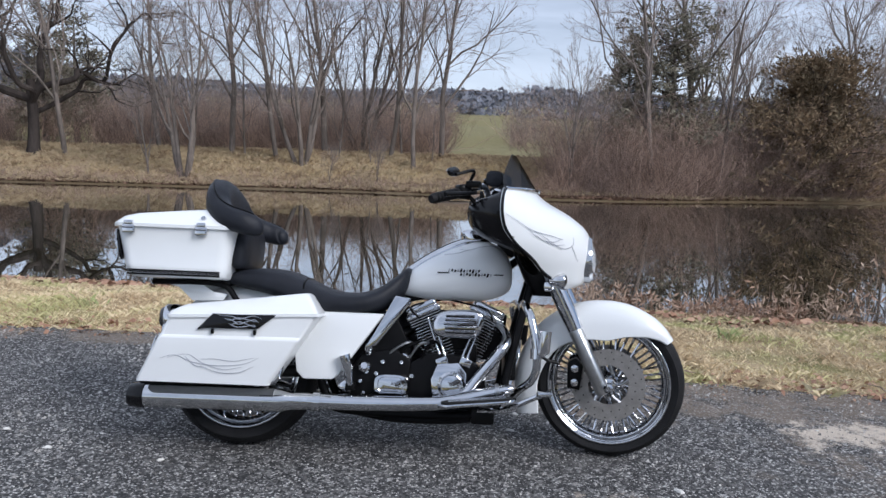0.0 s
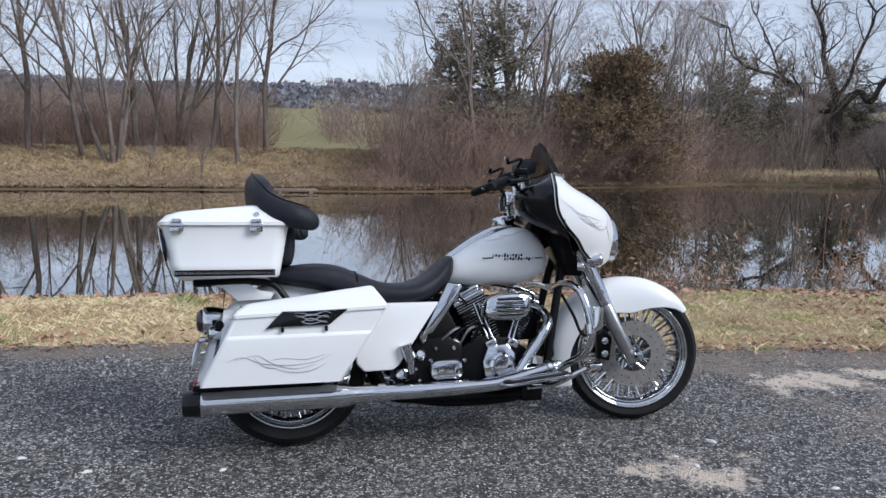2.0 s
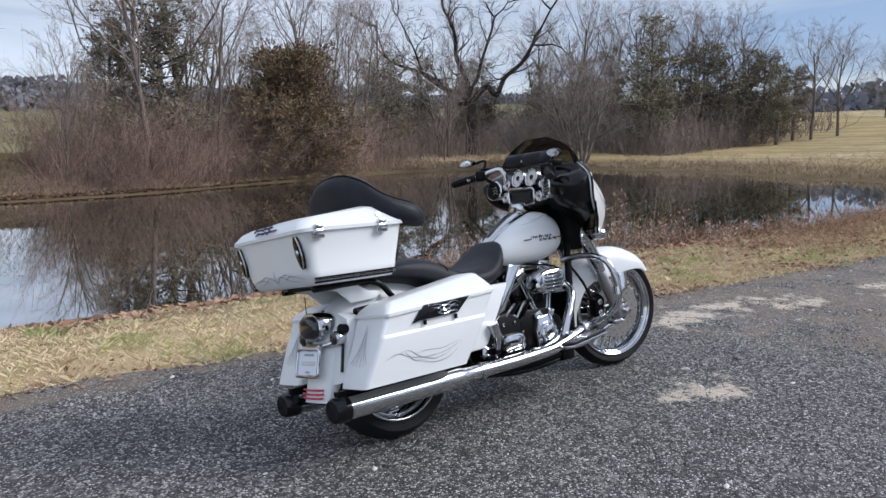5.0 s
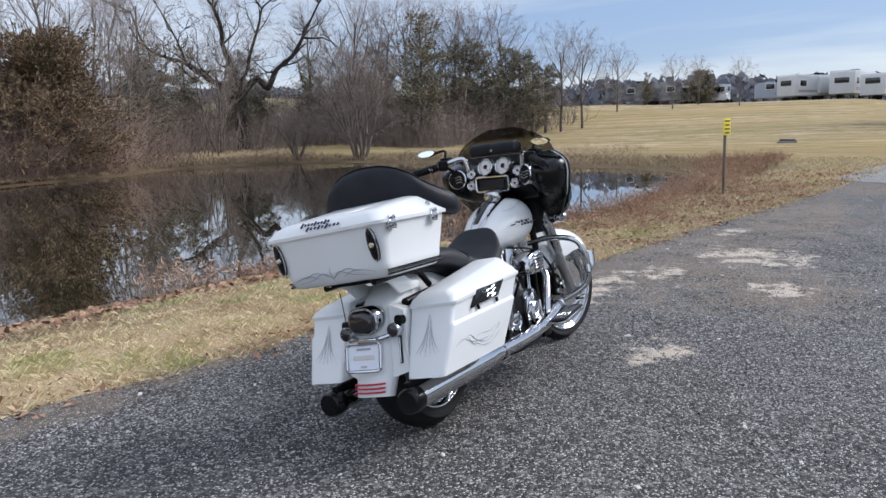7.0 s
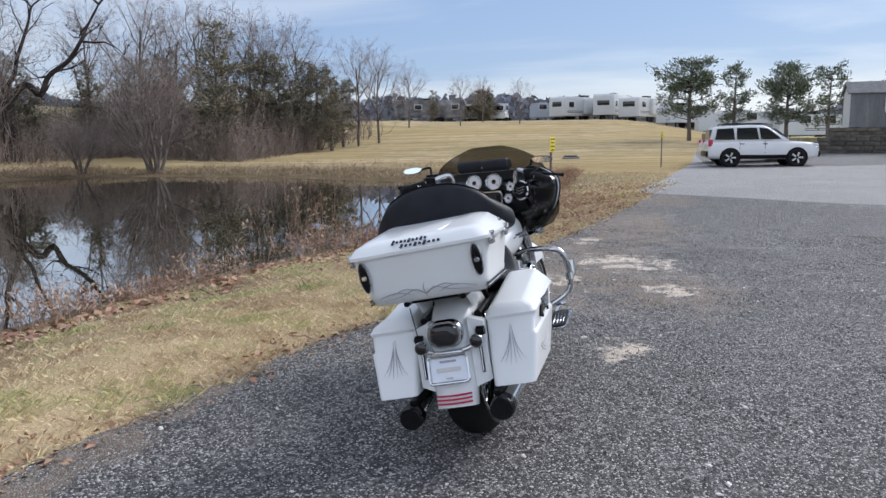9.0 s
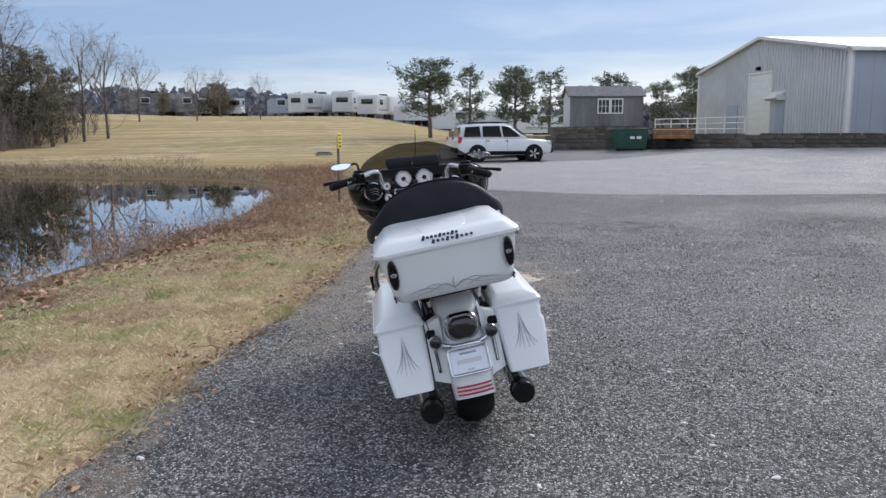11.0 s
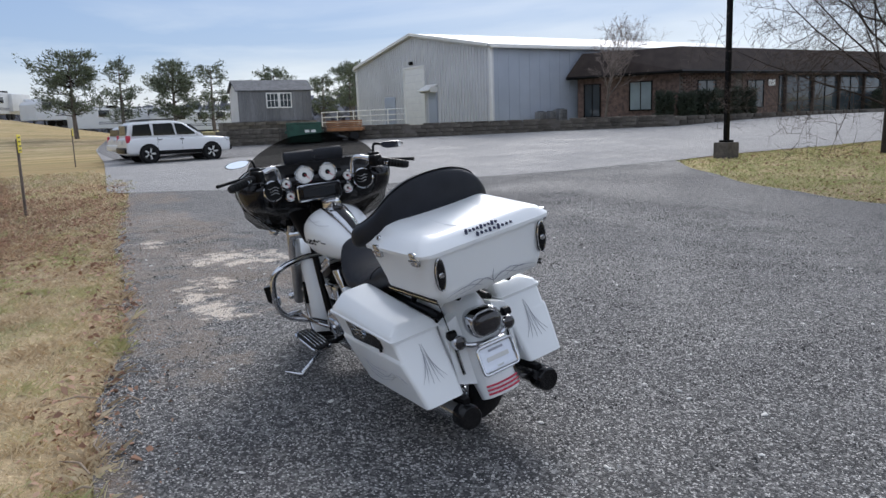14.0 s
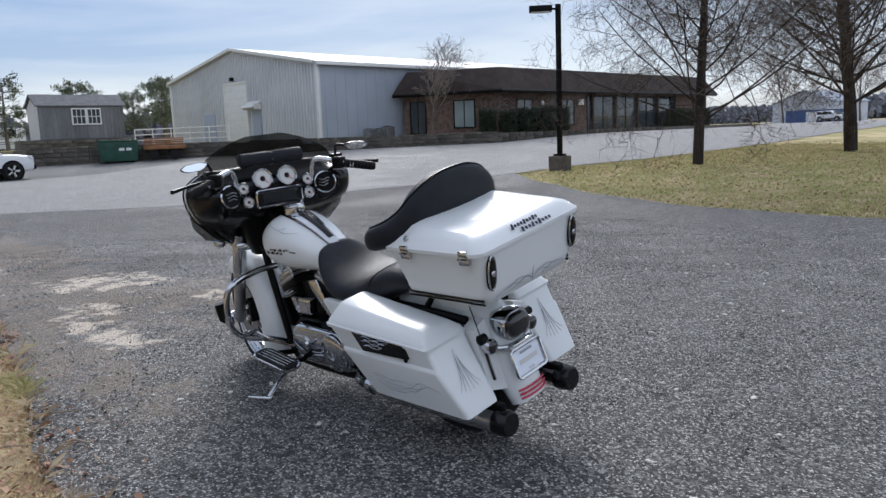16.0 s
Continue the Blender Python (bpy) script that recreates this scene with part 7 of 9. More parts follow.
TURF = blade_material("winter_turf", [(0.42, 0.31, 0.20), (0.60, 0.48, 0.31), (0.72, 0.60, 0.41), (0.66, 0.57, 0.36), (0.55, 0.51, 0.28), (0.41, 0.42, 0.19)])
BANK = blade_material("dry_bank_grass", [(0.19, 0.13, 0.085), (0.34, 0.255, 0.16), (0.47, 0.375, 0.245), (0.40, 0.32, 0.20), (0.25, 0.19, 0.12)])
LAWN = blade_material("dull_lawn", [(0.68, 0.56, 0.35), (0.52, 0.50, 0.24), (0.38, 0.42, 0.16), (0.62, 0.54, 0.31), (0.74, 0.62, 0.40)])
REED = blade_material("dead_reeds", [(0.25, 0.15, 0.105), (0.34, 0.23, 0.165), (0.44, 0.34, 0.26), (0.20, 0.125, 0.09)])
LITTER = blade_material("brown_leaves", [(0.20, 0.11, 0.075), (0.34, 0.20, 0.135), (0.44, 0.29, 0.20), (0.26, 0.165, 0.125)])
DARK_LITTER = blade_material("dark_brown_leaves", [(0.07, 0.042, 0.030), (0.13, 0.080, 0.056), (0.20, 0.125, 0.085), (0.10, 0.065, 0.050)])
rng = np.random.default_rng(77)


def scatter(n, x0, x1, y0, y1, keep):
    p = np.stack([rng.uniform(x0, x1, n), rng.uniform(y0, y1, n)], 1)
    return p[keep(p[:, 0], p[:, 1])]


def on_bank(x, y):
    thin = np.sin(x * 2.3 + 1.7 * np.sin(y * 2.1)) * np.sin(y * 3.1 + x * 0.6)
    return (y > lot_edge(x) - 0.03 + 0.10 * np.sin(9 * x) * np.sin(4 * x)) & (shore_distance(x, y) > 0.12) & (rng.random(len(x)) < 0.72 + 0.3 * thin)


grass("turf", "short straw-coloured winter turf along the lot", 5, scatter(320000, -7, 9, -0.3, 5.4, on_bank), 0.036, 0.0019, TURF, 1.2)
grass("turf", "straw-coloured turf at the lot's western end", 16, scatter(70000, -20, -7, 1.0, 5.4, on_bank), 0.045, 0.005, TURF, 1.1)
grass("turf", "straw-coloured turf farther along the lot", 6, scatter(60000, 9, 26, -3, 4.6, on_bank), 0.06, 0.006, TURF, 0.9)
grass("bank_grass", "tall dry tan grass on the far bank", 7, scatter(190000, -34, 19, 24.0, 31.0, lambda x, y: shore_distance(x, y) > 0.06), 0.13, 0.0052, BANK, 0.9)
grass("bank_grass", "dry tan grass on the eastern shore", 8, scatter(50000, 19, 36, 1.5, 33, lambda x, y: (shore_distance(x, y) > 0.15) & (shore_distance(x, y) < 3.0)), 0.2, 0.008, BANK, 0.6)
grass("lawn", "thin green and tan lawn", 9, scatter(230000, -7, 11, -30, -9.4, lambda x, y: (y < lawn_edge(x)) & (x < road_edge(y) - 0.1)), 0.045, 0.006, LAWN, 1.1)

fringe = scatter(90000, -7, 13, -1.0, 2.2, lambda x, y: np.abs(y - lot_edge(x) - 0.02) < 0.03 + 0.07 * rng.random(len(x)) ** 2)
grass("turf_fringe", "straw blades creeping over the asphalt edge", 21, fringe, 0.055, 0.0024, TURF, 1.3)

tufts = np.concatenate([rng.normal(size=(60, 2)) * 0.06 + (x, y) for x, y in ((4.4, 1.9), (2.2, 2.2), (0.7, 2.7), (-2.6, 2.4), (6.5, 2.1), (-1.4, 3.1))])
GREEN_BLADE = blade_material("green_tuft", [(0.24, 0.29, 0.13), (0.32, 0.36, 0.16), (0.46, 0.42, 0.22)])
grass("grass_tufts", "dark green tufts in the straw turf", 10, tufts, 0.075, 0.0025, GREEN_BLADE, 0.8)


def reeds(name, label, seed, n, x0, x1, lo, hi, tall):
    r = np.random.default_rng(seed)
    x = r.uniform(x0, x1, n)
    clump = np.sin(x * 1.7) * np.sin(x * 0.63 + 2) + 0.4 * np.sin(x * 5.1)
    x = x[r.random(n) < 0.45 + 0.5 * clump]
    n = len(x)
    base_y = np.interp(x, [p[0] for p in SHORE[2:11]], [p[1] for p in SHORE[2:11]])
    y = base_y + r.uniform(lo, hi, n)
    z = np.maximum(land(x, y), WATER - 0.15)
    h = tall * (0.35 + 0.75 * r.random(n)) * (0.65 + 0.35 * np.sin(x * 1.3 + 1))
    p0 = np.stack([x, y, z], 1)
    p1 = p0 + np.stack([r.normal(size=n) * 0.16 * h, r.normal(size=n) * 0.16 * h, h], 1)
    v, f = stems(r, p0, p1, np.full(n, 0.0036), np.full(n, 0.0022), 0.07, 3, 3)
    ob = part(name, quad_mesh(name, v, f, REED), None)
    tagged(ob, label, "reeds", kind="stuff")
    k = 3
    c = np.repeat(p0, k, 0) + np.repeat(p1 - p0, k, 0) * r.uniform(0.35, 1.0, (n * k, 1))
    me = sprays(r, c, np.tile(np.array([[0.0, 0.0, 0.3]]), (n * k, 1)), 0.075, 2, REED, name + "_leaves")
    ob2 = part(name + "_leaves", me, None)
    return tagged(ob2, "dry curled leaves and seed heads on reeds", "reeds", kind="stuff")


reeds("reeds", "dead russet reeds along the near shore", 12, 1000, 1.2, 8.5, -0.4, 0.35, 0.47)
reeds("reeds", "dead russet weeds on the shore", 15, 1000, 8.5, 17, -1.0, 0.1, 0.45)
reeds("tall_reeds", "tall pale reeds with feathery heads", 13, 260, 3.0, 8.0, -0.5, 0.3, 1.15)
spots = scatter(15000, -6, 18, 2.0, 6.2, lambda x, y: (np.abs(shore_distance(x, y) - 0.45) < 0.42 + 0.2 * np.sin(3 * x)) & (shore_distance(x, y) > 0.02))
more = scatter(26000, -6, 14, -0.8, 2.2, lambda x, y: (np.abs(y - lot_edge(x) - 0.06) < 0.10 + 0.16 * rng.random(len(x))) & (rng.random(len(x)) < 0.55 + 0.4 * np.sin(x * 2.7 + 1)))
lawn_leaves = scatter(12000, -6, 11, -32, -9.6, lambda x, y: (y < lawn_edge(x)) & (x < road_edge(y) - 0.1))


def leaf_litter(name, label, pts, size, mat=LITTER):
    r = np.random.default_rng(len(pts))
    n = len(pts)
    z = land(pts[:, 0], pts[:, 1]) + 0.012 + 0.03 * r.random(n)
    c = np.stack([pts[:, 0], pts[:, 1], z], 1)
    a = r.normal(size=(n, 3))
    a[:, 2] *= 0.35
    a /= np.linalg.norm(a, axis=1, keepdims=True)
    b = np.cross(a, r.normal(size=(n, 3)) * 0.5 + np.array([0, 0, 1.0]))
    b /= np.linalg.norm(b, axis=1, keepdims=True)
    s = size * (0.5 + r.random((n, 1)))
    V = np.stack([c - a * s, c - b * s * 0.5 + [0, 0, 0.004], c + a * s, c + b * s * 0.55 + [0, 0, 0.008]], 1).reshape(-1, 3)
    return tagged(part(name, fast_mesh(name, V, np.full(n, 4), mat), None), label, "leaves", kind="stuff")


leaf_litter("fallen_leaves", "brown fallen leaves along the waterline", spots, 0.045)
far_leaves = scatter(34000, -26, 14, 23.2, 26, lambda x, y: (shore_distance(x, y) > 0.0) & (shore_distance(x, y) < 0.55 + 0.5 * np.sin(x * 0.8) ** 2))
leaf_litter("fallen_leaves", "russet leaves at the foot of the far bank", far_leaves, 0.06, DARK_LITTER)
leaf_litter("fallen_leaves", "scattered leaves at the asphalt's edge", more, 0.022)
crumbs = scatter(26000, -6, 13, -1.2, 2.0, lambda x, y: (lot_edge(x) - y > -0.05) & (lot_edge(x) - y < 0.5 * rng.random(len(x)) ** 3))
drift = scatter(30000, 3.5, 18, -1.4, 3.6, lambda x, y: (y > lot_edge(x) + 0.12) & (shore_distance(x, y) > 0.1) & (rng.random(len(x)) < 0.12 + 0.55 * np.sin(x * 1.3 + 1.5 * np.sin(y * 1.9)) ** 2 * np.clip((x - 3) / 5, 0, 1)))
leaf_litter("fallen_leaves", "russet leaves and weeds drifted over turf", drift, 0.026)
leaf_litter("straw_crumbs", "straw and bark crumbs washed along the edge", crumbs, 0.009)
leaf_litter("fallen_leaves", "scattered leaves on the lawn", lawn_leaves, 0.03)


def far_woods(name, label, seed, x0, x1, y_of, n, tall, mat=HAZED_WOOD):
    """A distant belt of woodland: overlapping ragged crowns."""
    r = np.random.default_rng(seed)
    x = r.uniform(x0, x1, n)
    y = np.array([y_of(a) for a in x]) + r.uniform(-12, 12, n)
    z = land(x, y)
    h = tall * (0.55 + 0.6 * r.random(n)) * (0.85 + 0.2 * np.sin(x * 0.05))
    C = np.stack([x, y, z + h * 0.36], 1)
    per = 64
    c = np.repeat(C, per, 0) + np.clip(r.normal(size=(n * per, 3)), -1.5, 1.5) * np.repeat(h, per)[:, None] * np.array([0.4, 0.4, 0.24])
    c[:, 2] = np.repeat(z, per) + np.repeat(h, per) * 0.72 * r.random(n * per)
    o = r.normal(size=(n * per, 3)) * 0.5 + np.array([0, 0, 0.8])
    o /= np.linalg.norm(o, axis=1, keepdims=True)
    s = np.cross(o, r.normal(size=(n * per, 3)))
    s /= np.linalg.norm(s, axis=1, keepdims=True)
    L = np.repeat(h, per)[:, None] * 0.20
    V = np.stack([c - o * L * 0.5 - s * L * 0.3, c - s * L * 0.55, c + o * L * 0.55, c + s * L * 0.55], 1).reshape(-1, 3)
    return tagged(part(name, fast_mesh(name, V, np.full(n * per, 4), mat), None), label, "woods", kind="stuff")


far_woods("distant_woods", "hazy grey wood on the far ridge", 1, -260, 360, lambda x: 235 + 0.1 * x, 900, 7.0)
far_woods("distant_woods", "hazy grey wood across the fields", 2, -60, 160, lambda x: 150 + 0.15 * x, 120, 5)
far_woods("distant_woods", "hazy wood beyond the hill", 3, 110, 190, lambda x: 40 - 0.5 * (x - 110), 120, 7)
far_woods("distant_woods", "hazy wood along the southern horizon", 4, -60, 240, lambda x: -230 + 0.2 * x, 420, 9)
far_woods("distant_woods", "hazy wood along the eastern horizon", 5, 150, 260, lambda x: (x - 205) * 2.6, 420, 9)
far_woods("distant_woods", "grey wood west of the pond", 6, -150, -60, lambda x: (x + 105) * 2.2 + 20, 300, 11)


GRIT = blade_material("loose_stone_chips", [(0.05, 0.048, 0.046), (0.14, 0.135, 0.13), (0.30, 0.29, 0.275), (0.56, 0.54, 0.51)], 0.8)


def loose_grit(n, seed):
    """Small broken chips lying loose on the asphalt: three-sided pyramids."""
    r = np.random.default_rng(seed)
    x, y = r.uniform(-6, 8, n), r.uniform(-8, 1.6, n)
    keep = y < lot_edge(x) - 0.02
    x, y = x[keep], y[keep]
    n = len(x)
    c = np.stack([x, y, land(x, y) + 0.021], 1)
    s = 0.003 + 0.0095 * r.random(n) ** 2.5
    a = r.random(n) * 6.28
    ring = [c + np.stack([s * np.cos(a + k) * (0.8 + 0.5 * r.random(n)), s * np.sin(a + k) * (0.8 + 0.5 * r.random(n)), np.zeros(n)], 1) for k in (0, 2.1, 4.2)]
    top = c + np.stack([s * 0.3 * r.normal(size=n), s * 0.3 * r.normal(size=n), s * (0.7 + 0.5 * r.random(n))], 1)
    V = np.stack([ring[0], ring[1], top, ring[1], ring[2], top, ring[2], ring[0], top], 1).reshape(-1, 3)
    return tagged(part("loose_grit", fast_mesh("loose_grit", V, np.full(n * 3, 3), GRIT), None), "grey and pale stone chips loose on asphalt", "grit", kind="stuff")


loose_grit(80000, 41)

# ---- buildings, vehicles and fixtures ----
SIDING = material("ribbed_steel_siding", (0.60, 0.61, 0.63), 0.5, var=0.12, scale=0.6, bump=0.05, bump_scale=30)
GREY_AND_SHADE = material("blue_grey_and_wall_shade", (0.36, 0.40, 0.47), 0.5, var=0.12, scale=0.6)
ROOF_PALE = material("pale_steel_roof", (0.46, 0.47, 0.48), 0.4, var=0.1, scale=0.5)
TRIM = material("white_trim", (0.74, 0.74, 0.72), 0.5, var=0.08, scale=3)
SHINGLE = material("brown_shingle", (0.055, 0.041, 0.035), 0.9, var=0.4, scale=1.5, random=0.18, bump=0.4, bump_scale=25)
BRICK = material("mottled_brick", (0.20, 0.135, 0.11), 0.9, var=0.45, scale=5, color2=(0.09, 0.066, 0.058), random=0.3, bump=0.4, bump_scale=40)
MORTAR = material("grey_mortar", (0.15, 0.135, 0.12), 0.95, var=0.3, scale=3)
STONE = material("wall_stone", (0.14, 0.125, 0.105), 0.95, var=0.5, scale=2.5, random=0.35, bump=0.6, bump_scale=20)
PANE = material("window_glass", (0.05, 0.065, 0.075), 0.06, var=0.2, scale=1, spec=0.8)
PANE_PALE = material("curtained_glass", (0.30, 0.37, 0.39), 0.1, var=0.2, scale=1, spec=0.8)
OLD_WOOD = material("weathered_grey_boards", (0.21, 0.215, 0.225), 0.9, var=0.35, scale=2, random=0.15, bump=0.3, bump_scale=30, stretch=(1, 1, 0.15))
SHED_ROOF = material("grey_shingle_roof", (0.15, 0.155, 0.165), 0.9, var=0.35, scale=4, bump=0.3, bump_scale=40)
GREEN = material("green_steel", (0.025, 0.085, 0.06), 0.55, var=0.35, scale=3, bump=0.05)
ORANGE = material("rusty_orange", (0.33, 0.15, 0.06), 0.7, var=0.4, scale=3)
CONCRETE = material("concrete", (0.28, 0.27, 0.25), 0.9, var=0.3, scale=4, bump=0.3, bump_scale=50)
CAR_WHITE = material("white_car_paint", (0.74, 0.75, 0.76), 0.28, var=0.05, scale=2, coat=0.5)
TINT = material("tinted_glass", (0.015, 0.018, 0.02), 0.05, var=0.2, spec=0.8)
YELLOW = material("yellow_sign", (0.75, 0.62, 0.05), 0.5, var=0.1)
RVW = material("caravan_shell", (0.60, 0.62, 0.64), 0.4, var=0.08, scale=1)
RVB = material("caravan_stripe", (0.16, 0.17, 0.20), 0.4, var=0.2)
BLUE = material("blue_steel", (0.05, 0.11, 0.28), 0.5, var=0.2, scale=1)
LEAF_HEDGE = material("hedge_leaves", (0.045, 0.06, 0.04), 0.8, var=0.3, island=0.4)


def column(name, base, size, mat, parent, bevel=0.01, m=None, label=""):
    """A box standing on base."""
    return part(name, box((base[0], base[1], base[2] + size[2] / 2), size, bevel, 2, m), mat, parent, label)


# steel shop: gable to the north, long side to the west
shop = thing("steel_workshop", "pale ribbed steel workshop with a low gable roof", "building")
X0, X1, YN, YS, ZF, ZE, ZP = 32.7, 50.6, -23.4, -52.0, 0.9, 5.36, 6.88
XM = (X0 + X1) / 2
part("gable_wall", slab([(X0, ZF), (X1, ZF), (X1, ZE), (XM, ZP), (X0, ZE)], YN - 0.2, YN, bevel=0), SIDING, shop, smooth=0)
for i in range(59):
    x = X0 + 0.15 + 0.3 * i
    h = ZE + (ZP - ZE) * (1 - abs(x - XM) / (XM - X0)) - 0.12
    low = max([ZF] + [z for a, b, z in ((40.05, 43.05, 4.98), (38.55, 39.95, 3.75), (44.3, 46.1, 3.12)) if a < x < b])
    part("rib", box((x, YN + 0.03, (low + h) / 2), (0.085, 0.07, h - low), 0.012, 1), SIDING, shop)
# the west side's shade is put into its colour: darker, bluer than the gable
part("side_wall", box((X0 + 0.1, (YN + YS) / 2 - 0.1, (ZF + ZE) / 2), (0.2, YN - YS - 0.2, ZE - ZF), 0), GREY_AND_SHADE, shop, smooth=0)
for i in range(38):
    part("side_rib", box((X0 - 0.002, YN - 0.5 - 0.75 * i, (ZF + ZE) / 2), (0.036, 0.05, ZE - ZF - 0.02), 0.008, 1), GREY_AND_SHADE, shop)
part("east_wall", box((X1 - 0.1, (YN + YS) / 2, (ZF + ZE) / 2), (0.2, YN - YS - 0.4, ZE - ZF), 0), SIDING, shop, smooth=0)
part("back_wall", slab([(X0, ZF), (X1, ZF), (X1, ZE), (XM, ZP), (X0, ZE)], YS, YS + 0.2), SIDING, shop, smooth=0)
for s, xe in ((-1, X0), (1, X1)):
    e = xe + s * 0.25
    ze = ZE - 0.25 * (ZP - ZE) / (XM - X0)
    part("roof", slab([(XM, ZP + 0.02), (e, ze + 0.02), (e, ze + 0.16), (XM, ZP + 0.16)], YS - 0.2, YN + 0.25), ROOF_PALE, shop, "pale steel roof", 0)
    part("eave_gutter", box((e + s * 0.05, (YN + YS) / 2, ze + 0.02), (0.14, YN - YS + 0.4, 0.14), 0.02), TRIM, shop)
    part("corner_trim", box((xe + s * 0.012, YN + 0.03, (ZF + ZE) / 2), (0.2, 0.12, ZE - ZF), 0.01), TRIM, shop)
    dx, dz = XM - xe, ZP - ZE
    part("rake_trim", box((XM - dx / 2, YN + 0.27, ZE + dz / 2 + 0.1), (math.hypot(dx, dz), 0.06, 0.18), 0.01, 1, Matrix.Rotation(-math.atan2(dz, dx), 4, "Y")), TRIM, shop)
shop_door = part("overhead_door", box((41.55, YN + 0.05, 2.95), (2.6, 0.08, 3.7), 0.01), TRIM, shop, "pale overhead door")
for i in range(1, 8):
    part("door_joint", box((41.55, YN + 0.092, 1.15 + 0.46 * i), (2.56, 0.008, 0.016), 0), SIDING, shop_door)
for x, w in ((40.18, 0.14), (42.92, 0.14)):
    part("door_frame", box((x, YN + 0.07, 3.0), (w, 0.14, 3.6), 0.01), TRIM, shop_door)
part("door_frame", box((41.55, YN + 0.07, 4.86), (2.88, 0.14, 0.14), 0.01), TRIM, shop_door)
man_door = part("entry_door", box((39.2, YN + 0.05, 2.1), (1.0, 0.07, 2.1), 0.01), GREY_AND_SHADE, shop, "grey entry door")
part("door_hood", joined(box((39.3, YN + 0.4, 3.42), (1.4, 0.85, 0.07), 0.01, 1, Matrix.Rotation(radians(-28), 4, "X")), box((38.65, YN + 0.3, 3.3), (0.06, 0.55, 0.35), 0.01), box((39.95, YN + 0.3, 3.3), (0.06, 0.55, 0.35), 0.01)), TRIM, man_door)
part("small_door", box((45.2, YN + 0.05, 2.05), (1.55, 0.07, 2.05), 0.01), GREY_AND_SHADE, shop, "grey side door")
part("wall_lamp", joined(box((41.85, YN + 0.12, 5.15), (0.3, 0.2, 0.22), 0.04)), SATIN, shop)

# brick office with a deep brown mansard roof
office = thing("brick_office", "low mottled brick office under a brown mansard roof", "building")
OX0, OX1, OY0, OY1, OZ0, OZ1, OZ2 = 26.6, 42.0, -58.0, -31.9, 0.8, 3.6, 5.0
plan = [(OX0, OY1), (32.6, -29.2), (32.6, -30.2), (OX1, -32.0), (OX1, OY0), (OX0, OY0)]
inner_plan = [(OX0 + 0.25, OY1 - 0.2), (32.4, -29.55), (32.4, -30.4), (OX1 - 0.3, -32.3), (OX1 - 0.3, OY0 + 0.3), (OX0 + 0.25, OY0 + 0.3)]
part("wall", slab([(x, y) for x, y in inner_plan], OZ0, OZ1 + 0.05, "z"), MORTAR, office, smooth=0)
roof_low = [(x - 0.45 if x == OX0 else x + (0.2 if x > 40 else 0), y + (0.45 if y > -40 else -0.4)) for x, y in plan]
roof_v = [Vector((x, y, OZ1)) for x, y in roof_low] + [Vector((x + (0.55 if x < 30 else -0.4), y - (0.5 if y > -40 else -0.5), OZ2)) for x, y in plan]
part("roof", (roof_v, [tuple(range(6)), tuple(range(11, 5, -1))] + [(i, i + 6, (i + 1) % 6 + 6, (i + 1) % 6) for i in range(6)]), SHINGLE, office, "brown shingled mansard roof", 0)
part("fascia", joined(tube([(roof_low[5][0] - 0.02, OY0, OZ1 - 0.05), (roof_low[0][0] - 0.02, roof_low[0][1], OZ1 - 0.05), (roof_low[1][0] - 0.1, roof_low[1][1], OZ1 - 0.05)], 0.1, 6)), SATIN, office)
rng = np.random.default_rng(5)
brick_me = mesh_of("brick", box((0, 0, 0), (0.10, 0.36, 0.10), 0.012, 1), BRICK, 30)
for row in range(23):
    z = OZ0 + 0.42 + 0.118 * row
    for i in range(11):
        y = OY1 - 0.5 - 0.40 * i - (0.2 if row % 2 else 0)
        if not (z > 1.45 and z < 3.15 and (-34.9 < y < -33.7)) and rng.random() < 0.98:
            b = part("brick", brick_me, None, office)
            b.location = (OX0 + 0.215 + 0.02 * rng.random(), y, z)
part("brick_face", box((OX0 + 0.235, (OY1 - 5.2 + OY0) / 2, (OZ0 + OZ1) / 2), (0.05, OY1 - 5.2 - OY0 - 0.6, OZ1 - OZ0), 0), BRICK, office, smooth=0)
d = Vector((32.4 - OX0 - 0.25, -29.55 - OY1 + 0.2, 0))
mid = Vector((OX0 + 0.25, OY1 - 0.2, 0)) + d * 0.5
turn = Matrix.Rotation(math.atan2(d.y, d.x), 4, "Z")
part("brick_face", box((mid.x - 0.02, mid.y + 0.04, (OZ0 + OZ1) / 2), (d.length, 0.05, OZ1 - OZ0), 0, 1, turn), BRICK, office, smooth=0)
def office_window(at, w, h, m, pane=PANE):
    wd = part("window", shifted(box((0, 0.05, 0), (w, 0.04, h), 0), Matrix.Translation(at) @ m), pane, office, "dark-framed office window")
    for q in (box((0, 0.07, h / 2), (w + 0.1, 0.08, 0.06), 0.01), box((0, 0.07, -h / 2), (w + 0.1, 0.1, 0.07), 0.01), box((-w / 2, 0.07, 0), (0.06, 0.08, h), 0.01), box((w / 2, 0.07, 0), (0.06, 0.08, h), 0.01), box((0, 0.07, 0), (0.04, 0.07, h), 0.008)):
        part("frame", shifted(q, Matrix.Translation(at) @ m), SATIN, wd)
office_window((mid.x - 0.83, mid.y - 0.31, 2.35), 1.3, 1.6, turn, PANE_PALE)
office_window((mid.x + 1.87, mid.y + 0.93, 2.2), 1.0, 1.9, turn)
west_turn = Matrix.Rotation(radians(90), 4, "Z")
for y in (-34.3, -38.6):
    office_window((OX0 + 0.26, y, 2.3), 1.5, 1.6, west_turn)
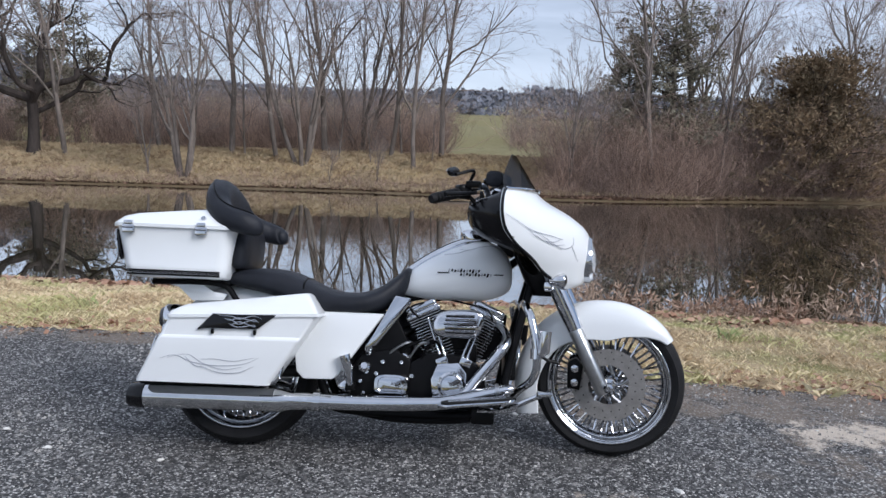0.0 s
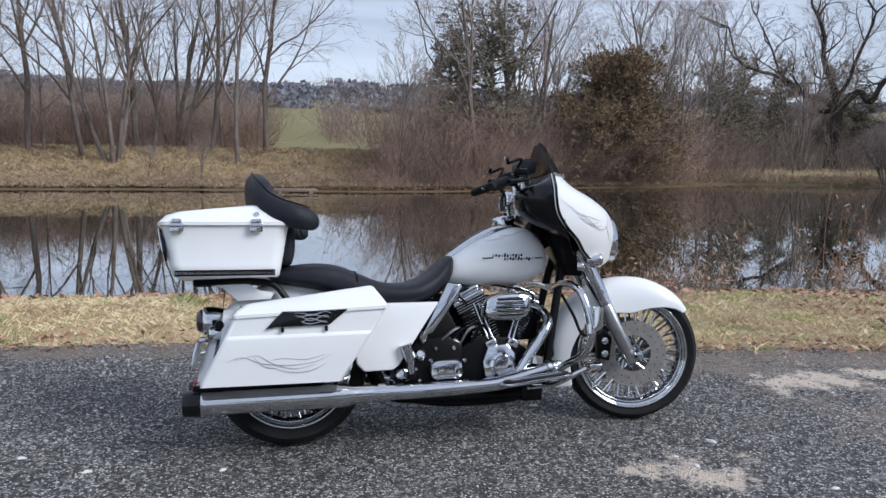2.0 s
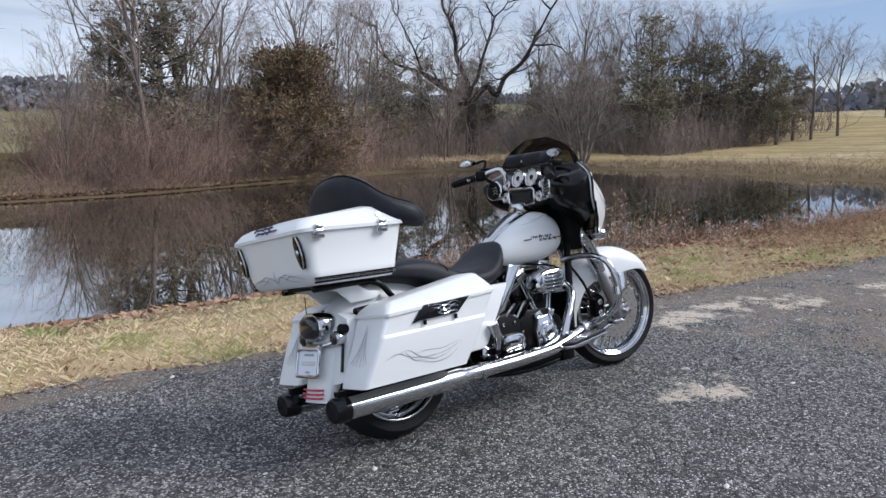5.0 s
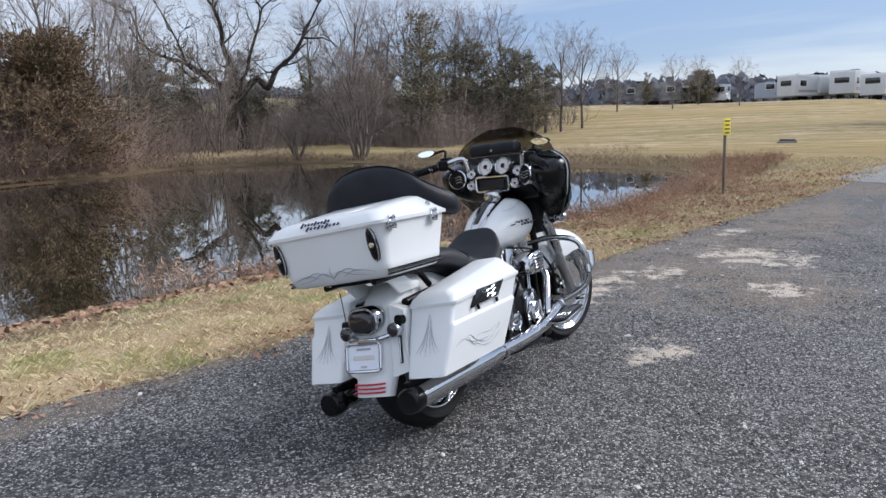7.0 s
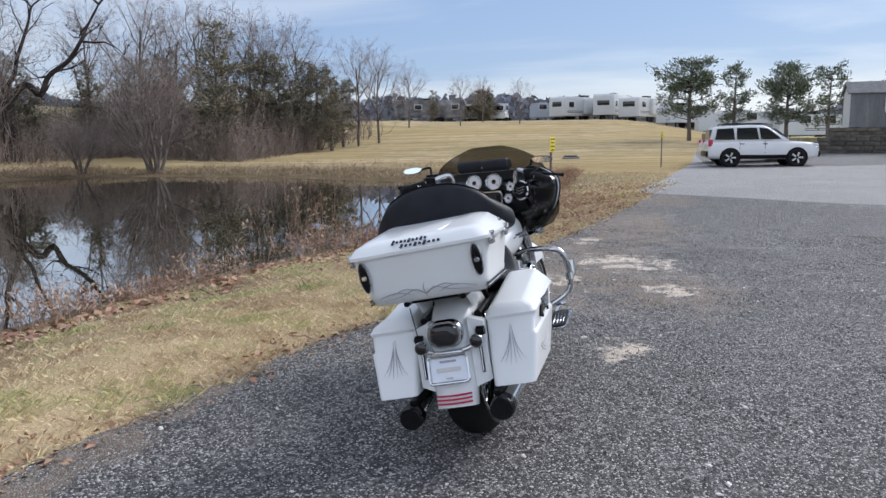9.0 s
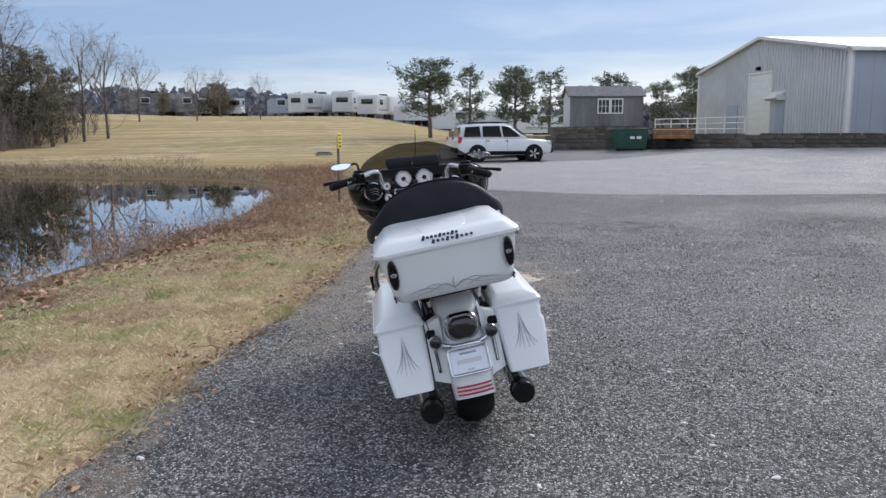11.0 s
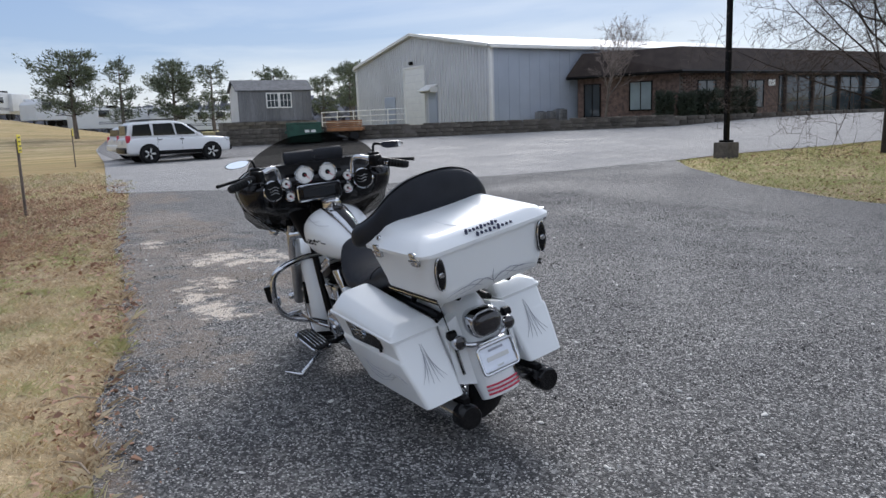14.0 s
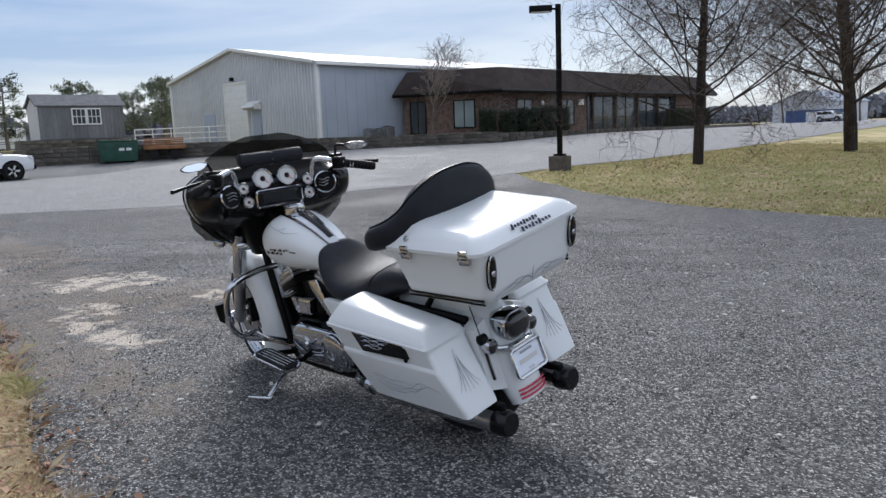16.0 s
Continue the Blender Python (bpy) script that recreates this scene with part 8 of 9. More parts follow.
# flat dark panel: the shade inside the porch is put into its colour
part("entry_recess", box((OX0 + 0.2, -46.6, 2.15), (0.15, 11.6, 2.5), 0.02), PANE, office, "dark panel standing for porch shade")
for y in (-41.2, -44.0, -46.8, -49.6, -52.2):
    part("porch_post", box((OX0 + 0.02, y, 2.2), (0.16, 0.16, 2.75), 0.01), SHINGLE, office)
for y in (-42.6, -45.4, -48.2):
    part("glazing_bar", box((OX0 + 0.11, y, 2.15), (0.05, 0.07, 2.5), 0.005), SATIN, office)
part("wall_sign", box((OX0 + 0.1, -40.0, 2.95), (0.05, 0.62, 0.36), 0.01), TRIM, office, "small white wall sign")
part("wall_lamp", joined(lathe([(0.1, -0.12), (0.13, 0), (0.05, 0.14)], 12, (OX0 + 0.08, -35.9, 2.9), (0, 0, 1))), TRIM, office)
part("chimney", box((41, -46, 5.4), (0.8, 0.8, 0.9), 0.02), SHINGLE, office)

# raised yard with its stone wall
yard_plan = [(23.4, -60), (23.6, -45), (24.8, -29.4), (29.0, -25.0), (33.4, -18.4), (39.2, -9.6), (46, -9.2), (60, -14), (60, -60)]
terrace = part("terrace", slab(yard_plan, -0.6, 1.14, "z"), GROUND, None, smooth=0)
tagged(terrace, "raised gravelly yard behind a stone wall", "yard", kind="structure")
wall_line = [(23.4, -58), (23.6, -45), (24.8, -29.4), (29.0, -25.0), (33.4, -18.4), (39.2, -9.6)]
stone_wall = part("retaining_wall", joined(*[box(((a[0] + b[0]) / 2 - 0.12, (a[1] + b[1]) / 2 + 0.05, 0.45), (math.hypot(b[0] - a[0], b[1] - a[1]) + 0.1, 0.3, 1.42), 0, 1, Matrix.Rotation(math.atan2(b[1] - a[1], b[0] - a[0]), 4, "Z")) for a, b in zip(wall_line, wall_line[1:])]), MORTAR, None, smooth=0)
tagged(stone_wall, "low dark dry-stone retaining wall", "wall", kind="structure")
stone_me = [mesh_of("stone", box((0, 0, 0), (w, 0.16, 0.19), 0.035, 2), STONE, 50) for w in (0.42, 0.55, 0.7)]
for a, b in zip(wall_line[1:], wall_line[2:]):
    L, ang = math.hypot(b[0] - a[0], b[1] - a[1]), math.atan2(b[1] - a[1], b[0] - a[0])
    nx, ny = -math.sin(ang), math.cos(ang)
    for row in range(4):
        s = 0.15 * row
        while s < L - 0.3:
            k = rng.integers(3)
            w = (0.42, 0.55, 0.7)[k]
            st = part("stone", stone_me[k], None, stone_wall)
            st.matrix_basis = Matrix.Translation((a[0] + (s + w / 2) * math.cos(ang) + nx * (0.12 + 0.04 * rng.random()) - 0.12, a[1] + (s + w / 2) * math.sin(ang) + ny * (0.12 + 0.04 * rng.random()) + 0.05, 0.40 + 0.215 * row + 0.02 * rng.random())) @ Matrix.Rotation(ang + 0.03 * rng.normal(), 4, "Z")
            s += w * 1.12 + 0.03
for k, (a, b) in enumerate(zip(wall_line[2:], wall_line[3:])):
    L, ang = math.hypot(b[0] - a[0], b[1] - a[1]), math.atan2(b[1] - a[1], b[0] - a[0])
    for i in range(int(L / 0.9)):
        c = part("cap_stone", box((0, 0, 0), (0.86, 0.4, 0.08), 0.02, 2), STONE, stone_wall)
        c.matrix_basis = Matrix.Translation((a[0] + (0.9 * i + 0.45) * math.cos(ang) - 0.12, a[1] + (0.9 * i + 0.45) * math.sin(ang) + 0.05, 1.2)) @ Matrix.Rotation(ang, 4, "Z")

# hedges and coolers by the office
for i, (x, y, r, h) in enumerate(((26.7, -30.8, 0.36, 1.2), (25.9, -31.7, 0.36, 1.1), (25.5, -32.9, 0.44, 1.25), (25.3, -34.3, 0.46, 1.3), (25.2, -35.7, 0.42, 1.25), (25.3, -49.8, 0.6, 1.1), (25.3, -51.6, 0.65, 1.15), (25.3, -53.6, 0.65, 1.1))):
    rg = np.random.default_rng(i)
    n = 260
    a, u = rg.random(n) * 2 * math.pi, rg.random(n)
    rr = r * (0.75 + 0.3 * rg.random(n))
    C = np.stack([rr * np.cos(a), rr * np.sin(a), 0.1 + u * h], 1)
    hd = thing("hedge_bush", "clipped dark green hedge bush", "bush", Matrix.Translation((x, y, 1.1)), "hedge by the office")
    part("stem", tube([(0, 0, -0.1), (0, 0, h * 0.8)], 0.05, 6), DARK_BARK, hd)
    part("leaves", sprays(rg, C, np.stack([np.cos(a), np.sin(a), u], 1), 0.15, 18, LEAF_HEDGE), None, hd)
for i in range(3):
    cooler = thing("air_conditioner", "grey outdoor cooling unit on the yard", "cooling unit", Matrix.Translation((31.8 + 0.1 * i, -26.2 - 0.8 * i, 1.12)) @ Matrix.Scale(0.62 + 0.14 * (i == 2), 4), "cooling units")
    column("case", (0, 0, 0), (0.8, 0.8, 0.85), OLD_WOOD, cooler, 0.03)
    part("fan_ring", lathe([(0.32, 0.85), (0.33, 0.9), (0.27, 0.9), (0.26, 0.86)], 24, (0, 0, 0), (0, 0, 1), True), SATIN, cooler)
    for k in range(7):
        part("slat", box((-0.405, 0, 0.1 + 0.105 * k), (0.02, 0.72, 0.03), 0), SATIN, cooler)

# garden shed
shed = thing("garden_shed", "weathered grey board shed with two white windows", "shed", pose(41.45, -13.4, 1.66, 0, 0, -95))
for y, sg in ((1.2, 1), (-1.2, -1)):
    part("wall", box((0, y, 0.88), (4.3, 0.1, 1.76), 0), OLD_WOOD, shed, smooth=0)
    for i in range(21):
        part("batten", box((-2.05 + 0.205 * i, y + sg * 0.06, 0.88), (0.03, 0.025, 1.74), 0.004, 1), OLD_WOOD, shed)
for x in (-2.1, 2.1):
    part("end_wall", slab([(-1.2, 0), (1.2, 0), (1.2, 1.76), (0, 2.34), (-1.2, 1.76)], x - 0.05, x + 0.05, "x"), TRIM if x < 0 else OLD_WOOD, shed, "", 0)
for s in (-1, 1):
    part("roof", box((0, s * 0.66, 2.06), (4.6, 1.5, 0.07), 0.01, 1, Matrix.Rotation(s * -radians(25.8), 4, "X")), SHED_ROOF, shed)
for x in (-0.38, 0.38):
    w = part("window", box((x + 0.2, -1.27, 1.18), (0.62, 0.03, 0.78), 0), PANE, shed, "white-framed small-paned window")
    for q in (box((x + 0.2, -1.29, 1.59), (0.74, 0.05, 0.07), 0.01), box((x + 0.2, -1.29, 0.77), (0.74, 0.05, 0.07), 0.01), box((x - 0.14, -1.29, 1.18), (0.07, 0.05, 0.8), 0.01), box((x + 0.54, -1.29, 1.18), (0.07, 0.05, 0.8), 0.01), box((x + 0.2, -1.29, 1.18), (0.6, 0.035, 0.03), 0), box((x + 0.09, -1.29, 1.18), (0.03, 0.035, 0.76), 0), box((x + 0.31, -1.29, 1.18), (0.03, 0.035, 0.76), 0)):
        part("window_bar", q, TRIM, w)
for x in (-1.7, 0, 1.7):
    part("skid", box((x, 0, -0.02), (0.3, 2.2, 0.16), 0.02), SATIN, shed)

plinth = part("stone_pad", shifted(box((-0.3, -0.1, -0.30), (5.4, 2.9, 0.56), 0), pose(41.45, -13.4, 1.66, 0, 0, -100)), MORTAR, None, smooth=0)
tagged(plinth, "raised dry-stone pad below a garden shed", "stone pad", kind="structure")
for row in range(3):
    for i in range(9):
        b = part("stone_block", box((0, 0, 0), (0.58, 0.16, 0.165), 0.02, 1), STONE, plinth)
        b.matrix_basis = pose(41.45, -13.4, 1.66, 0, 0, -100) @ Matrix.Translation((-2.7 + 0.6 * i + 0.25 * (row % 2), -1.56 + 0.02 * ((i * 7 + row * 3) % 4), -0.49 + 0.178 * row))

dumpster = thing("dumpster", "dark green steel dumpster with pale stickers", "dumpster", pose(35.6, -13.2, z_at(35.6, -13.2) + 0.03, 0, 0, -112))
part("body", loft([[Vector((x, y, z)) for x, y in rounded(-a, a, -b, b, 0.04, 2)] for a, b, z in ((0.85, 0.5, 0.08), (0.92, 0.62, 0.75), (0.92, 0.62, 1.02), (0.9, 0.6, 1.04))]), GREEN, dumpster)
part("lid", box((0, 0, 1.08), (1.86, 1.26, 0.07), 0.02), GREEN, dumpster)
for x in (-0.6, 0.6):
    part("wheel", lathe([(0.08, -0.04), (0.08, 0.04)], 14, (x, -0.35, 0.08)), RUBBER, dumpster)
    part("lift_pocket", box((x * 1.6, 0, 0.62), (0.1, 0.9, 0.14), 0.02), GREEN, dumpster)
for x in (0.15, 0.48):
    part("sticker", box((x, -0.605, 0.72), (0.24, 0.02, 0.26), 0), TRIM, dumpster)
crate = thing("orange_trailer", "rusty orange flat trailer before the wall", "trailer", pose(34.55, -15.15, z_at(34.55, -15.15) + 0.03, 0, 0, -122))
part("deck", box((0, 0, 0.62), (1.9, 1.0, 0.18), 0.02), ORANGE, crate)
for i in range(4):
    part("side_board", box((0, -0.5, 0.78 + 0.001 * i + 0.09 * i), (1.9, 0.05, 0.07), 0.01), ORANGE, crate)
for x in (-0.5, 0.5):
    part("wheel", lathe([(0.24, -0.08), (0.24, 0.08)], 20, (x, -0.45, 0.26)), RUBBER, crate)
rail = thing("pipe_fence", "pale pipe rail fence on the yard", "fence", pose(40.5, -19.5, 1.14, 0, 0, 20))
for i in range(6):
    part("post", tube([(-3 + 1.5 * i, 0, 0), (-3 + 1.5 * i, 0, 1.05)], 0.035, 8), TRIM, rail)
for z in (0.35, 0.68, 1.0):
    part("rail", tube([(-3, 0, z), (4.5, 0, z)], 0.03, 8), TRIM, rail)


# parked cars
def car(label, m, sedan=False):
    c = thing("car", label, "car", m, "parked cars")
    top = 0.22 if sedan else 0.0
    belt = 1.02 - top * 0.5
    rows = between([(-2.20, belt - 0.12, 0.42, 0.72), (-2.16, belt, 0.34, 0.84), (-1.9, belt + 0.03, 0.30, 0.89), (-1.0, belt + 0.03, 0.28, 0.905), (0.3, belt + 0.02, 0.28, 0.905), (0.95, belt + 0.01, 0.28, 0.90), (1.5, belt - 0.01, 0.30, 0.885), (1.9, belt - 0.05, 0.32, 0.85), (2.12, belt - 0.12, 0.36, 0.78), (2.2, belt - 0.26, 0.42, 0.68)], 3)
    body = part("body", loft([oval_section(x, a, b, w, 32, 7) for x, a, b, w in rows]), CAR_WHITE, c, "", 45)
    roof = [(-2.12, belt + 0.06, 0.74), (-2.02, 1.56 - top, 0.67), (-1.9, 1.66 - top, 0.66), (-0.6, 1.72 - top, 0.68), (-0.05, 1.70 - top, 0.67), (0.25, 1.60 - top, 0.66), (1.05, belt + 0.02, 0.74)]
    part("cabin", loft([oval_section(x, z, belt - 0.05, w + 0.05, 28, 8) for x, z, w in roof]), CAR_WHITE, c, "", 40)
    for s in (-1, 1):
        for poly in ([(-1.92, belt + 0.09), (-1.84, 1.56 - top), (-1.2, 1.59 - top), (-1.12, belt + 0.09)], [(-1.04, belt + 0.09), (-1.06, 1.59 - top), (-0.28, 1.60 - top), (-0.16, belt + 0.09)], [(-0.08, belt + 0.09), (-0.18, 1.60 - top), (0.16, 1.56 - top), (0.76, belt + 0.09)]):
            part("side_window", slab(poly, s * 0.688, s * 0.752), TINT, c, "", 0)
        for x in (-1.31, 1.31):
            part("wheel_arch", lathe([(0.42, s * 0.80), (0.42, s * 0.908), (0.01, s * 0.908)], 28, (x, 0, 0.36)), SATIN, c)
            w = part("wheel", lathe([(0.22, s * 0.73), (0.34, s * 0.73), (0.36, s * 0.77), (0.36, s * 0.90), (0.33, s * 0.935), (0.22, s * 0.925)], 30, (x, 0, 0.36)), RUBBER, c)
            part("rim", lathe([(0.235, s * 0.926), (0.225, s * 0.914), (0.19, s * 0.912), (0.06, s * 0.914), (0.05, s * 0.93), (0.01, s * 0.93)], 24, (x, 0, 0.36)), SATIN, w)
            for k in range(5):
                a = 1.2566 * k
                part("rim_spoke", tube([(x + 0.05 * math.cos(a), s * 0.924, 0.36 + 0.05 * math.sin(a)), (x + 0.225 * math.cos(a), s * 0.924, 0.36 + 0.225 * math.sin(a))], [0.03, 0.045], 6), DIAL, w)
        part("tail_light", box((-2.10, s * 0.79, 0.98 - top * 0.5), (0.18, 0.16, 0.30), 0.03), RED, c, "red tail light")
        part("headlight", box((2.02, s * 0.70, 0.86 - top * 0.4), (0.26, 0.26, 0.16), 0.04), GLASS, c)
        part("wing_mirror", box((0.72, s * 0.99, 1.12), (0.12, 0.2, 0.14), 0.04), CAR_WHITE, c)
        for x in (-0.85, 0.05):
            part("door_handle", box((x, s * 0.905, 0.93), (0.18, 0.03, 0.035), 0.01), SATIN, c)
        for x in (-0.94, 0.06):
            part("door_seam", box((x, s * 0.8985, 0.72), (0.012, 0.012, 0.62), 0), SATIN, c)
        part("sill_trim", box((0, s * 0.895, 0.40), (2.0, 0.03, 0.16), 0.02), SATIN, c)
        if not sedan:
            part("roof_rail", tube([(-1.6, s * 0.58, 1.70), (-1.5, s * 0.58, 1.76), (0.0, s * 0.58, 1.77), (0.15, s * 0.58, 1.70)], 0.02, 6, 3), SATIN, c)
    part("rear_window", slab([(-0.58, belt + 0.12), (0.58, belt + 0.12), (0.54, 1.54 - top), (-0.54, 1.54 - top)], -2.125, -1.98, "x"), TINT, c, "", 0)
    part("windscreen", shifted(slab([(-0.62, -0.38), (0.62, -0.38), (0.54, 0.30), (-0.54, 0.30)], -0.012, 0.012, "x"), Matrix.Translation((0.74, 0, 1.36 - top * 0.55)) @ Matrix.Rotation(radians(-52), 4, "Y")), TINT, c, "", 0)
    for q in (box((-2.2, 0, 0.52), (0.14, 1.6, 0.24), 0.05), box((2.2, 0, 0.50), (0.12, 1.5, 0.22), 0.05)):
        part("bumper", q, SATIN if not sedan else CAR_WHITE, c)
    part("number_plate", box((-2.235, 0, 0.85), (0.02, 0.4, 0.15), 0), TRIM, c)
    return c


car("white compact SUV parked at the yard's edge", pose(31.0, -5.5, z_at(31.0, -5.5) + 0.036, 0, 0, -86))
car("white saloon parked behind an SUV", pose(34.4, -5.6, z_at(34.4, -5.6) + 0.036, 0, 0, -80), True)


# signs
def sign(x, y, h, turn, lean=0.0):
    t = thing("yellow_sign", "small yellow sign with dark lettering bars on a post", "sign", place(None, x, y, 1, turn, 0.15) @ Matrix.Rotation(lean, 4, "Y"), "signs by the pond")
    part("post", box((0, 0, h / 2), (0.045, 0.045, h), 0.006), BARK, t)
    part("plate", box((-0.032, 0, h - 0.08), (0.012, 0.36, 0.32), 0.004), YELLOW, t, "yellow plate")
    for i in range(4):
        part("lettering_bar", box((-0.0405, 0, h + 0.03 - 0.075 * i), (0.004, 0.27 - 0.05 * (i % 2), 0.022), 0), SATIN, t)


sign(12.0, 1.15, 1.55, radians(80))
sign(31.0, -1.5, 1.65, radians(78))

# lamp post with its concrete foot
lamp = thing("street_lamp", "dark square lamp post on a stained concrete foot", "street lamp", Matrix.Translation((9.95, -15.15, z_at(9.95, -15.15))))
column("foot", (0, 0, -0.2), (0.46, 0.46, 0.62), material("stained_concrete", (0.13, 0.115, 0.10), 0.95, var=0.45, scale=7, bump=0.4, bump_scale=50), lamp, 0.03)
column("base_plate", (0, 0, 0.42), (0.26, 0.26, 0.06), SATIN, lamp, 0.01)
column("pole", (0, 0, 0.46), (0.115, 0.115, 4.05), SATIN, lamp, 0.01)
part("arm", tube([(0, 0, 4.38), (0.18, 0.16, 4.40)], 0.03, 8), SATIN, lamp)
part("head", box((0.36, 0.31, 4.40), (0.62, 0.34, 0.16), 0.02, 2, Matrix.Rotation(radians(40), 4, "Z")), SATIN, lamp)
part("lens", box((0.36, 0.31, 4.315), (0.5, 0.26, 0.02), 0, 1, Matrix.Rotation(radians(40), 4, "Z")), DIAL, lamp)


# caravans on the hill
def caravan(label, x, y, turn, L=8.5, H=2.9, step=True, mat=RVW):
    c = thing("caravan", label, "caravan", pose(x, y, z_at(x, y), 0, 0, turn) @ Matrix.Scale(1.14, 4), "caravans on the hill")
    outline = [(-L / 2, 0.55), (L / 2, 0.55) if not step else (L / 2 - 2.3, 0.55), (L / 2, 1.5) if step else (L / 2, 0.6), (L / 2, H - 0.25), (L / 2 - 0.25, H), (-L / 2 + 0.15, H), (-L / 2, H - 0.2)]
    if step:
        outline.insert(2, (L / 2 - 2.3, 1.45))
    part("shell", slab(outline, -1.2, 1.2, bevel=0.04), mat, c, "", 30)
    for i, z in enumerate((0.95, 1.1)):
        part("stripe", box((-0.8, 0, z), (L - 2.6, 2.412, 0.07), 0), RVB, c)
    for s in (-1, 1):
        for xx in (-L / 2 + 1.2, -0.6, 1.4):
            w = part("window", box((xx, s * 1.205, 1.85), (0.9, 0.03, 0.6), 0.01), TINT, c)
            part("frame", box((xx, s * 1.2, 1.85), (1.0, 0.03, 0.7), 0.01), TRIM, w)
        for xx in (-1.3, -0.4):
            part("wheel", lathe([(0.36, s * 0.95), (0.36, s * 1.15), (0.2, s * 1.17)], 20, (xx, 0, 0.36)), RUBBER, c)
    part("end_window", box((-L / 2 - 0.005, 0, 1.9), (0.03, 1.4, 0.55), 0.01), TINT, c)
    part("slide_out", box((0.3, -1.35, 1.65), (3.0, 0.4, 1.7), 0.03), mat, c)
    part("roof_unit", box((0.4, 0, H + 0.14), (0.9, 0.7, 0.28), 0.06), SATIN, c)
    for xx in (L / 2 - 1.0,):
        for s in (-1, 1):
            part("landing_leg", box((xx, s * 0.8, 0.7), (0.1, 0.1, 1.5), 0.01), SATIN, c)
    return c


caravan("pale blue-grey caravan on the hill", 107.2, 11.8, 100, 6, 2.3, False, GREY_AND_SHADE)
caravan("long white fifth-wheel caravan", 103.8, 7.6, -35, 9.0, 2.75)
caravan("tall white fifth-wheel caravan", 103.1, 3.4, -12, 8.5, 2.9)
caravan("cream fifth-wheel caravan with a slide-out", 98.2, -0.8, -25, 8, 2.6)
caravan("low grey travel trailer behind the pines", 87.7, -5.2, 120, 5, 2.2, False)
caravan("long white travel trailer behind the pines", 82.5, -10.7, 95, 8, 2.3, False)
caravan("white travel trailer behind the pines", 79.9, -17.6, 95, 7, 2.3, False)
caravan("dark and silver motor coach on the hill", 104.5, 29.4, 98, 9, 2.7, False, material("silver_coach", (0.28, 0.27, 0.27), 0.35, var=0.5, scale=1.2, color2=(0.06, 0.055, 0.055)))
caravan("small white trailer on the hill", 106.6, 24.1, 90, 2.6, 1.4, False)
caravan("small white trailer on the hill", 108.0, 20.2, 90, 2.6, 1.4, False)

# small things: raft, drain, stones, far yard
WET_PLANK = material("wet_plank", (0.21, 0.155, 0.115), 0.7, var=0.35, scale=6, bump=0.2, bump_scale=40, stretch=(0.2, 1, 1))
raft = thing("log_raft", "wet brown plank raft floating by the far bank", "raft", pose(0.7, 22.3, WATER + 0.02, 0, 0, -2))
for i in range(4):
    part("plank", box((0, -0.24 + 0.16 * i, 0.1), (1.45, 0.14, 0.05), 0.01), WET_PLANK, raft)
for x in (-0.5, 0.5):
    part("float", tube([(x, -0.3, 0.03), (x, 0.3, 0.03)], 0.07, 10), WET_PLANK, raft)
drain = thing("storm_drain", "dark iron drain grate in the mown hill", "drain", pose(39.5, 3.2, z_at(39.5, 3.2), 0, -4, 8))
part("rim", box((0, 0, 0.03), (0.9, 0.9, 0.12), 0.02), CONCRETE, drain)
for i in range(7):
    part("bar", box((-0.3 + 0.1 * i, 0, 0.1), (0.05, 0.75, 0.05), 0.01), SATIN, drain)
shed2 = thing("blue_building", "distant long blue steel building", "building", pose(37.5, -112, z_at(37.5, -112), 0, 0, 160) @ Matrix.Scale(0.72, 4))
part("wall", box((0, 0, 1.2), (9, 6, 2.4), 0), BLUE, shed2, "", 0)
part("roof", slab([(-4.7, 2.4), (4.7, 2.4), (4.5, 2.7), (-4.5, 2.7)], -3.2, 3.2), ROOF_PALE, shed2, "", 0)
part("door", box((1.5, -3.03, 1.0), (2.2, 0.06, 2.0), 0.01), TRIM, shed2)
big_barn = thing("far_barn", "distant grey gabled barn", "building", pose(42, -126, z_at(42, -126), 0, 0, 160) @ Matrix.Scale(0.72, 4))
part("wall", slab([(-8, 0), (8, 0), (8, 4), (0, 6.5), (-8, 4)], -5, 5), SIDING, big_barn, "", 0)
part("roof", slab([(-8.4, 3.95), (0, 6.6), (8.4, 3.95), (8.4, 4.15), (0, 6.85), (-8.4, 4.15)], -5.3, 5.3), GREY_AND_SHADE, big_barn, "", 0)
car("white car parked before a blue building", pose(33.5, -107, z_at(33.5, -107), 0, 0, 160), True)
chalk = material("pale_stone", (0.76, 0.74, 0.70), 0.9, var=0.2, scale=20)
rg = np.random.default_rng(31)


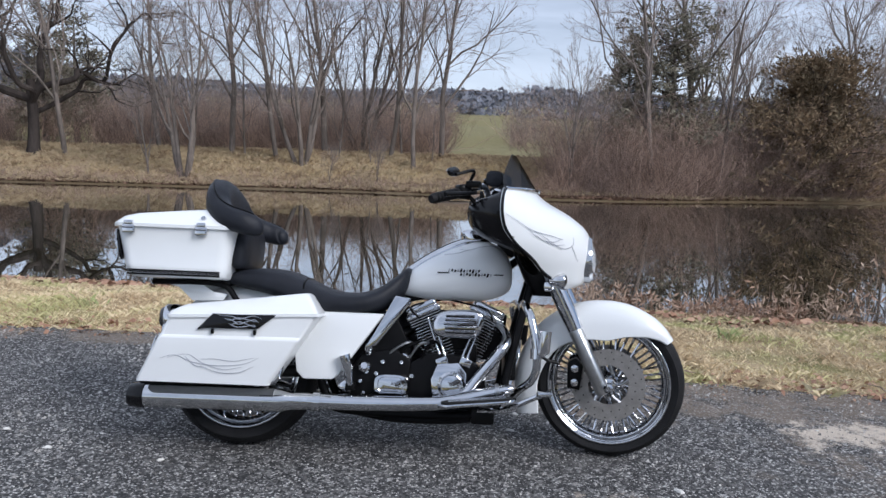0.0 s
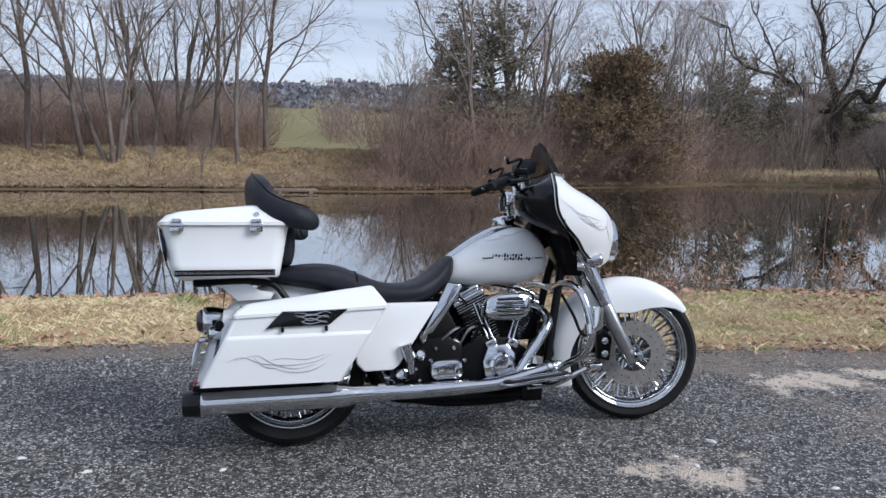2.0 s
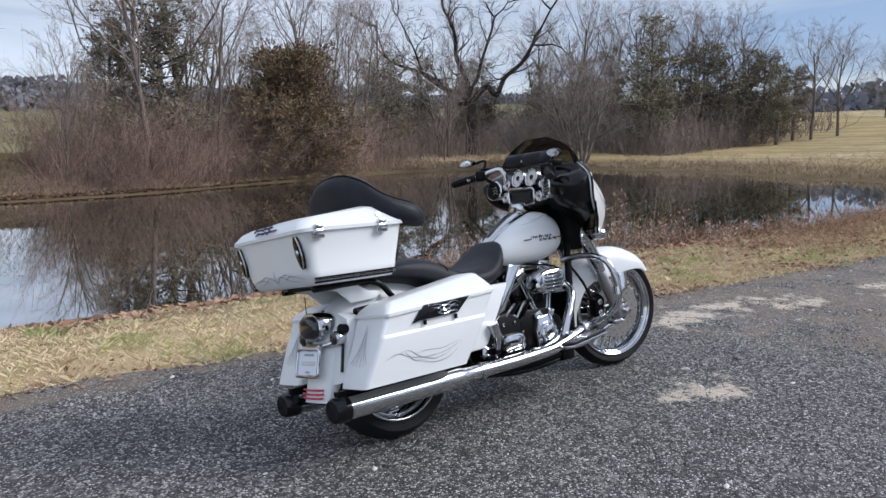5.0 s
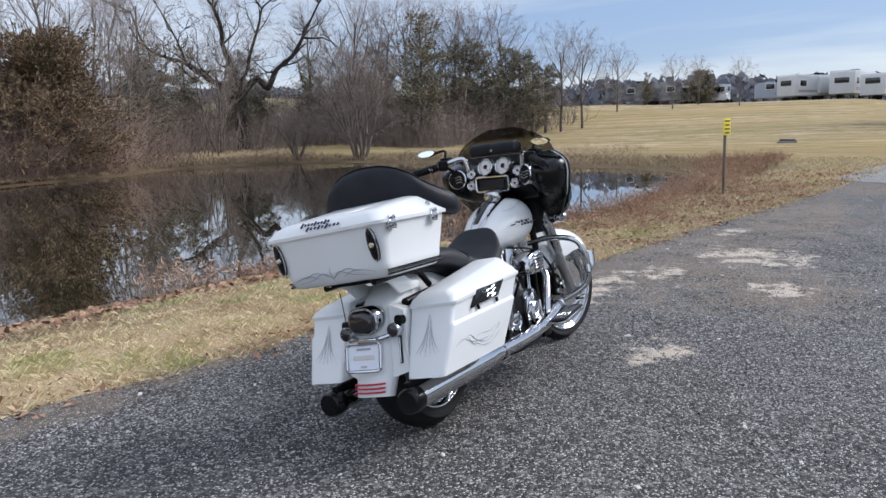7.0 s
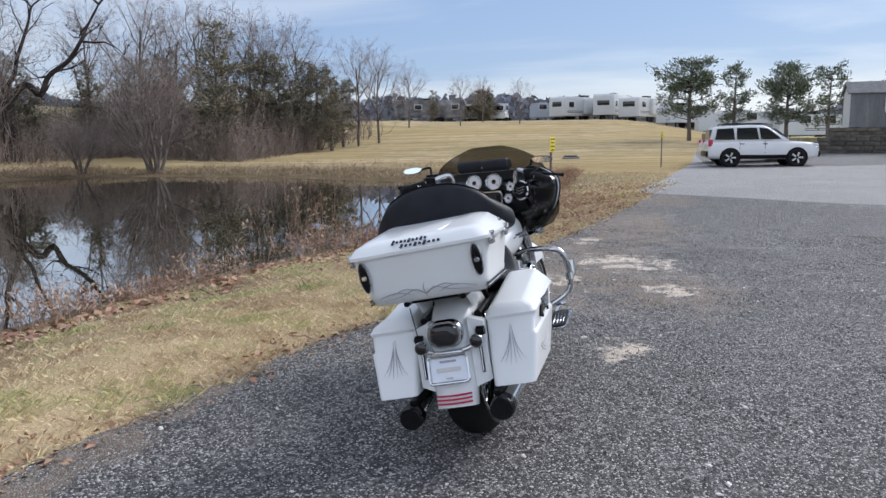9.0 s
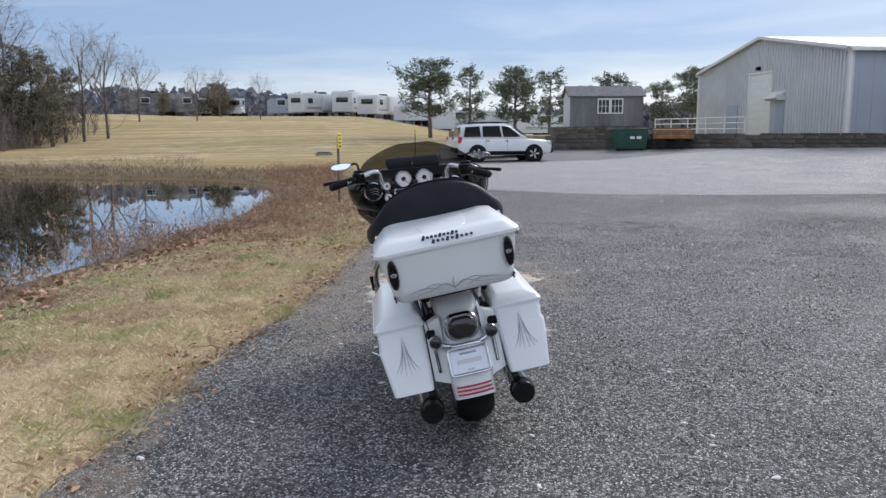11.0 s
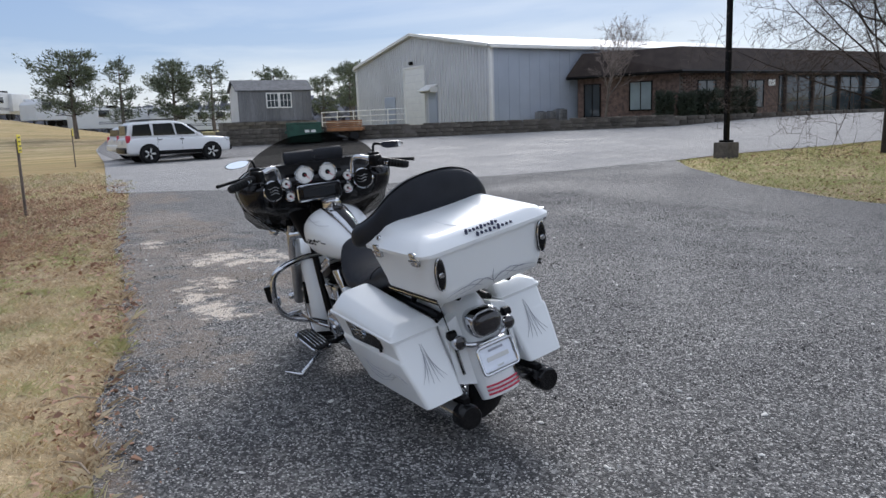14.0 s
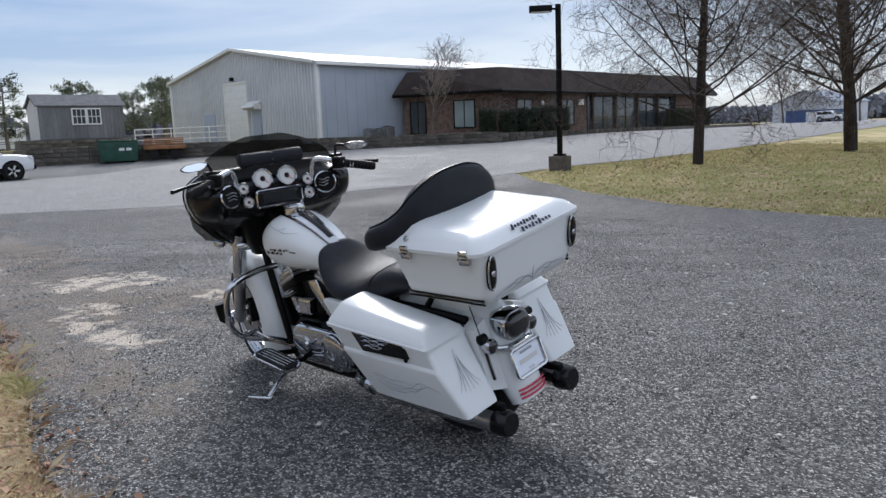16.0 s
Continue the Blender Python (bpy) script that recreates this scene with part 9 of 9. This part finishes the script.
def flat_chip(r):
    """A flat broken chip with an uneven outline."""
    k = 8
    edge = [(0.6 + 0.5 * r.random()) for _ in range(k)]
    ring = lambda f, z: [Vector((0.022 * f * e * math.cos(6.283 * i / k), 0.013 * f * e * math.sin(6.283 * i / k), z * (0.7 + 0.6 * r.random()))) for i, e in enumerate(edge)]
    return loft([ring(0.9, 0.0), ring(1.0, 0.003), ring(0.6, 0.007)])


pebble = [mesh_of("pebble", flat_chip(rg), chalk) for _ in range(6)]
for x, y in ((0.108, -0.05), (1.287, 0.012), (0.45, -0.174), (1.565, -0.273), (-1.54, 0.389), (-1.433, -0.019), (-0.807, 0.99), (-1.234, 1.367), (0.781, -1.713), (-0.846, 0.987), (-1.585, -0.183), (-0.676, -2.492), (-1.832, -0.751), *[(rg.uniform(-4, 6), rg.uniform(-6, 1.1)) for _ in range(230)]):
    st = new("white_stone", pebble[rg.integers(6)])
    st.matrix_basis = Matrix.Translation((x, y, z_at(x, y) + 0.0225)) @ Matrix.Rotation(rg.random() * 6.3, 4, "Z") @ Matrix.Scale(0.35 + rg.random() ** 2 * 0.9, 4)
    tagged(st, "small pale stone chip lying on the asphalt", "stone", "loose stones")
stick_mat = material("dead_stick", (0.34, 0.27, 0.20), 0.9, var=0.3, scale=10)
for x, y, L in (*[(q, float(lot_edge(q)) - 0.02 - 0.25 * rg.random() ** 2, 0.07 + 0.16 * rg.random()) for q in np.linspace(-2.6, 4.5, 16)], (-0.55, 1.48, 0.22), (-0.2, 1.42, 0.16), (0.4, 1.34, 0.2), (-1.0, 1.5, 0.14), (1.6, 1.2, 0.18), (0.1, 1.2, 0.12), (2.6, 0.95, 0.2)):
    a = rg.random() * 3
    z = z_at(x, y) + 0.03
    st = part("stick", tube([(x, y, z), (x + L * 0.5 * math.cos(a), y + L * 0.5 * math.sin(a), z + 0.012), (x + L * math.cos(a + 0.2), y + L * math.sin(a + 0.2), z)], [0.004, 0.005, 0.002], 6), stick_mat)
    tagged(st, "short dry stick on the asphalt's edge", "stick", "sticks on the verge")
